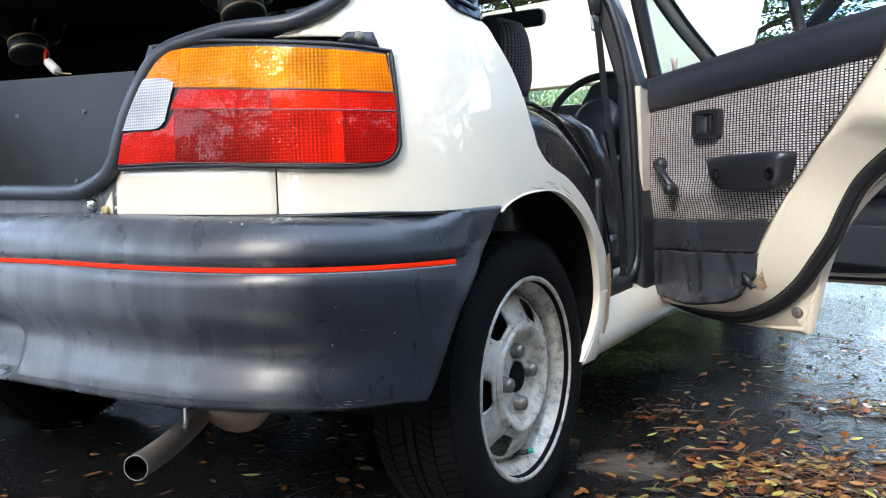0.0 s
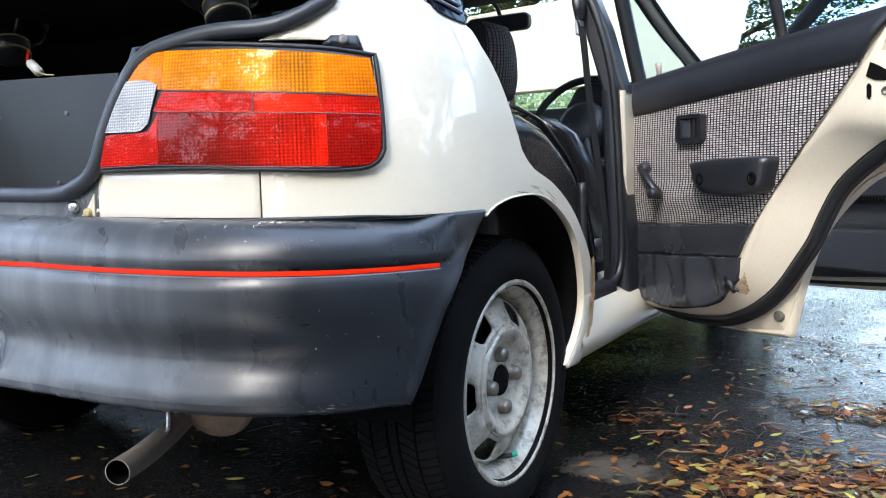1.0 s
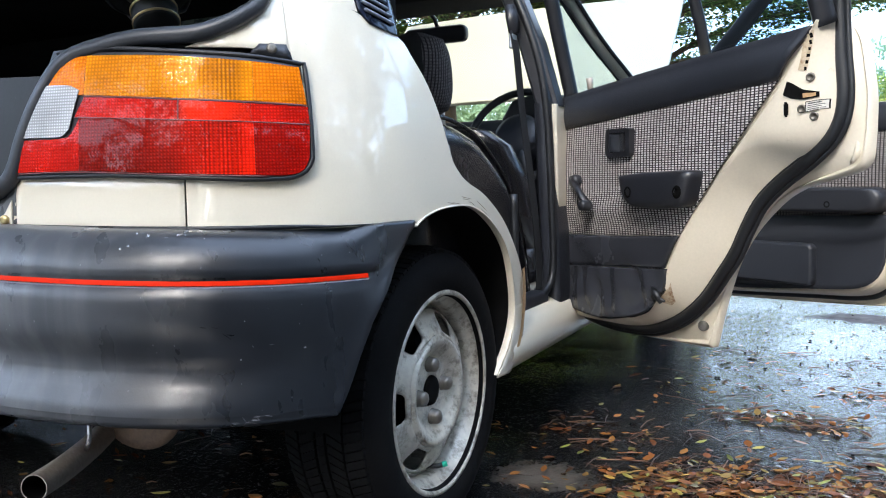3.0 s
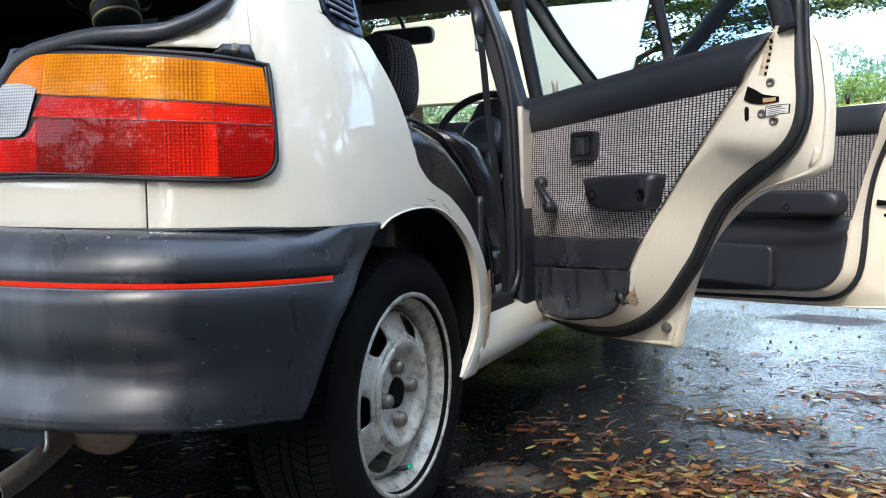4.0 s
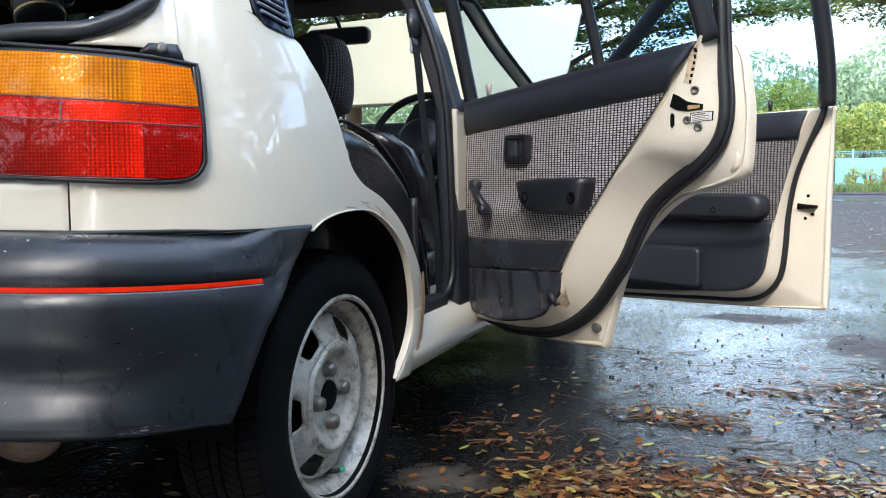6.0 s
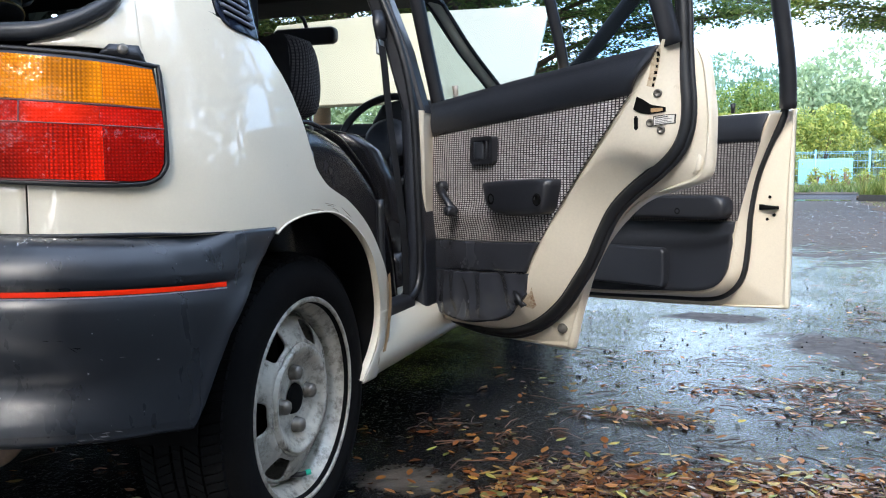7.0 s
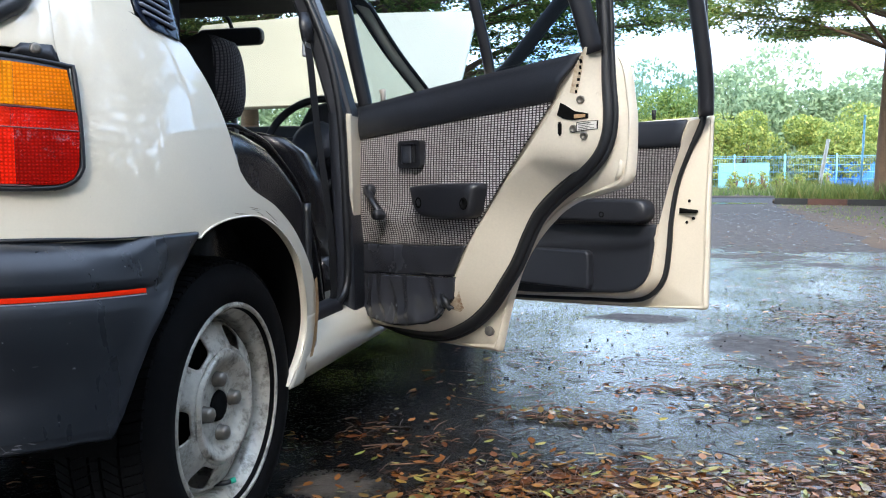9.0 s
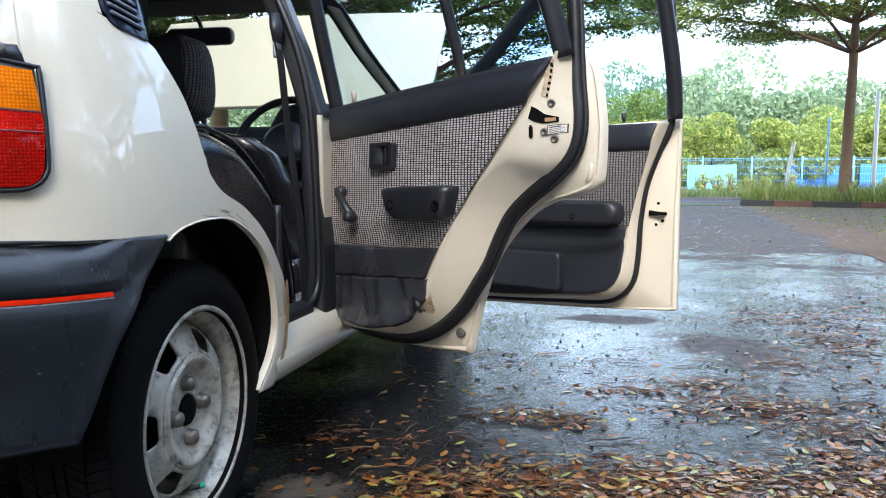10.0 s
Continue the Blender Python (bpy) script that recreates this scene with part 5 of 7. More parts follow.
    for y in (1.93, 2.05, 2.2, 2.4, 2.6, 2.75, 2.88, 2.95):
        x = 0.797 - max(y - 2.5, 0) ** 2 * 0.55
        top = 0.86 - max(y - 2.1, 0) * 0.13
        dy = abs(y - 2.30)
        lowz = 0.30 if dy > 0.34 else 0.275 + math.sqrt(max(0.34 ** 2 - dy ** 2, 0))
        vs.append([Vector((side * (x - 0.02), y, lowz)), Vector((side * x, y, max(0.5, lowz + 0.02))), Vector((side * x, y, 0.68)), Vector((side * (x - 0.015), y, top - 0.05)), Vector((side * (x - 0.07), y, top))])
    v, f = loft(vs)
    link("front_wing", v, f, PAINT, car, thick=0.004)

# roof skin and lining
rows = []
for k in range(9):
    y = -0.28 + (1.45 + 0.28) * k / 8
    h = 1.375 - 0.05 * ((y - 0.55) / 0.9) ** 2
    rows.append([Vector((x, y, h - 0.035 * (abs(x) / 0.57) ** 3)) for x in np.linspace(-0.575, 0.575, 15)])
v, f = loft(rows)
link("roof", v, f, PAINT, car, "cream roof skin", thick=0.004)
rows = [[p - Vector((0, 0, 0.035)) for p in r] for r in rows]
v, f = loft(rows)
link("roof_lining", v, f, BLACK_CLOTH, car, "dark roof lining", thick=0.006)
link("screen_header", *block(-0.55, 0.55, 1.20, 1.46, 1.262, 1.30), BLACK_CLOTH, car, bevel=0.012)
# windscreen
rows = []
for k in range(5):
    u = k / 4
    rows.append([Vector((x, 1.46 + 0.56 * u - 0.10 * (x / 0.64) ** 2, 1.30 - 0.39 * u)) for x in np.linspace(-0.53 - 0.13 * u, 0.53 + 0.13 * u, 13)])
v, f = loft(rows)
scr = link("windscreen", v, f, SCREEN_GLASS, car, "clear windscreen")
scr.visible_shadow = False
# dashboard, scuttle, engine bay front
v, f = prism([(1.52, 0.62), (1.50, 0.80), (1.56, 0.872), (1.75, 0.885), (2.02, 0.89), (2.02, 0.40), (1.70, 0.40)], lambda p, q, d: Vector((d, p, q)), -0.66, 0.66)
link("dashboard", v, f, BLACK_PLASTIC, car, "black plastic dashboard", bevel=0.02)
v, f = prism([(0, 0), (0.06, 0.075), (0.20, 0.10), (0.34, 0.075), (0.40, 0)], lambda p, q, d: Vector((0.25 + p * 0.8, d, 0.862 + q)), 1.50, 1.74)
link("instrument_hood", v, f, BLACK_PLASTIC, car, "rounded black instrument hood", bevel=0.015)
v, f = block(-0.68, 0.68, 2.00, 2.14, 0.50, 0.885)
link("scuttle", v, f, DARK, car, bevel=0.01)
v, f = block(-0.62, 0.62, 2.00, 2.94, 0.12, 0.55)
link("engine", v, f, DARK, car, "dark engine bay", bevel=0.03)
v, f = prism([(-0.74, 0.10), (0.74, 0.10), (0.76, 0.52), (0.68, 0.70), (-0.68, 0.70), (-0.76, 0.52)], lambda p, q, d: Vector((p, d, q)), 2.88, 3.02)
link("front_bumper", v, f, GREY_PLASTIC, car, "dark grey front bumper", bevel=0.03)
# added unseen slab that stops light and reflections passing under the nose
link("under_nose_blocker", *block(-0.72, 0.72, 2.10, 2.90, 0.10, 0.14), DARK, car, "dark tray under the engine", bevel=0.01)
# raised bonnet
rows = []
for k in range(9):
    u = k / 8
    hw = 0.690 + 0.026 * min(u * 4, 1)
    rows.append([Vector((x, 2.10 + 0.52 * u - 0.05 * u * u, 0.985 + 0.475 * u + 0.018 * math.sin(math.pi * u) - 0.016 * (x / hw) ** 2)) for x in np.linspace(-hw, hw, 17)])
v, f = loft(rows)
bonnet = link("bonnet", v, f, PAINT, car, "raised cream bonnet seen through the windscreen", thick=0.02, side=1, bevel=0.004)
link("washer_jet", *lathe([(0.0, 0.012), (0.006, 0.010), (0.009, 0.0), (0.009, -0.004)], (-0.05, 2.255, 1.145), (0, -0.67, 0.74), 12), BLACK_PLASTIC, bonnet)
for x in (-0.56, 0.56):
    link("bonnet_hinge", *tube([(x, 2.06, 0.88), (x, 2.10, 0.95), (x * 0.98, 2.16, 1.02)], 0.012, 8), PAINT_IN, bonnet)
# wiper
link("wiper", *tube([(0.46, 1.985, 0.915), (0.36, 1.93, 0.955), (0.12, 1.93, 0.95)], 0.006, 6), BLACK_PLASTIC, car, "black wiper arm")
# mirror inside the windscreen
mr = link("interior_mirror", *prism(rounded(-0.135, 0.125, 1.165, 1.228, 0.024), lambda p, q, d: Vector((p, d, q)), 1.485, 1.52), BLACK_PLASTIC, car, "black rear-view mirror", bevel=0.008)
link("mirror_stem", *tube([(0.0, 1.51, 1.22), (-0.01, 1.50, 1.26), (-0.03, 1.46, 1.30)], 0.008, 8), BLACK_PLASTIC, mr)
# steering wheel
cen, nrm = Vector((0.36, 1.40, 0.80)), Vector((0, -0.88, 0.47)).normalized()
e1 = Vector((1, 0, 0))
e2 = nrm.cross(e1)
ringp = [cen + (e1 * math.cos(2 * math.pi * k / 48) + e2 * math.sin(2 * math.pi * k / 48)) * 0.182 for k in range(48)]
st = link("steering_wheel", *tube(ringp, 0.0135, 10, closed=True), BLACK_PLASTIC, car, "black steering wheel")
link("wheel_pad", *lathe([(0.0, 0.03), (0.06, 0.028), (0.085, 0.01), (0.08, -0.02), (0.03, -0.06), (0.03, -0.14)], cen, nrm, 24), BLACK_PLASTIC, st)
for a in (0, 180, 250, 290):
    q = cen + (e1 * math.cos(radians(a)) + e2 * math.sin(radians(a))) * 0.18
    link("spoke", *tube([cen, q], 0.011, 8, squash=2.0), BLACK_PLASTIC, st)


def front_seat(cx):
    bk = []
    for z, w, y0, t in ((0.38, 0.24, 1.02, 0.16), (0.50, 0.255, 0.97, 0.17), (0.65, 0.245, 0.91, 0.15), (0.75, 0.215, 0.87, 0.12), (0.795, 0.16, 0.855, 0.09), (0.81, 0.09, 0.85, 0.06)):
        bk.append([Vector((cx + w * math.copysign(abs(math.cos(a)) ** 0.5, math.cos(a)), y0 + t * 0.5 + t * 0.5 * math.copysign(abs(math.sin(a)) ** 0.7, math.sin(a)), z)) for a in np.linspace(0, 2 * math.pi, 25)[:-1]])
    v, f = loft(bk, True)
    f += [tuple(range(23, -1, -1)), tuple(range(5 * 24, 6 * 24))]
    seat = link("front_seat", v, f, LEATHER, car, "black front seat with cloth-faced headrest")
    v, f = prism([(1.0, 0.30), (1.0, 0.44), (1.15, 0.47), (1.45, 0.50), (1.50, 0.46), (1.48, 0.34)], lambda p, q, d: Vector((cx + d, p, q)), -0.25, 0.25)
    link("seat_cushion", v, f, LEATHER, seat, bevel=0.04)
    # headrest: fleck cloth front and sides, plain dark back
    def pad(grow, a0, a1, n, half):
        rows = []
        for k in range(13):
            u = -1 + 2 * k / 12
            fall = max(1 - abs(u) ** 2.4, 0.0) ** (1 / 2.4)
            w, t = (0.042 + 0.056 * fall) * (fall > 0 or 0.6) + grow, 0.020 + 0.046 * fall + grow
            z = 0.950 + 0.118 * u
            rows.append([Vector((cx + w * math.copysign(abs(math.cos(a)) ** 0.8, math.cos(a)), 0.79 - (z - 0.83) * 0.12 + t * (-abs(math.sin(a)) ** 0.85 if half else math.copysign(abs(math.sin(a)) ** 0.85, math.sin(a))), z)) for a in np.linspace(a0, a1, n)])
        return rows
    hr = [r[:-1] for r in pad(0.0, 0, 2 * math.pi, 41, False)]
    v, f = loft(hr, True)
    f += [tuple(range(39, -1, -1)), tuple(range(12 * 40, 13 * 40))]
    link("headrest", v, f, HEADREST, seat, "dark fleck cloth headrest", uv=[(q[1] + q[0] * 0.3, q[2]) for q in v])
    link("headrest_cover", *loft(pad(0.003, 1.15, math.pi, 20, True)), BLACK_CLOTH, seat, "plain dark headrest back", thick=0.003)
    for x in (-0.05, 0.05):
        link("headrest_post", *tube([(cx + x, 0.83, 0.78), (cx + x, 0.82, 0.86)], 0.006, 8), CHROME, seat)


front_seat(0.31)
front_seat(-0.33)
# rear bench: rounded leatherette back and cushion
prof = [(0.02, 0.42), (0.05, 0.70), (0.10, 0.765), (0.19, 0.785), (0.275, 0.775), (0.36, 0.755), (0.44, 0.715), (0.52, 0.665), (0.575, 0.61), (0.62, 0.55), (0.66, 0.46), (0.68, 0.36), (0.66, 0.28), (0.05, 0.28)]
v, f = prism(prof, lambda p, q, d: Vector((d, p, q)), -0.64, 0.695)
rb = link("rear_seat", v, f, LEATHER, car, "black leatherette rear bench", bevel=0.065, segs=7)
v, f = tube(curve([(0.672, a, b) for a, b in prof[2:12]], 40), 0.005, 6)
link("seat_piping", v, f, LEATHER, rb)
# belt
bl = [Vector((0.667, 0.612, 1.02)), Vector((0.678, 0.608, 0.96)), Vector((0.690, 0.615, 0.80)), Vector((0.706, 0.620, 0.66)), Vector((0.720, 0.625, 0.50)), Vector((0.722, 0.630, 0.36))]
pts = curve([tuple(q) for q in bl], 30)
v, f = loft([[Vector(q) + Vector((0.0, -0.021, 0)) for q in pts], [Vector(q) + Vector((0.0, 0.021, 0)) for q in pts]])
belt = link("seat_belt", v, f, BLACK_CLOTH, car, "black seat belt hanging from the pillar", thick=0.002)
link("belt_anchor", *tube([(0.655, 0.625, 1.085), (0.662, 0.620, 1.055), (0.667, 0.615, 1.015)], [0.014, 0.019, 0.014], 10, squash=0.6), BLACK_PLASTIC, belt)
link("belt_tongue", *block(0.660, 0.672, 0.595, 0.628, 0.975, 1.012), CHROME, belt, "metal belt tongue", bevel=0.004)
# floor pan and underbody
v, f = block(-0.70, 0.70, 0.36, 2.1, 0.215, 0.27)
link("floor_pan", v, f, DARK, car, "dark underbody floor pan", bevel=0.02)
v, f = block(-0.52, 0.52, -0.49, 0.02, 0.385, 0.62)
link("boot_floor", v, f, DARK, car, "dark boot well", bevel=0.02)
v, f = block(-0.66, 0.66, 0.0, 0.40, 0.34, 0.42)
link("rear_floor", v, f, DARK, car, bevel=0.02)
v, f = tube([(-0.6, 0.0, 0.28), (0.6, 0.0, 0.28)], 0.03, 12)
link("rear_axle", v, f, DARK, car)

# ---- boot opening ----
SEALP = [(-1.10, 0.647), (-0.86, 0.643), (-0.808, 0.652), (-0.775, 0.668), (-0.757, 0.692), (-0.745, 0.725), (-0.724, 0.774), (-0.695, 0.823), (-0.672, 0.843), (-0.645, 0.853), (-0.568, 0.867), (-0.477, 0.871), (-0.435, 0.882), (-0.400, 0.898), (-0.368, 0.925), (-0.33, 1.02), (-0.27, 1.20), (-0.22, 1.32)]
sp = curve(SEALP, 110)
right = [skin(max(s, REAR_S), z, 0.006) for s, z in sp]
path = [Vector((-q.x, q.y, q.z)) for q in reversed(right)] + right
v, f = tube(path, 0.0125, 12)
link("boot_seal", v, f, SEAL_RUBBER, car, "thick black rubber tailgate seal")
# gutter inside and outside the seal
inr = [Vector((q.x * 0.93, q.y + 0.05, q.z)) for q in right]
for sgn in (1, -1):
    v, f = loft([[Vector((sgn * q.x, q.y, q.z)) for q in r] for r in (right, inr)])
    link("boot_gutter", v, f, BLACK_PLASTIC, car, thick=0.003)
# latch panel below the seal between the lamps
v, f = ruled([(REAR_S, 0.598), (-0.775, 0.603)], [(REAR_S, 0.640), (-0.79, 0.640)], 16, 4, -0.004)
v2, f2 = mirrored(v, f)
link("boot_sill", *join((v, f), (v2, f2)), GREY_PLASTIC, car, thick=0.004)
for sgn in (1, -1):
    v, f = ruled([(-0.86, 0.604), (-0.765, 0.604)], [(-0.82, 0.640), (-0.765, 0.676)], 14, 4, 0.0, sgn)
    link("sill_plate", v, f, GREY_PLASTIC, car, thick=0.004)
link("sill_bolt", *lathe([(0.010, -0.003), (0.010, 0.004), (0.006, 0.007), (0.0, 0.007)], skin(-0.815, 0.622, 0.002), (0.2, -0.98, 0), 12), CHROME, car)
# black side trims and board inside
v, f = prism([(-0.60, 0.62), (0.172, 0.62), (0.172, 0.852), (-0.60, 0.886)], lambda p, q, d: Vector((p, -0.35 + d, q)), 0.0, 0.018)
bx = link("boot_board", v, f, BOARD, car, "scratched dark grey board across the boot", bevel=0.002)
v, f = block(-0.62, 0.172, -0.34, 0.02, 0.62, 0.845)
link("board_box", v, f, BOARD, bx, bevel=0.002)
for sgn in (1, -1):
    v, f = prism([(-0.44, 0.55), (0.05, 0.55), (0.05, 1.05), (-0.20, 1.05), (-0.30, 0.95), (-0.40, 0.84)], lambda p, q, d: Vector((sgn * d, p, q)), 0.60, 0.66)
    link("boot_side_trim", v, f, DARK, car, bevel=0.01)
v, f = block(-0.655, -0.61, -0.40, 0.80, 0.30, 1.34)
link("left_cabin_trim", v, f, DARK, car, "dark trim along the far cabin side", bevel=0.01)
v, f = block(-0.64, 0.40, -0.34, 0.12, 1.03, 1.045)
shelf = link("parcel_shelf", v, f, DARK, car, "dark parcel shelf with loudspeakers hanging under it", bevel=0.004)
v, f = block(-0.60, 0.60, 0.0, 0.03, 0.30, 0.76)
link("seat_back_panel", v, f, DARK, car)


def loudspeaker(x, y):
    tilt = Vector((-0.40, 0.22, 0.89)).normalized()
    o = Vector((x, y, 0.975))
    sp_ = link("loudspeaker", *lathe([(0.078, 0.062), (0.084, 0.058), (0.080, 0.050), (0.074, 0.046)], o, tilt, 32), BLACK_PLASTIC, car, "black round loudspeaker under the parcel shelf", thick=0.003)
    link("cone", *lathe([(0.074, 0.048), (0.052, 0.022), (0.040, 0.010)], o, tilt, 32), DARK, sp_, thick=0.002)
    e1 = tilt.orthogonal().normalized()
    e2 = tilt.cross(e1)
    for k in range(4):
        d = e1 * math.cos(0.6 + k * math.pi / 2) + e2 * math.sin(0.6 + k * math.pi / 2)
        link("basket_arm", *tube([o + d * 0.079 + tilt * 0.050, o + d * 0.066 + tilt * 0.026, o + d * 0.040 + tilt * 0.010], [0.006, 0.005, 0.006], 6), BLACK_PLASTIC, sp_)
    link("magnet", *lathe([(0.0, -0.030), (0.036, -0.030), (0.041, -0.026), (0.041, 0.006), (0.036, 0.010)], o, tilt, 32), BOARD, sp_, "dusty grey speaker magnet")
    for dz in (-0.024, 0.004):
        link("magnet_ring", *lathe([(0.0405, -0.0022), (0.0428, -0.0016), (0.0428, 0.0016), (0.0405, 0.0022)], o + tilt * dz, tilt, 32), BRASS, sp_, "brass ring")


BRASS = material("brass", (0.55, 0.42, 0.2), 0.35, metal=0.8)
loudspeaker(0.285, -0.19)
loudspeaker(-0.40, -0.19)
link("cable_plug", *tube([(-0.235, -0.25, 0.915), (-0.19, -0.262, 0.892)], 0.010, 8), LABEL_WHITE, car, "white cable connector")
link("red_wire", *tube(curve([(-0.285, -0.22, 0.95), (-0.262, -0.24, 0.925), (-0.235, -0.25, 0.915)], 10), 0.003, 6), RED_TAPE, car)
link("yellow_wire", *tube(curve([(-0.19, -0.262, 0.892), (-0.16, -0.27, 0.884), (-0.13, -0.27, 0.88)], 10), 0.002, 6), BRASS, car)
# quarter window vent
v, f = ruled([(-0.170, 0.930), (-0.150, 0.908), (-0.074, 0.897)], [(-0.150, 1.28), (-0.06, 1.29), (0.03, 1.29)], 12, 10, 0.004)
qv = link("quarter_vent", v, f, NAVY_GLASS, car, "dark quarter glass with black louvres", thick=0.004)
for i in range(8):
    z = 0.906 + 0.0125 * i
    v, f = tube([skin(-0.158 + (0.074) * k / 5, z + 0.022 - 0.012 * k / 5 * 1.2 , 0.007) for k in range(6)], 0.0028, 6)
    link("louvre", v, f, LOUVRE, qv)
# black bracket over the lamp
v, f = ruled([(-0.392, 0.843), (-0.329, 0.832)], [(-0.378, 0.856), (-0.337, 0.856)], 8, 2, 0.012)
link("lamp_bracket", v, f, BLACK_PLASTIC, car, "black plastic corner bracket over the lamp", thick=0.012)

link("bracket_bolt", *lathe([(0.0075, -0.003), (0.0075, 0.003), (0.0045, 0.0045), (0.0, 0.0035)], skin(-0.360, 0.849, 0.0125), skin_normal(-0.360, 0.849), 14), NUT, car, "dull bolt in the lamp bracket")

# cream lug with its screw beside the tail panel
for sgn in (1, -1):
    v, f = ruled([(-0.802, 0.606), (-0.772, 0.606)], [(-0.786, 0.622), (-0.772, 0.642)], 8, 4, 0.003, sgn)
    lug = link("panel_lug", v, f, PAINT, car, "cream corner lug with a yellowed screw", thick=0.003)
    link("lug_screw", *lathe([(0.007, -0.002), (0.007, 0.002), (0.004, 0.0035), (0.0, 0.002)], skin(-0.783, 0.614, 0.006, sgn), (sgn * 0.2, -0.98, 0), 12), BRASS, lug)
# screws and nicks in the boot board
for x, z in ((-0.50, 0.80), (-0.20, 0.795), (0.02, 0.790), (-0.02, 0.66), (-0.45, 0.66)):
    link("board_screw", *lathe([(0.0045, -0.002), (0.0045, 0.001), (0.003, 0.002), (0.0, 0.001)], (x, -0.352, z), (0, -1, 0), 10), SCUFF, bx)
# black rubber buffers in the rear door opening
link("jamb_plug", *tube([skin(0.030, 0.742, 0.0) + Vector((-0.012, 0.004, 0.0)), skin(0.030, 0.742, 0.0) + Vector((-0.004, 0.006, 0.001))], [0.012, 0.009], 10), RUBBER, car, "black rubber buffer in the door opening")
link("jamb_plug", *tube([skin(0.040, 0.712, 0.0) + Vector((-0.012, 0.004, 0.0)), skin(0.040, 0.712, 0.0) + Vector((-0.004, 0.006, 0.001))], [0.009, 0.007], 10), RUBBER, car, "black rubber buffer in the door opening")


# ---- ground ----
def ground_material():
    """Wet asphalt: dark stone grain, puddled sheen in broad patches, dry lighter patches far off."""
    m = bpy.data.materials.new("wet_asphalt")
    m.use_nodes = True
    t, p = nodes_of(m)
    co = t.nodes.new("ShaderNodeTexCoord")
    stone = t.nodes.new("ShaderNodeTexVoronoi")
    stone.inputs["Scale"].default_value = 110
    t.links.new(co.outputs["Object"], stone.inputs["Vector"])
    patch = t.nodes.new("ShaderNodeTexNoise")
    patch.inputs["Scale"].default_value, patch.inputs["Detail"].default_value = 0.9, 6
    t.links.new(co.outputs["Object"], patch.inputs["Vector"])
    ramp = t.nodes.new("ShaderNodeValToRGB")
    ramp.color_ramp.elements[0].color, ramp.color_ramp.elements[0].position = (0.0035, 0.0036, 0.0041, 1), 0.35
    ramp.color_ramp.elements[1].color, ramp.color_ramp.elements[1].position = (0.013, 0.0127, 0.0127, 1), 0.72
    t.links.new(patch.outputs[0], ramp.inputs[0])
    sv = t.nodes.new("ShaderNodeHueSaturation")
    rg = t.nodes.new("ShaderNodeMapRange")
    rg.inputs[1].default_value, rg.inputs[2].default_value, rg.inputs[3].default_value, rg.inputs[4].default_value = 0, 0.8, 0.6, 1.5
    t.links.new(stone.outputs["Distance"], rg.inputs[0])
    t.links.new(rg.outputs[0], sv.inputs["Value"])
    t.links.new(ramp.outputs[0], sv.inputs["Color"])
    # the yard dries out away from the car and in worn patches
    sep = t.nodes.new("ShaderNodeSeparateXYZ")
    t.links.new(co.outputs["Object"], sep.inputs[0])
    wet = t.nodes.new("ShaderNodeTexNoise")
    wet.inputs["Scale"].default_value, wet.inputs["Detail"].default_value, wet.inputs["Roughness"].default_value = 0.9, 10, 0.62
    t.links.new(co.outputs["Object"], wet.inputs["Vector"])

    def ranged(src, a, b, c, d):
        r = t.nodes.new("ShaderNodeMapRange")
        r.inputs[1].default_value, r.inputs[2].default_value, r.inputs[3].default_value, r.inputs[4].default_value = a, b, c, d
        t.links.new(src, r.inputs[0])
        return r.outputs[0]

    def math2(op, a, b):
        q = t.nodes.new("ShaderNodeMath")
        q.operation = op
        for k, w in enumerate((a, b)):
            if isinstance(w, float):
                q.inputs[k].default_value = w
            else:
                t.links.new(w, q.inputs[k])
        return q.outputs[0]

    def ellipse(cx, cy, rx, ry):
        """1 in the middle of an oval of ground, 0 from its edge on."""
        mp = t.nodes.new("ShaderNodeMapping")
        mp.inputs["Location"].default_value = (-cx / rx, -cy / ry, 0)
        mp.inputs["Scale"].default_value = (1 / rx, 1 / ry, 0)
        t.links.new(co.outputs["Object"], mp.inputs[0])
        ln = t.nodes.new("ShaderNodeVectorMath")
        ln.operation = "LENGTH"
        t.links.new(mp.outputs[0], ln.inputs[0])
        return ranged(ln.outputs["Value"], 0.0, 1.0, 1.0, 0.0)

    def noise(scale, detail, rough=0.5):
        q = t.nodes.new("ShaderNodeTexNoise")
        q.inputs["Scale"].default_value, q.inputs["Detail"].default_value, q.inputs["Roughness"].default_value = scale, detail, rough
        t.links.new(co.outputs["Object"], q.inputs["Vector"])
        return q.outputs[0]

    far = ranged(sep.outputs["Y"], 2.6, 9.0, -0.10, 0.34)
    # two bald patches that dried first
    bald = math2("MAXIMUM", ellipse(1.92, 2.12, 0.50, 0.55), ellipse(1.50, 2.70, 0.42, 0.22))
    ragged = math2("ADD", wet.outputs[0], math2("MULTIPLY", math2("SUBTRACT", noise(7.0, 6, 0.6), 0.5), 0.35))
    dry = ranged(math2("ADD", math2("ADD", ragged, far), math2("MULTIPLY", bald, 0.42)), 0.60, 0.70, 0.0, 1.0)
    mixc = t.nodes.new("ShaderNodeMix")
    mixc.data_type = "RGBA"
    t.links.new(dry, mixc.inputs[0])
    t.links.new(sv.outputs[0], mixc.inputs[6])
    dsv = t.nodes.new("ShaderNodeHueSaturation")
    dsv.inputs["Color"].default_value = (0.092, 0.089, 0.091, 1)
    t.links.new(ranged(noise(14, 9, 0.75), 0.32, 0.68, 0.5, 1.5), dsv.inputs["Value"])
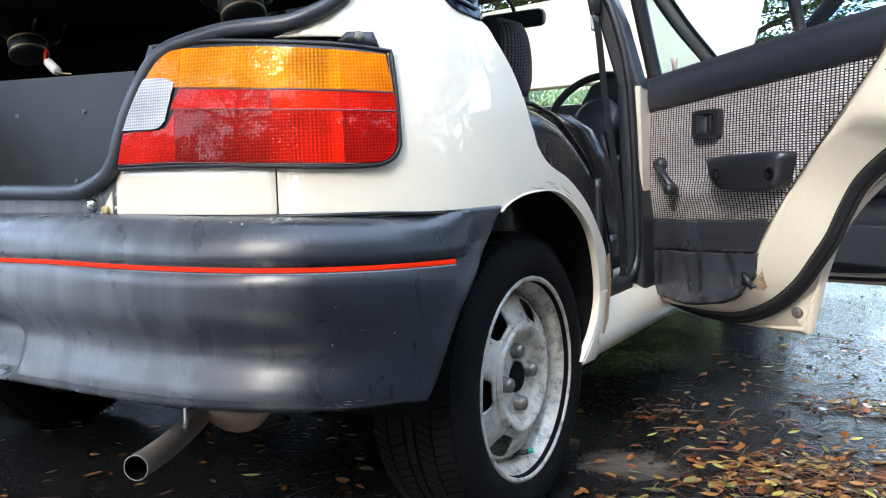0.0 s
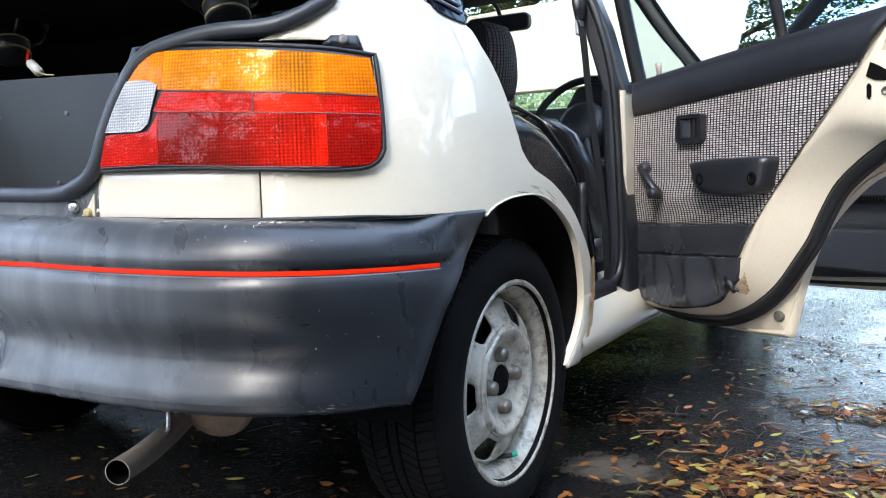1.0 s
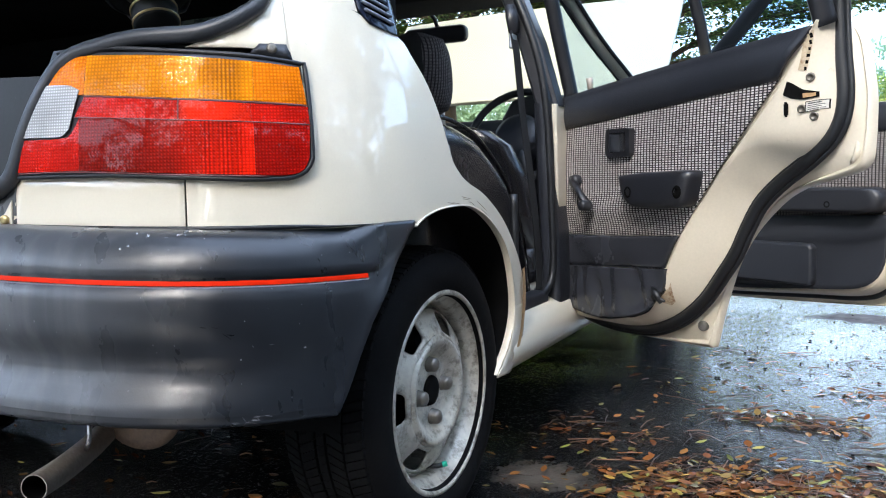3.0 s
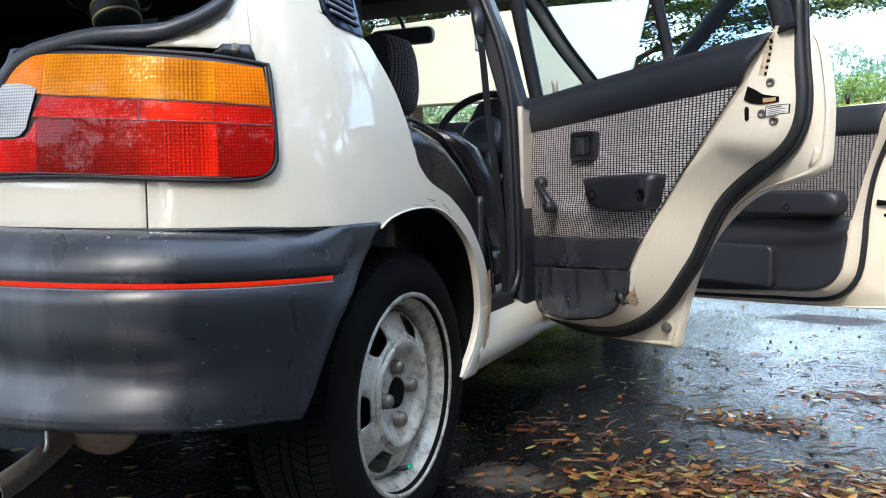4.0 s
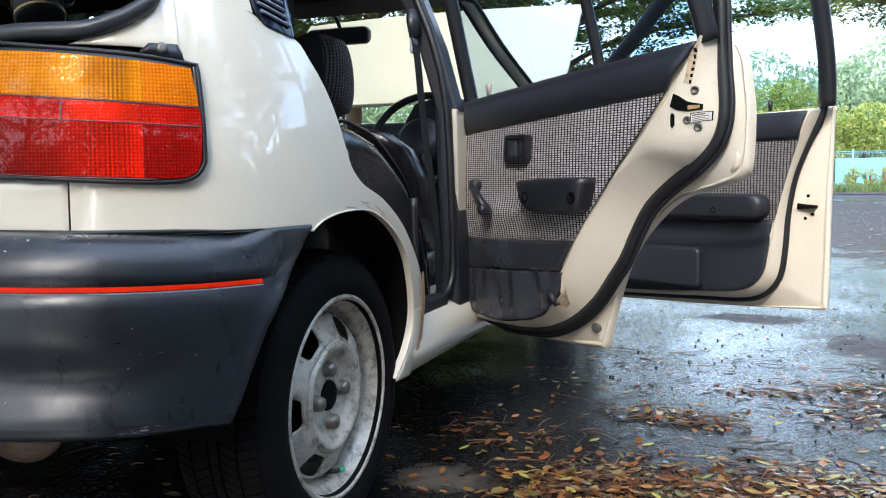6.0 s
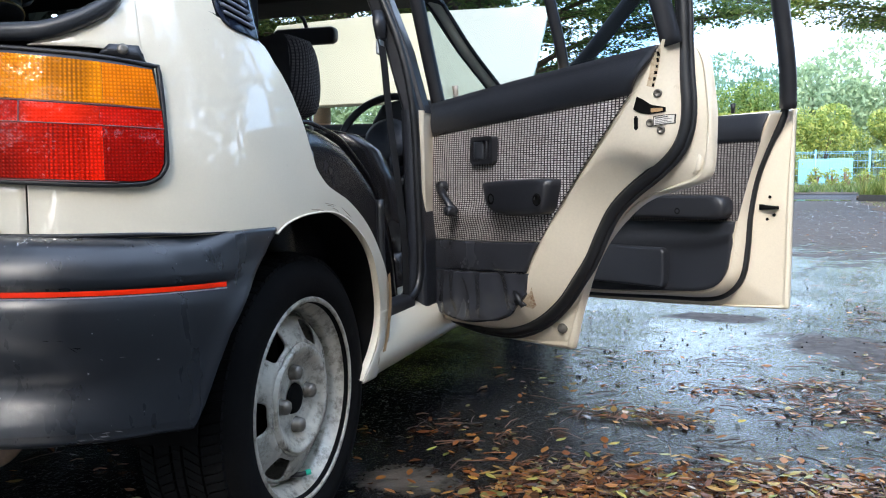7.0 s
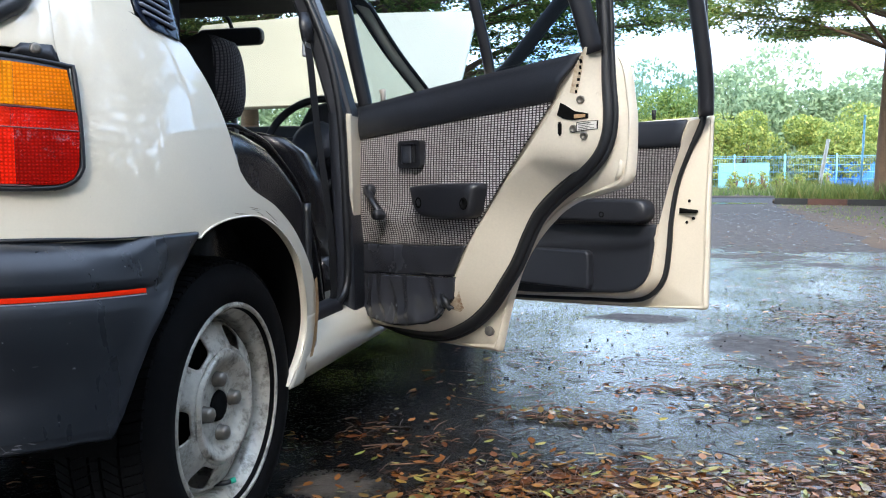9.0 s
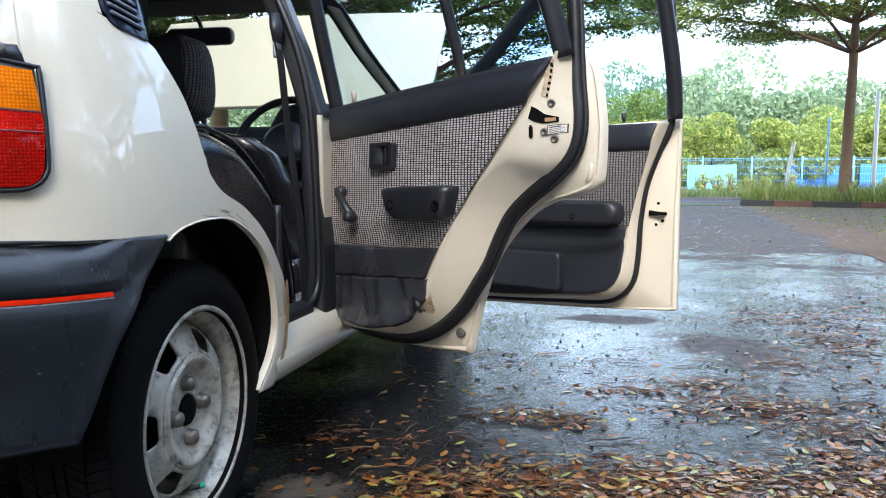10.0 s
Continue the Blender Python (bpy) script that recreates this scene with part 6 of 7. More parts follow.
    t.links.new(dsv.outputs[0], mixc.inputs[7])
    # pale sand washed together beside the wheel
    sand = ranged(math2("ADD", ellipse(0.83, 0.34, 0.20, 0.15), math2("MULTIPLY", math2("SUBTRACT", noise(22, 6, 0.65), 0.5), 1.1)), 0.30, 0.75, 0.0, 0.6)
    mixs = t.nodes.new("ShaderNodeMix")
    mixs.data_type = "RGBA"
    t.links.new(sand, mixs.inputs[0])
    t.links.new(mixc.outputs[2], mixs.inputs[6])
    mixs.inputs[7].default_value = (0.15, 0.125, 0.10, 1)
    t.links.new(mixs.outputs[2], p.inputs["Base Color"])
    t.links.new(math2("MAXIMUM", ranged(dry, 0.0, 1.0, 0.60, 0.85), math2("MULTIPLY", sand, 0.8)), p.inputs["Roughness"])
    p.inputs["IOR"].default_value = 1.45
    p.inputs["Specular IOR Level"].default_value = 0.12
    # stones, pits between them, and a coarser unevenness
    height = math2("ADD", math2("ADD", math2("MULTIPLY", stone.outputs["Distance"], 0.8), math2("MULTIPLY", noise(230, 3), 0.9)), math2("MULTIPLY", noise(45, 4), 1.0))
    b = t.nodes.new("ShaderNodeBump")
    b.inputs["Strength"].default_value, b.inputs["Distance"].default_value = 0.5, 0.004
    t.links.new(height, b.inputs["Height"])
    t.links.new(b.outputs[0], p.inputs["Normal"])
    # a film of rain water over the stone: stones break through it, it is gone where the yard is dry
    film = t.nodes.new("ShaderNodeBump")
    film.inputs["Distance"].default_value = 0.003
    t.links.new(ranged(noise(1.7, 5, 0.6), 0.40, 0.62, 0.12, 0.36), film.inputs["Strength"])
    t.links.new(height, film.inputs["Height"])
    t.links.new(film.outputs[0], p.inputs["Coat Normal"])
    proud = ranged(math2("ADD", noise(105, 4), math2("MULTIPLY", stone.outputs["Distance"], 0.5)), 0.60, 0.95, 1.0, 0.5)
    t.links.new(math2("MULTIPLY", math2("MULTIPLY", math2("SUBTRACT", 1.0, dry), math2("SUBTRACT", 1.0, sand)), proud), p.inputs["Coat Weight"])
    p.inputs["Coat Roughness"].default_value = 0.11
    p.inputs["Coat IOR"].default_value = 1.95
    return m


ASPHALT = ground_material()
n = 60
xs = np.concatenate([np.linspace(-900, -12, 12), np.linspace(-8, 12, 41), np.linspace(20, 900, 12)])
ys = np.concatenate([np.linspace(-900, -10, 12), np.linspace(-6, 14, 41), np.linspace(24, 900, 12)])
v, f = loft([[Vector((x, y, 0.0)) for x in xs] for y in ys])
ground = tagged(link("ground", v, f, ASPHALT, smooth=False), "wet dark asphalt yard with puddled sheen", "ground", kind="structure")


def islands(name, stops, rough=0.5, back=0.0, spec=0.5):
    """One colour for each loose piece, picked from a range."""
    m = bpy.data.materials.new(name)
    m.use_nodes = True
    t, p = nodes_of(m)
    g = t.nodes.new("ShaderNodeNewGeometry")
    r = t.nodes.new("ShaderNodeValToRGB")
    r.color_ramp.interpolation = "LINEAR"
    while len(r.color_ramp.elements) < len(stops):
        r.color_ramp.elements.new(0.5)
    for e, (q, c) in zip(r.color_ramp.elements, stops):
        e.position, e.color = q, (*c, 1)
    t.links.new(g.outputs["Random Per Island"], r.inputs[0])
    t.links.new(r.outputs[0], p.inputs["Base Color"])
    p.inputs["Roughness"].default_value = rough
    p.inputs["Specular IOR Level"].default_value = spec
    if back:
        o = [q for q in t.nodes if q.type == "OUTPUT_MATERIAL"][0]
        tl = t.nodes.new("ShaderNodeBsdfTranslucent")
        mx = t.nodes.new("ShaderNodeMixShader")
        mx.inputs[0].default_value = back
        t.links.new(r.outputs[0], tl.inputs[0])
        t.links.new(p.outputs[0], mx.inputs[1])
        t.links.new(tl.outputs[0], mx.inputs[2])
        t.links.new(mx.outputs[0], o.inputs[0])
    return m


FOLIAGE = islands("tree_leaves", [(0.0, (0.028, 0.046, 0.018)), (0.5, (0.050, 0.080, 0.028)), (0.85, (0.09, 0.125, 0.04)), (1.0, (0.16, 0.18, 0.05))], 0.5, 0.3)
HEDGE = islands("bush_leaves", [(0.0, (0.12, 0.19, 0.05)), (0.4, (0.24, 0.32, 0.08)), (0.8, (0.40, 0.45, 0.12)), (1.0, (0.52, 0.50, 0.14))], 0.6, 0.5)
# distant haze is put into these paler, bluer leaf colours
HAZED_LEAF = islands("hazed_far_leaves", [(0.0, (0.20, 0.29, 0.17)), (0.5, (0.27, 0.37, 0.22)), (1.0, (0.37, 0.46, 0.27))], 0.7, 0.5)
# brighter copy of the tree leaves, sunlight put into the colour
SUNLIT_LEAF = islands("sunlit_tree_leaves", [(0.0, (0.08, 0.14, 0.035)), (0.5, (0.17, 0.25, 0.06)), (0.85, (0.32, 0.38, 0.09)), (1.0, (0.44, 0.46, 0.12))], 0.5, 0.5)
# near-black copy with shade put into the leaf colour
SHADE_LEAF = islands("shaded_hedge_leaves", [(0.0, (0.006, 0.009, 0.005)), (0.6, (0.010, 0.015, 0.008)), (1.0, (0.022, 0.030, 0.014))], 0.5, 0.15)
GRASS = islands("grass_blades", [(0.0, (0.09, 0.15, 0.035)), (0.5, (0.17, 0.24, 0.055)), (0.9, (0.29, 0.32, 0.09)), (1.0, (0.38, 0.34, 0.15))], 0.6, 0.25)
BARK = material("bark", (0.17, 0.11, 0.068), 0.9, var=0.3, scale=6, grain=40, bump=0.8)
rng = random.Random(7)


def leaf_cloud(points, size, flat=0.6):
    """Small leaf blades, four-cornered and bent, at the given places."""
    n = len(points)
    r = np.random.RandomState(len(points))
    p = np.array(points)
    a = r.uniform(0, 2 * math.pi, n)
    tilt = r.normal(0, flat, n)
    roll = r.normal(0, flat, n)
    s = size * r.uniform(0.6, 1.3, n)
    d = np.stack([np.cos(a) * np.cos(tilt), np.sin(a) * np.cos(tilt), np.sin(tilt)], 1)
    w = np.stack([-np.sin(a), np.cos(a), np.zeros(n)], 1)
    up = np.cross(d, w)
    w = w * np.cos(roll)[:, None] + up * np.sin(roll)[:, None]
    up = np.cross(d, w)
    s = s[:, None]
    v = np.stack([p - d * s * 0.5, p + w * s * 0.24 + up * s * 0.05, p + d * s * 0.5, p - w * s * 0.24 + up * s * 0.05], 1).reshape(-1, 3)
    k = np.arange(n)[:, None] * 4
    f = np.concatenate([k + [0, 1, 2], k + [0, 2, 3]]).astype(int)
    return v, f


def cloud_object(name, points, size, mat, parent=None, flat=0.6, label="", kind=""):
    v, f = leaf_cloud(points, size, flat)
    me = bpy.data.meshes.new(name)
    me.from_pydata(v.tolist(), [], f.tolist())
    me.materials.append(mat)
    ob = new(name, me)
    if parent:
        ob.parent = parent
    if label or kind:
        tagged(ob, label=label, kind=kind)
    return ob


def layered_tree(x, y, seed, height, spread, first, girth, leaves, label, leaf=0.16, green=None):
    """A tree with tiers of level branches and fine leaves."""
    r = random.Random(seed)
    tree = thing("tree", label, "tree")
    tree.location = (x, y, 0)
    spine = curve([(0, 0, -0.1), (0.05, 0.02, first * 0.5), (0.10, 0.0, first), (0.14, 0.05, height * 0.75), (0.15, 0.0, height)], 24)
    rad = [girth * (1.12 if q[2] < 0.15 else 1) * (1 - 0.8 * (max(q[2], 0) / height)) + 0.02 for q in spine]
    trunk = [tube(spine, rad, 12)]
    pts = []
    tiers = 6
    for t_ in range(tiers):
        z = first + (height - first) * t_ / tiers
        reach = spread * (1 - 0.55 * (t_ / tiers) ** 1.5)
        for b in range(6):
            a = 2 * math.pi * (b + r.uniform(-0.3, 0.3)) / 6 + t_ * 0.6
            end = Vector((math.cos(a) * reach * r.uniform(0.8, 1.1), math.sin(a) * reach * r.uniform(0.8, 1.1), z + reach * 0.16 + r.uniform(-0.2, 0.3)))
            base = Vector((0.1, 0.02, z - 0.25))
            mid = base.lerp(end, 0.4) + Vector((0, 0, 0.35 + r.uniform(-0.1, 0.2)))
            br = curve([base, mid, end], 12)
            trunk.append(tube(br, [girth * 0.32 * (1 - 0.85 * k / 11) + 0.008 for k in range(12)], 6))
            for k in range(3, 12):
                for side in (-1, 1):
                    o = Vector(br[k])
                    ln = reach * 0.30 * (1.2 - 0.6 * k / 11) * r.uniform(0.7, 1.2)
                    a2 = a + side * r.uniform(0.5, 1.2)
                    tip = o + Vector((math.cos(a2) * ln, math.sin(a2) * ln, r.uniform(-0.12, 0.15)))
                    trunk.append(tube([o, (o + tip) / 2 + Vector((0, 0, 0.04)), tip], [0.014, 0.009, 0.004], 4))
                    for i in range(leaves):
                        u = r.random() ** 0.7
                        q = o.lerp(tip, u)
                        pts.append((q.x + r.gauss(0, 0.13), q.y + r.gauss(0, 0.13), q.z + r.gauss(0.03, 0.07)))
    v, f = join(*trunk)
    link("trunk", v, f, BARK, tree, "brown trunk with level limbs")
    cloud_object("crown", pts, leaf, green or FOLIAGE, tree, 0.35, "green layered crown")
    return tree


def bush(x, y, seed, w, h, n, leaf, label, mat=HEDGE, z0=0.0):
    """Dense shrub or low tree: stems and lobed leaf masses with an uneven outline."""
    r = random.Random(seed)
    b = thing("shrub", label, "shrub", "shrubs behind the fence")
    b.location = (x, y, 0)
    stems, pts = [], []
    lobes = []
    for i in range(14):
        a, d = r.uniform(0, 2 * math.pi), w * 0.5 * math.sqrt(r.random())
        z = z0 + h * (r.uniform(0.10, 0.30) if i < 4 else r.uniform(0.25, 0.85)) * (1 - 0.35 * (d / (w * 0.5)) ** 2)
        lobes.append((math.cos(a) * d, math.sin(a) * d, z, r.uniform(0.18, 0.32) * min(w, h)))
        stems.append(tube([(r.uniform(-0.1, 0.1), r.uniform(-0.1, 0.1), 0), (math.cos(a) * d * 0.5, math.sin(a) * d * 0.5, z * 0.55), (math.cos(a) * d, math.sin(a) * d, z)], [0.05, 0.035, 0.012], 5))
    for i in range(n):
        lx, ly, lz, lr = lobes[r.randrange(len(lobes))]
        q = Vector((r.gauss(0, 1), r.gauss(0, 1), r.gauss(0, 1))).normalized() * lr * (0.55 + 0.5 * r.random() ** 0.5)
        pts.append((lx + q.x, ly + q.y, max(lz + q.z * 0.85, 0.05)))
    v, f = join(*stems)
    link("stem", v, f, BARK, b)
    cloud_object("foliage", pts, leaf, mat, b, 0.8)
    return b


layered_tree(6.75, 19.2, 3, 7.8, 5.8, 3.75, 0.12, 250, "slender shade tree with level tiers of small leaves", 0.115, SUNLIT_LEAF)
layered_tree(-2.9, 14.5, 5, 7.6, 5.2, 2.5, 0.20, 190, "shade tree with dense green tiers beyond the car", 0.12, SUNLIT_LEAF)
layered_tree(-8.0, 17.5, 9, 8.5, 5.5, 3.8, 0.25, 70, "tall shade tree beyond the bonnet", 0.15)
# trees standing behind and beside the viewer
layered_tree(-4.2, -4.2, 31, 9.0, 5.0, 5.0, 0.26, 60, "tall shade tree spreading over the yard", 0.28)
layered_tree(-0.4, -10.5, 37, 10.0, 4.8, 3.6, 0.2, 11, "sparse tree behind the yard with sky showing through", 0.24)
layered_tree(8.5, -8.0, 11, 9.5, 5.8, 3.4, 0.26, 40, "shade tree at the edge of the yard", 0.24)
layered_tree(-3.6, 5.8, 17, 9.5, 6.0, 4.3, 0.26, 60, "tall shade tree spreading over the bonnet", 0.28)
layered_tree(11.2, -2.5, 23, 9.0, 5.0, 2.4, 0.26, 22, "shade tree along the open side of the yard", 0.26)
layered_tree(13.5, 6.0, 29, 9.0, 5.0, 2.4, 0.26, 22, "shade tree along the open side of the yard", 0.26)
layered_tree(-9.5, 3.0, 15, 8.5, 5.5, 3.2, 0.25, 16, "shade tree beside the yard", 0.24)
layered_tree(8.6, 5.6, 43, 9.5, 4.6, 4.6, 0.24, 26, "shade tree over the open side of the yard", 0.26)
for i in range(15):
    bush(-14 + 3.0 * i + rng.uniform(-0.9, 0.9), 43 + rng.uniform(-2.5, 3.5), 40 + i, rng.uniform(3.4, 5.6), rng.uniform(3.6, 6.6), 14000, 0.20, "broad yellow-green shrub behind the fence")
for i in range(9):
    bush(-22 + 6.4 * i + rng.uniform(-1, 1), 56 + rng.uniform(-2, 2), 80 + i, 10.5, rng.uniform(7.2, 9.4), 13000, 0.42, "tall hazy green tree mass in the distance", HAZED_LEAF)
# mostly unseen hedges added to darken reflections; the yard stays open behind on one side
for i in range(7):
    bush(-26 + 5.0 * i, -30 + rng.uniform(-1, 1), 110 + i, 7.5, rng.uniform(8.0, 10.5), 4200, 0.6, "unseen low dark hedge added far behind the yard", FOLIAGE)
for i in range(5):
    bush(4.6 + 3.4 * i, -13 + rng.uniform(-1, 1), 120 + i, 5.4, rng.uniform(6.5, 8.5), 3600, 0.5, "unseen dark hedge added behind the yard", FOLIAGE)
for i in range(11):
    bush(12.5 + rng.uniform(-0.5, 0.5) + 0.25 * max(i - 5, 0), -10 + 3.0 * i, 130 + i, 4.6, rng.uniform(3.0, 4.4), 2600, 0.4, "unseen dark hedge added along the open side of the yard", FOLIAGE)
# added hedge, its leaves near black to keep reflections under the car dark
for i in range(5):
    bush((-6.5 if i < 3 else -7.6) + rng.uniform(-0.4, 0.4), -1.5 + 3.2 * i, 140 + i, 4.4, rng.uniform(3.4, 4.6), 3200, 0.4, "hedge added along the far side of the yard, shade put into its leaves", SHADE_LEAF)

# ---- fence, wall panels, kerb, grass ----
BLUE_METAL = material("pale_blue_fence_paint", (0.16, 0.42, 0.62), 0.5, var=0.1)
BLUE_SHEET = material("blue_sheet", (0.02, 0.16, 0.55), 0.5, var=0.15)
AQUA = material("aqua_wall", (0.13, 0.34, 0.42), 0.7, var=0.1)
WHITE_WALL = material("white_wall", (0.75, 0.75, 0.72), 0.8, var=0.06)
fence = thing("mesh_fence", "pale blue welded mesh fence on posts", "fence")
FY = 36.5
for i in range(13):
    x = -11 + 2.05 * i
    link("post", *tube([(x, FY, 0.0), (x, FY, 1.62)], 0.035, 6), BLUE_METAL, fence)
wires = []
for z in (0.25, 0.55, 0.85, 1.15, 1.45, 1.52):
    wires.append(tube([(-11, FY, z), (13.6, FY, z)], 0.008, 4))
for i in range(246):
    x = -11 + 0.1 * i
    wires.append(tube([(x, FY, 0.18), (x, FY, 1.55)], 0.004, 3))
link("wire_mesh", *join(*wires), BLUE_METAL, fence, "fine blue wire mesh", kind="stuff")
for x0, x1, z1, mt, lb in ((5.0, 6.3, 1.28, AQUA, "aqua painted low wall"), (6.3, 7.25, 1.30, AQUA, "aqua painted wall end"), (9.6, 11.7, 1.35, BLUE_SHEET, "bright blue sheet wall"), (12.6, 14.6, 1.30, BLUE_SHEET, "bright blue sheet wall")):
    w_ = tagged(link("yard_wall", *block(x0, x1, 39.4, 39.6, 0, z1), mt, smooth=False, bevel=0.02), lb + " behind the fence", "wall")
# leaning post and tall pole by the kerb
tagged(link("leaning_post", *tube([(5.85, 21.3, 0.0), (5.93, 21.3, 0.75), (6.06, 21.3, 1.60)], [0.03, 0.045, 0.045], 8), WHITE_WALL), "leaning grey-white pipe post in the grass", "post")
tagged(link("pole", *tube([(8.75, 24.0, 0), (8.78, 24.0, 3.1)], 0.06, 8), WHITE_WALL), "pale upright pole beyond the tree", "pole")
for x, y, h in ((7.6, 24.5, 2.4), (10.4, 25.0, 2.2)):
    tagged(link("stake", *tube([(x, y, 0), (x + 0.05, y, h)], 0.03, 6), BLUE_METAL), "thin blue stake in the grass", "stake")
KERB_RED = material("faded_red_kerb", (0.11, 0.055, 0.04), 0.9, var=0.3, scale=8, grain=60, bump=0.5)
KERB_BLACK = material("dark_kerb", (0.035, 0.035, 0.033), 0.9, var=0.3, scale=8, grain=60, bump=0.5)
kerb = tagged(new("kerb"), "weathered red and black painted kerb", "kerb", kind="structure")
kp = curve([(4.6, 19.9, 0), (5.5, 19.0, 0), (7.0, 18.3, 0), (9.5, 17.6, 0), (13.0, 16.9, 0), (18.0, 16.2, 0)], 16)
for i in range(15):
    a, b = Vector(kp[i]), Vector(kp[i + 1])
    d = (b - a).normalized()
    nn = Vector((-d.y, d.x, 0))
    a, b = a + d * 0.006, b - d * 0.006
    cs = [(a, 0), (b, 0), (b + nn * 0.16, 0), (a + nn * 0.16, 0)]
    vs = [q + Vector((0, 0, -0.05)) for q, _ in cs] + [a + Vector((0, 0, 0.15)) + nn * 0.02, b + Vector((0, 0, 0.15)) + nn * 0.02, b + nn * 0.16 + Vector((0, 0, 0.15)), a + nn * 0.16 + Vector((0, 0, 0.15))]
    link("kerb_stone", vs, [(3, 2, 1, 0), (4, 5, 6, 7), (0, 1, 5, 4), (1, 2, 6, 5), (2, 3, 7, 6), (3, 0, 4, 7)], KERB_BLACK if i % 2 == 0 else KERB_RED, kerb, bevel=0.012)
# raised grass bed behind the kerb and the verge along the fence
SOIL = material("leafy_soil", (0.095, 0.062, 0.038), 0.95, var=0.45, scale=3.0, grain=18, bump=0.8, dirt=(0.060, 0.066, 0.024), dirt_amount=0.45, dirt_scale=2.5)
bed = [Vector((q[0], q[1] + 0.17, 0.12)) for q in kp]
back = [Vector((q[0] + 1.5, 26.0, 0.12)) for q in kp]
v, f = loft([bed, back])
tagged(link("grass_bed", v, f, SOIL, thick=0.1), "raised bed of soil and grass behind the kerb", "grass bed", kind="structure")
v, f = loft([[Vector((x, y, 0.02 + 0.10 * min((y - 26) / 4, 1))) for x in np.linspace(-40, 40, 30)] for y in (26.0, 28.0, 31, 36, 45, 70)])
tagged(link("verge", v, f, SOIL), "grassy verge before the fence", "verge", kind="structure")
# leaf-strewn edge of the yard
ed = curve([(4.6, 19.5, 0), (4.2, 15.0, 0), (3.95, 11.0, 0), (3.72, 7.5, 0), (3.6, 5.6, 0), (4.0, 3.2, 0), (5.2, 0.0, 0)], 30)
v, f = loft([[Vector((q[0] + 0.12 * math.sin(i * 1.7), q[1], 0.004)) for i, q in enumerate(ed)], [Vector((q[0] + 1.2, q[1], 0.012)) for q in ed], [Vector((24, q[1] * 0.85, 0.02)) for q in ed]])
tagged(link("dirt_edge", v, f, SOIL), "brown leafy dirt edge beside the asphalt", "dirt", kind="structure")

# rain water standing across the far end of the yard
WATER = material("rain_water", (0.02, 0.022, 0.025), 0.04, var=0.1, rough_var=0.02, bump=0.02, grain=8)
v, f = prism([(4.5 + 0.25 * math.sin(3.1 * a) - 9 * (1 - math.cos(a)), 20.3 + 1.3 * math.sin(a)) for a in np.linspace(0, 2 * math.pi, 60)[:-1]], lambda p, q, d: Vector((p, q, d)), -0.01, 0.008)
tagged(link("puddle", v, f, WATER, smooth=False), "shallow rain puddle reflecting the white sky", "puddle", kind="structure")


def blades(n, place, lo, hi, name, label):
    r = np.random.RandomState(n)
    vs, fs = [], []
    for i in range(n):
        x, y, z = place(r)
        h = r.uniform(lo, hi)
        a = r.uniform(0, 2 * math.pi)
        w = 0.012 + 0.008 * r.rand()
        lx, ly = r.normal(0, 0.35) * h, r.normal(0, 0.35) * h
        k = len(vs)
        vs += [(x - math.cos(a) * w, y - math.sin(a) * w, z), (x + math.cos(a) * w, y + math.sin(a) * w, z), (x + lx, y + ly, z + h)]
        fs.append((k, k + 1, k + 2))
    me = bpy.data.meshes.new(name)
    me.from_pydata(vs, [], fs)
    me.materials.append(GRASS)
    return tagged(new(name, me), label, "grass", kind="stuff")


def on_bed(r):
    u = r.rand()
    q = kp[min(int(u * 15), 14)] * (1 - (u * 15) % 1) + kp[min(int(u * 15) + 1, 15)] * ((u * 15) % 1)
    d = abs(r.normal(0, 1.6)) + 0.2
    return q[0] + 0.25 * d, q[1] + d, 0.10


blades(14000, on_bed, 0.12, 0.55, "tall_grass", "tall uneven grass behind the kerb")
blades(16000, lambda r: (r.uniform(-14, 24), 26.2 + abs(r.normal(0, 4.5)), 0.06), 0.08, 0.35, "verge_grass", "short green grass along the verge")
blades(3500, lambda r: (4.5 + abs(r.normal(0, 3)), r.uniform(5, 19), 0.0), 0.01, 0.05, "sparse_grass", "sparse low grass on the dirt edge")
for i, x in enumerate((6.4, 7.9, 8.9, 10.9, 12.4, 5.3, 5.9, 7.1)):
    b = bush(x, 35.2, 200 + i, 0.55, 1.0, 700, 0.09, "small clipped cone shrub before the fence")


# ---- fallen leaves and twigs ----
LITTER = islands("fallen_leaves", [(0.0, (0.045, 0.022, 0.012)), (0.3, (0.13, 0.045, 0.018)), (0.52, (0.24, 0.085, 0.024)), (0.72, (0.30, 0.14, 0.04)), (0.86, (0.24, 0.17, 0.06)), (0.95, (0.12, 0.13, 0.04)), (1.0, (0.22, 0.17, 0.12))], 0.16)
TWIG = islands("twigs", [(0.0, (0.020, 0.013, 0.009)), (0.55, (0.08, 0.036, 0.018)), (1.0, (0.20, 0.085, 0.035))], 0.4)


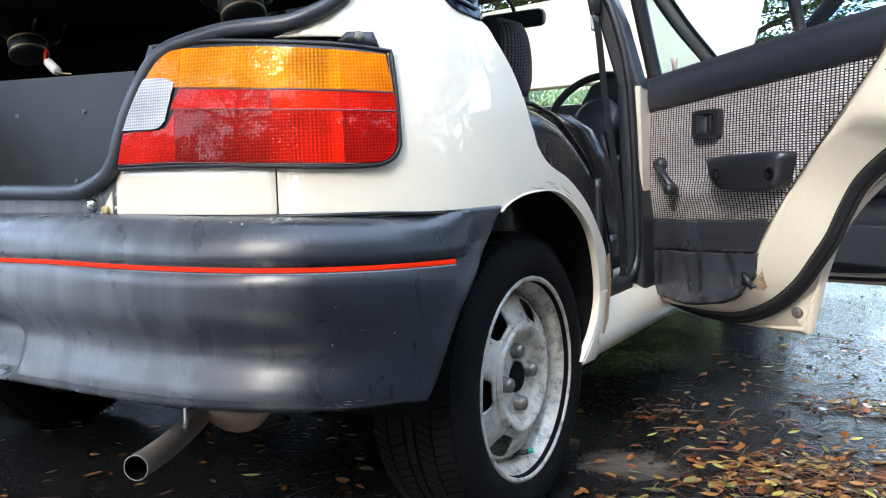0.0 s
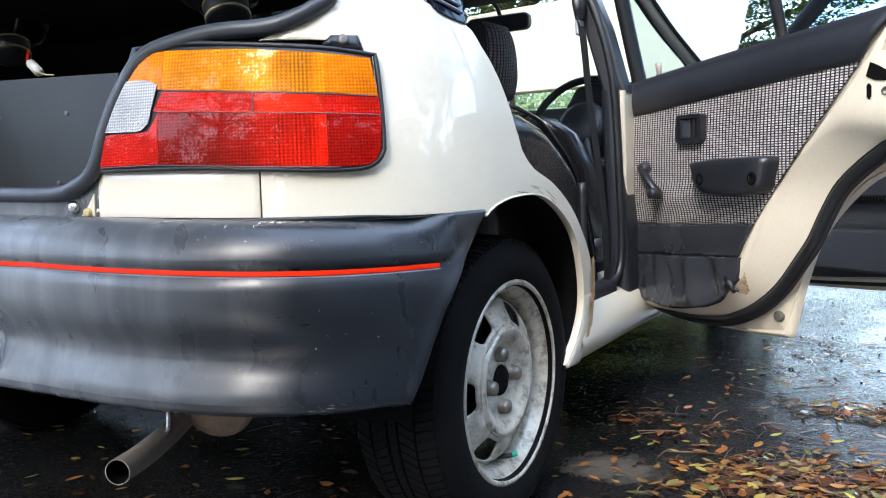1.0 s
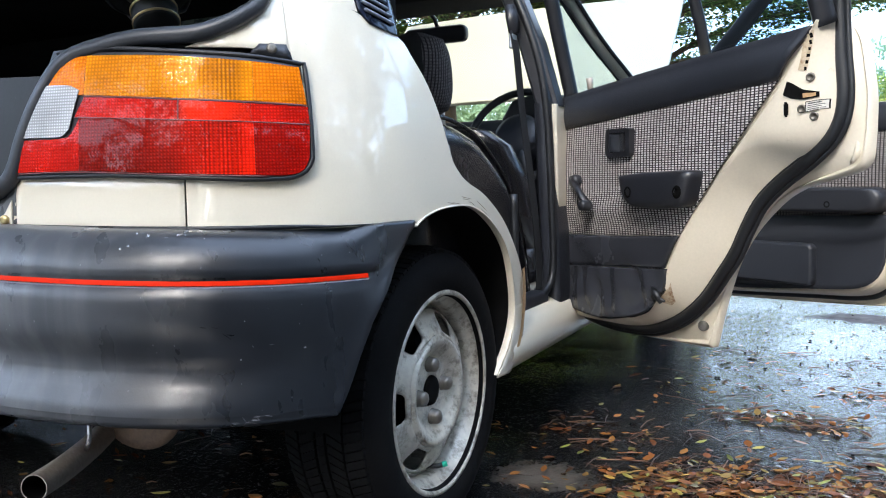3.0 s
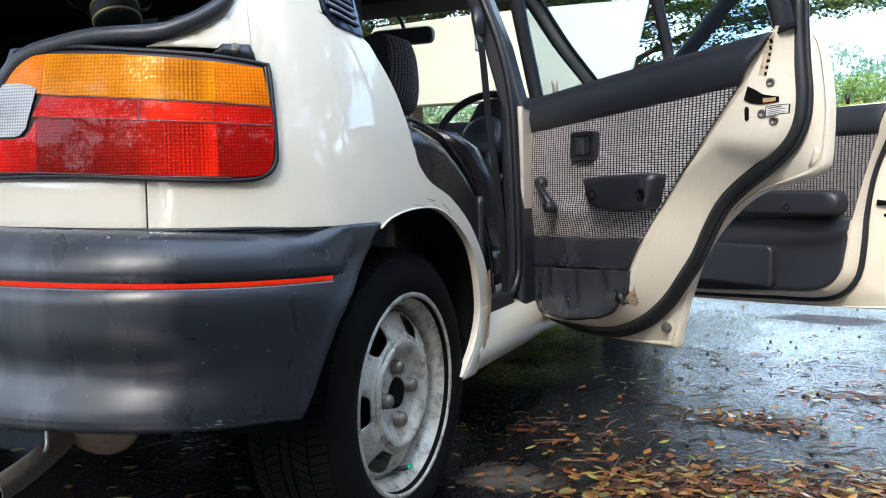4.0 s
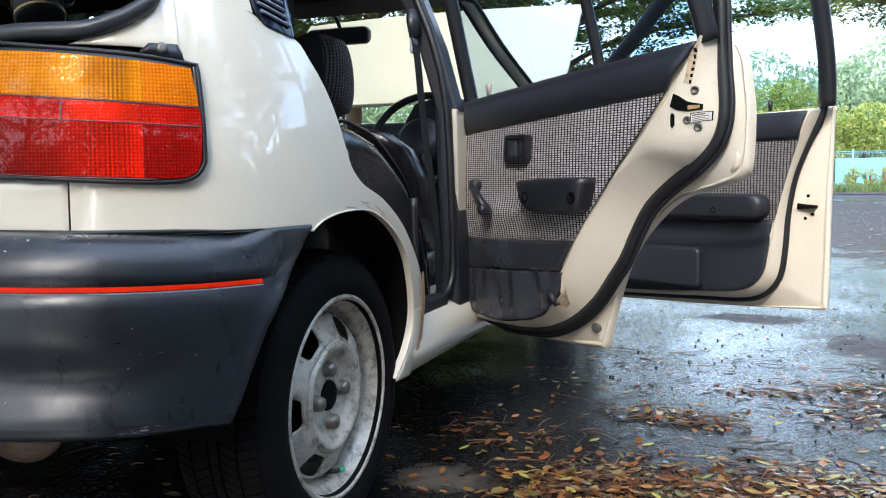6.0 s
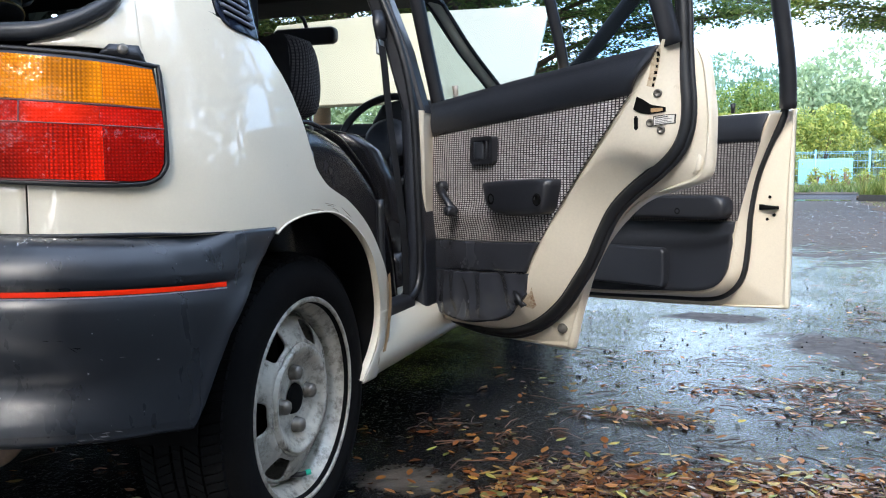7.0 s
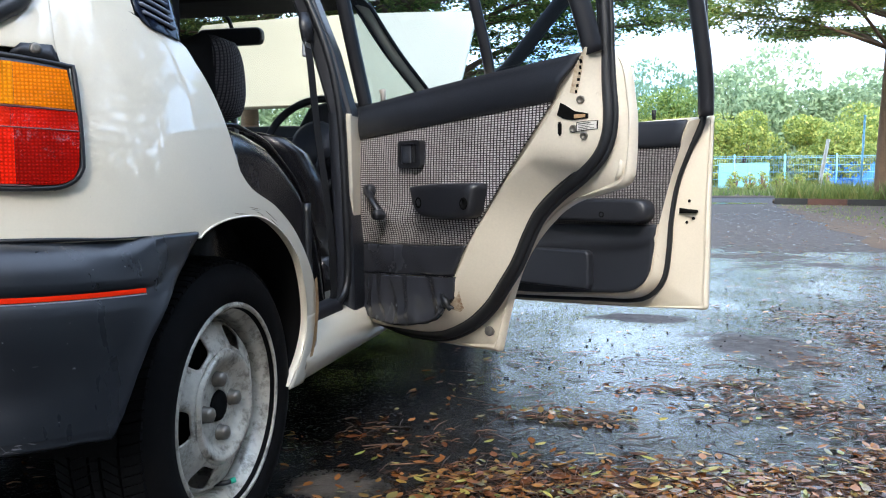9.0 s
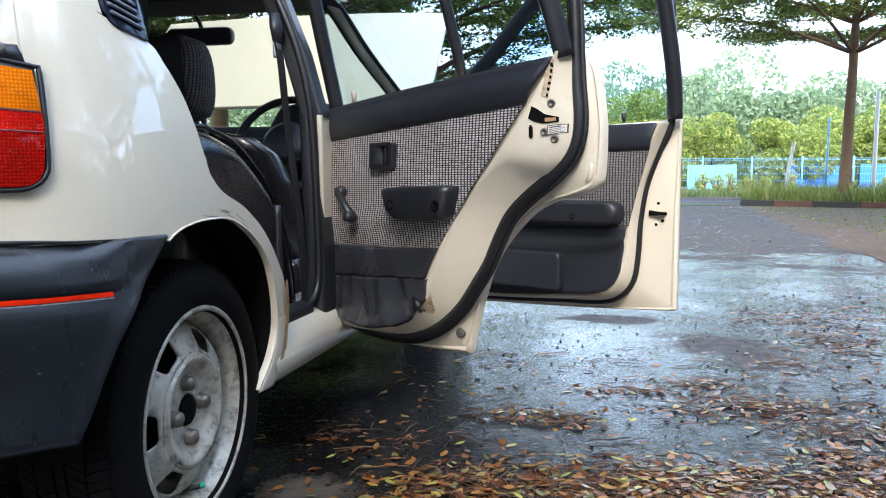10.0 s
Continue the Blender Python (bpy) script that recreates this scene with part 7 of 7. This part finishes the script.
def leaf_shape(r, s):
    """A pointed leaf blade, cupped along its rib: 10 corners."""
    ln, wd, cup, curl = s * r.uniform(0.8, 1.25), s * r.uniform(0.15, 0.30), r.uniform(-0.15, 0.20), r.uniform(-0.15, 0.25)
    vs = []
    for u, w in ((-0.5, 0.0), (-0.25, 0.75), (0.05, 1.0), (0.32, 0.6), (0.5, 0.0)):
        for sd in (-1, 0, 1):
            if w == 0 and sd:
                continue
            vs.append(Vector((u * ln, sd * w * wd, abs(sd) * w * wd * cup + curl * u * u * ln * 0.6)))
    fs = [(0, 1, 2), (0, 2, 3), (1, 4, 5, 2), (2, 5, 6, 3), (4, 7, 8, 5), (5, 8, 9, 6), (7, 10, 8), (8, 10, 9)]
    return vs, fs


DRIFTS = ((1.90, 1.21, 0.15, 0.09, 4), (1.79, 1.47, 0.07, 0.04, 1), (1.29, 0.98, 0.10, 0.05, 1.6), (2.18, 1.00, 0.13, 0.08, 3), (2.14, 0.76, 0.13, 0.06, 3), (2.42, 2.78, 0.22, 0.28, 6),
          (2.11, 1.80, 0.07, 0.07, 1), (1.57, 1.34, 0.09, 0.03, 0.8), (2.38, 2.26, 0.12, 0.12, 2), (2.75, 1.7, 0.3, 0.3, 4), (2.9, 3.6, 0.4, 0.4, 4), (0.82, 0.66, 0.10, 0.08, 0.9), (0.95, 0.20, 0.08, 0.12, 0.9))
DRIFT_SUM = sum(q[4] for q in DRIFTS)


def litter_place(r):
    """One thick drift on the open side of the car, small heaps swept together beyond it, the rest scattered."""
    k = r.random()
    if k < 0.46:
        x = 1.02 + 1.7 * r.random() ** 0.9
        return x, 0.44 + 0.17 * (x - 1.2) + r.gauss(0, 0.055 + 0.06 * r.random()) - 0.05 * r.random()
    if k < 0.76:
        w = r.random() * DRIFT_SUM
        for cx, cy, sx, sy, g in DRIFTS:
            w -= g
            if w <= 0:
                return cx + r.gauss(0, sx), cy + r.gauss(0, sy)
    if k < 0.80:
        return r.uniform(-0.8, 0.9), r.uniform(-0.55, 0.7)
    if k < 0.90:
        return r.uniform(0.75, 2.6), r.uniform(0.0, 1.9)
    return r.uniform(0.9, 6.0), 0.2 + 8.0 * r.random() ** 1.6


def under_wheel(x, y):
    return 0.56 < x < 0.80 and -0.12 < y < 0.12


rl = random.Random(21)
shapes = []
for i in range(12):
    v, f = leaf_shape(rl, 1.0)
    me = bpy.data.meshes.new("fallen_leaf")
    me.from_pydata([tuple(q) for q in v], [], f)
    shapes.append(me)
LITTER_ONE = bpy.data.materials.new("fallen_leaf_single")
LITTER_ONE.use_nodes = True
t_, p_ = nodes_of(LITTER_ONE)
oi = t_.nodes.new("ShaderNodeObjectInfo")
rp = t_.nodes.new("ShaderNodeValToRGB")
for q, c in ((0.2, (0.24, 0.08, 0.022, 1)), (0.45, (0.36, 0.14, 0.03, 1)), (0.65, (0.44, 0.29, 0.05, 1)), (0.85, (0.22, 0.25, 0.06, 1))):
    rp.color_ramp.elements.new(q).color = c
rp.color_ramp.elements[0].color, rp.color_ramp.elements[-1].color = (0.12, 0.045, 0.018, 1), (0.46, 0.37, 0.07, 1)
t_.links.new(oi.outputs["Random"], rp.inputs[0])
t_.links.new(rp.outputs[0], p_.inputs["Base Color"])
p_.inputs["Roughness"].default_value = 0.35
for me in shapes:
    me.materials.append(LITTER_ONE)
vs, fs = [], []
for i in range(13000):
    x, y = litter_place(rl) if i < 4800 else (rl.uniform(0.7, 4.6), 1.9 + 13 * rl.random() ** 1.3) if i < 7600 else (3.9 + 5 * rl.random() ** 1.3, rl.uniform(4.5, 19)) if i < 9600 else (2.3 + 4.5 * rl.random(), 2.6 + 12 * rl.random() ** 1.2)
    if under_wheel(x, y):
        continue
    s = rl.uniform(0.014, 0.042) if i < 4800 else rl.uniform(0.010, 0.030) if i < 7600 else rl.uniform(0.03, 0.07) if i < 9600 else rl.uniform(0.014, 0.05)
    v, f = leaf_shape(rl, s)
    m = pose(x, y, 0.003 + 0.010 * rl.random() ** 2, rl.gauss(0, 6), rl.gauss(0, 6), rl.uniform(0, 360))
    k = len(vs)
    vs += [tuple(m @ q) for q in v]
    fs += [tuple(a + k for a in q) for q in f]
tagged(link("leaf_litter", vs, fs, LITTER, smooth=False), "scattered wet brown, orange and yellow fallen leaves", "fallen leaves", kind="stuff")
tw = []
for i in range(3600):
    x, y = litter_place(rl)
    if under_wheel(x, y) or (x < 0.9 and rl.random() < 0.65):
        continue
    ln, a = 0.02 + 0.085 * rl.random() ** 1.6, rl.gauss(0.2, 1.0)
    if rl.random() < 0.06:
        ln = rl.uniform(0.09, 0.16)
    c, s = math.cos(a) * ln / 2, math.sin(a) * ln / 2
    b = rl.gauss(0, 0.05)
    r0 = rl.uniform(0.0006, 0.0018)
    z = 0.003 + 0.008 * rl.random() ** 3
    tw.append(tube([(x - c, y - s, z), (x - s * b, y + c * b, z + 0.003), (x + c, y + s, z)], [r0, r0, r0 * 0.7], 4, caps=False))
vs, fs = join(*tw)
tagged(link("twig_litter", vs, fs, TWIG), "thin brown twigs and leaf stalks on the wet ground", "twigs", kind="stuff")
# dark seed husks and crumbs all over the wet ground
crumbs = []
for i in range(520):
    x, y = rl.uniform(0.35, 2.9), 0.5 + 3.4 * rl.random() ** 0.8
    r0 = 0.0012 + 0.0028 * rl.random() ** 2
    a = rl.uniform(0, math.pi)
    crumbs.append(tube([(x - 1.8 * r0 * math.cos(a), y - 1.8 * r0 * math.sin(a), r0 * 0.8), (x, y, r0), (x + 1.8 * r0 * math.cos(a), y + 1.8 * r0 * math.sin(a), r0 * 0.7)], [r0 * 0.3, r0, r0 * 0.4], 5))
tagged(link("seed_husks", *join(*crumbs), DARK), "small dark seed husks scattered on the wet asphalt", "seed husks", kind="stuff")
for i in range(298):
    k = rl.random()
    if k < 0.42:
        x = rl.uniform(0.95, 2.2)
        y = 0.42 + 0.17 * (x - 1.2) + rl.gauss(0, 0.12)
    elif k < 0.82:
        x, y = rl.uniform(0.78, 2.2), rl.uniform(0.12, 1.3)
    else:
        x, y = rl.uniform(-0.5, 0.9), rl.uniform(-0.5, 0.4)
    if under_wheel(x, y):
        continue
    ob = new("fallen_leaf", shapes[i % 12])
    ob.parent = ground
    ob.matrix_basis = pose(x, y, 0.010 if k >= 0.42 else 0.016, rl.gauss(0, 5), rl.gauss(0, 5), rl.uniform(0, 360)) @ Matrix.Scale(rl.uniform(0.022, 0.042), 4)
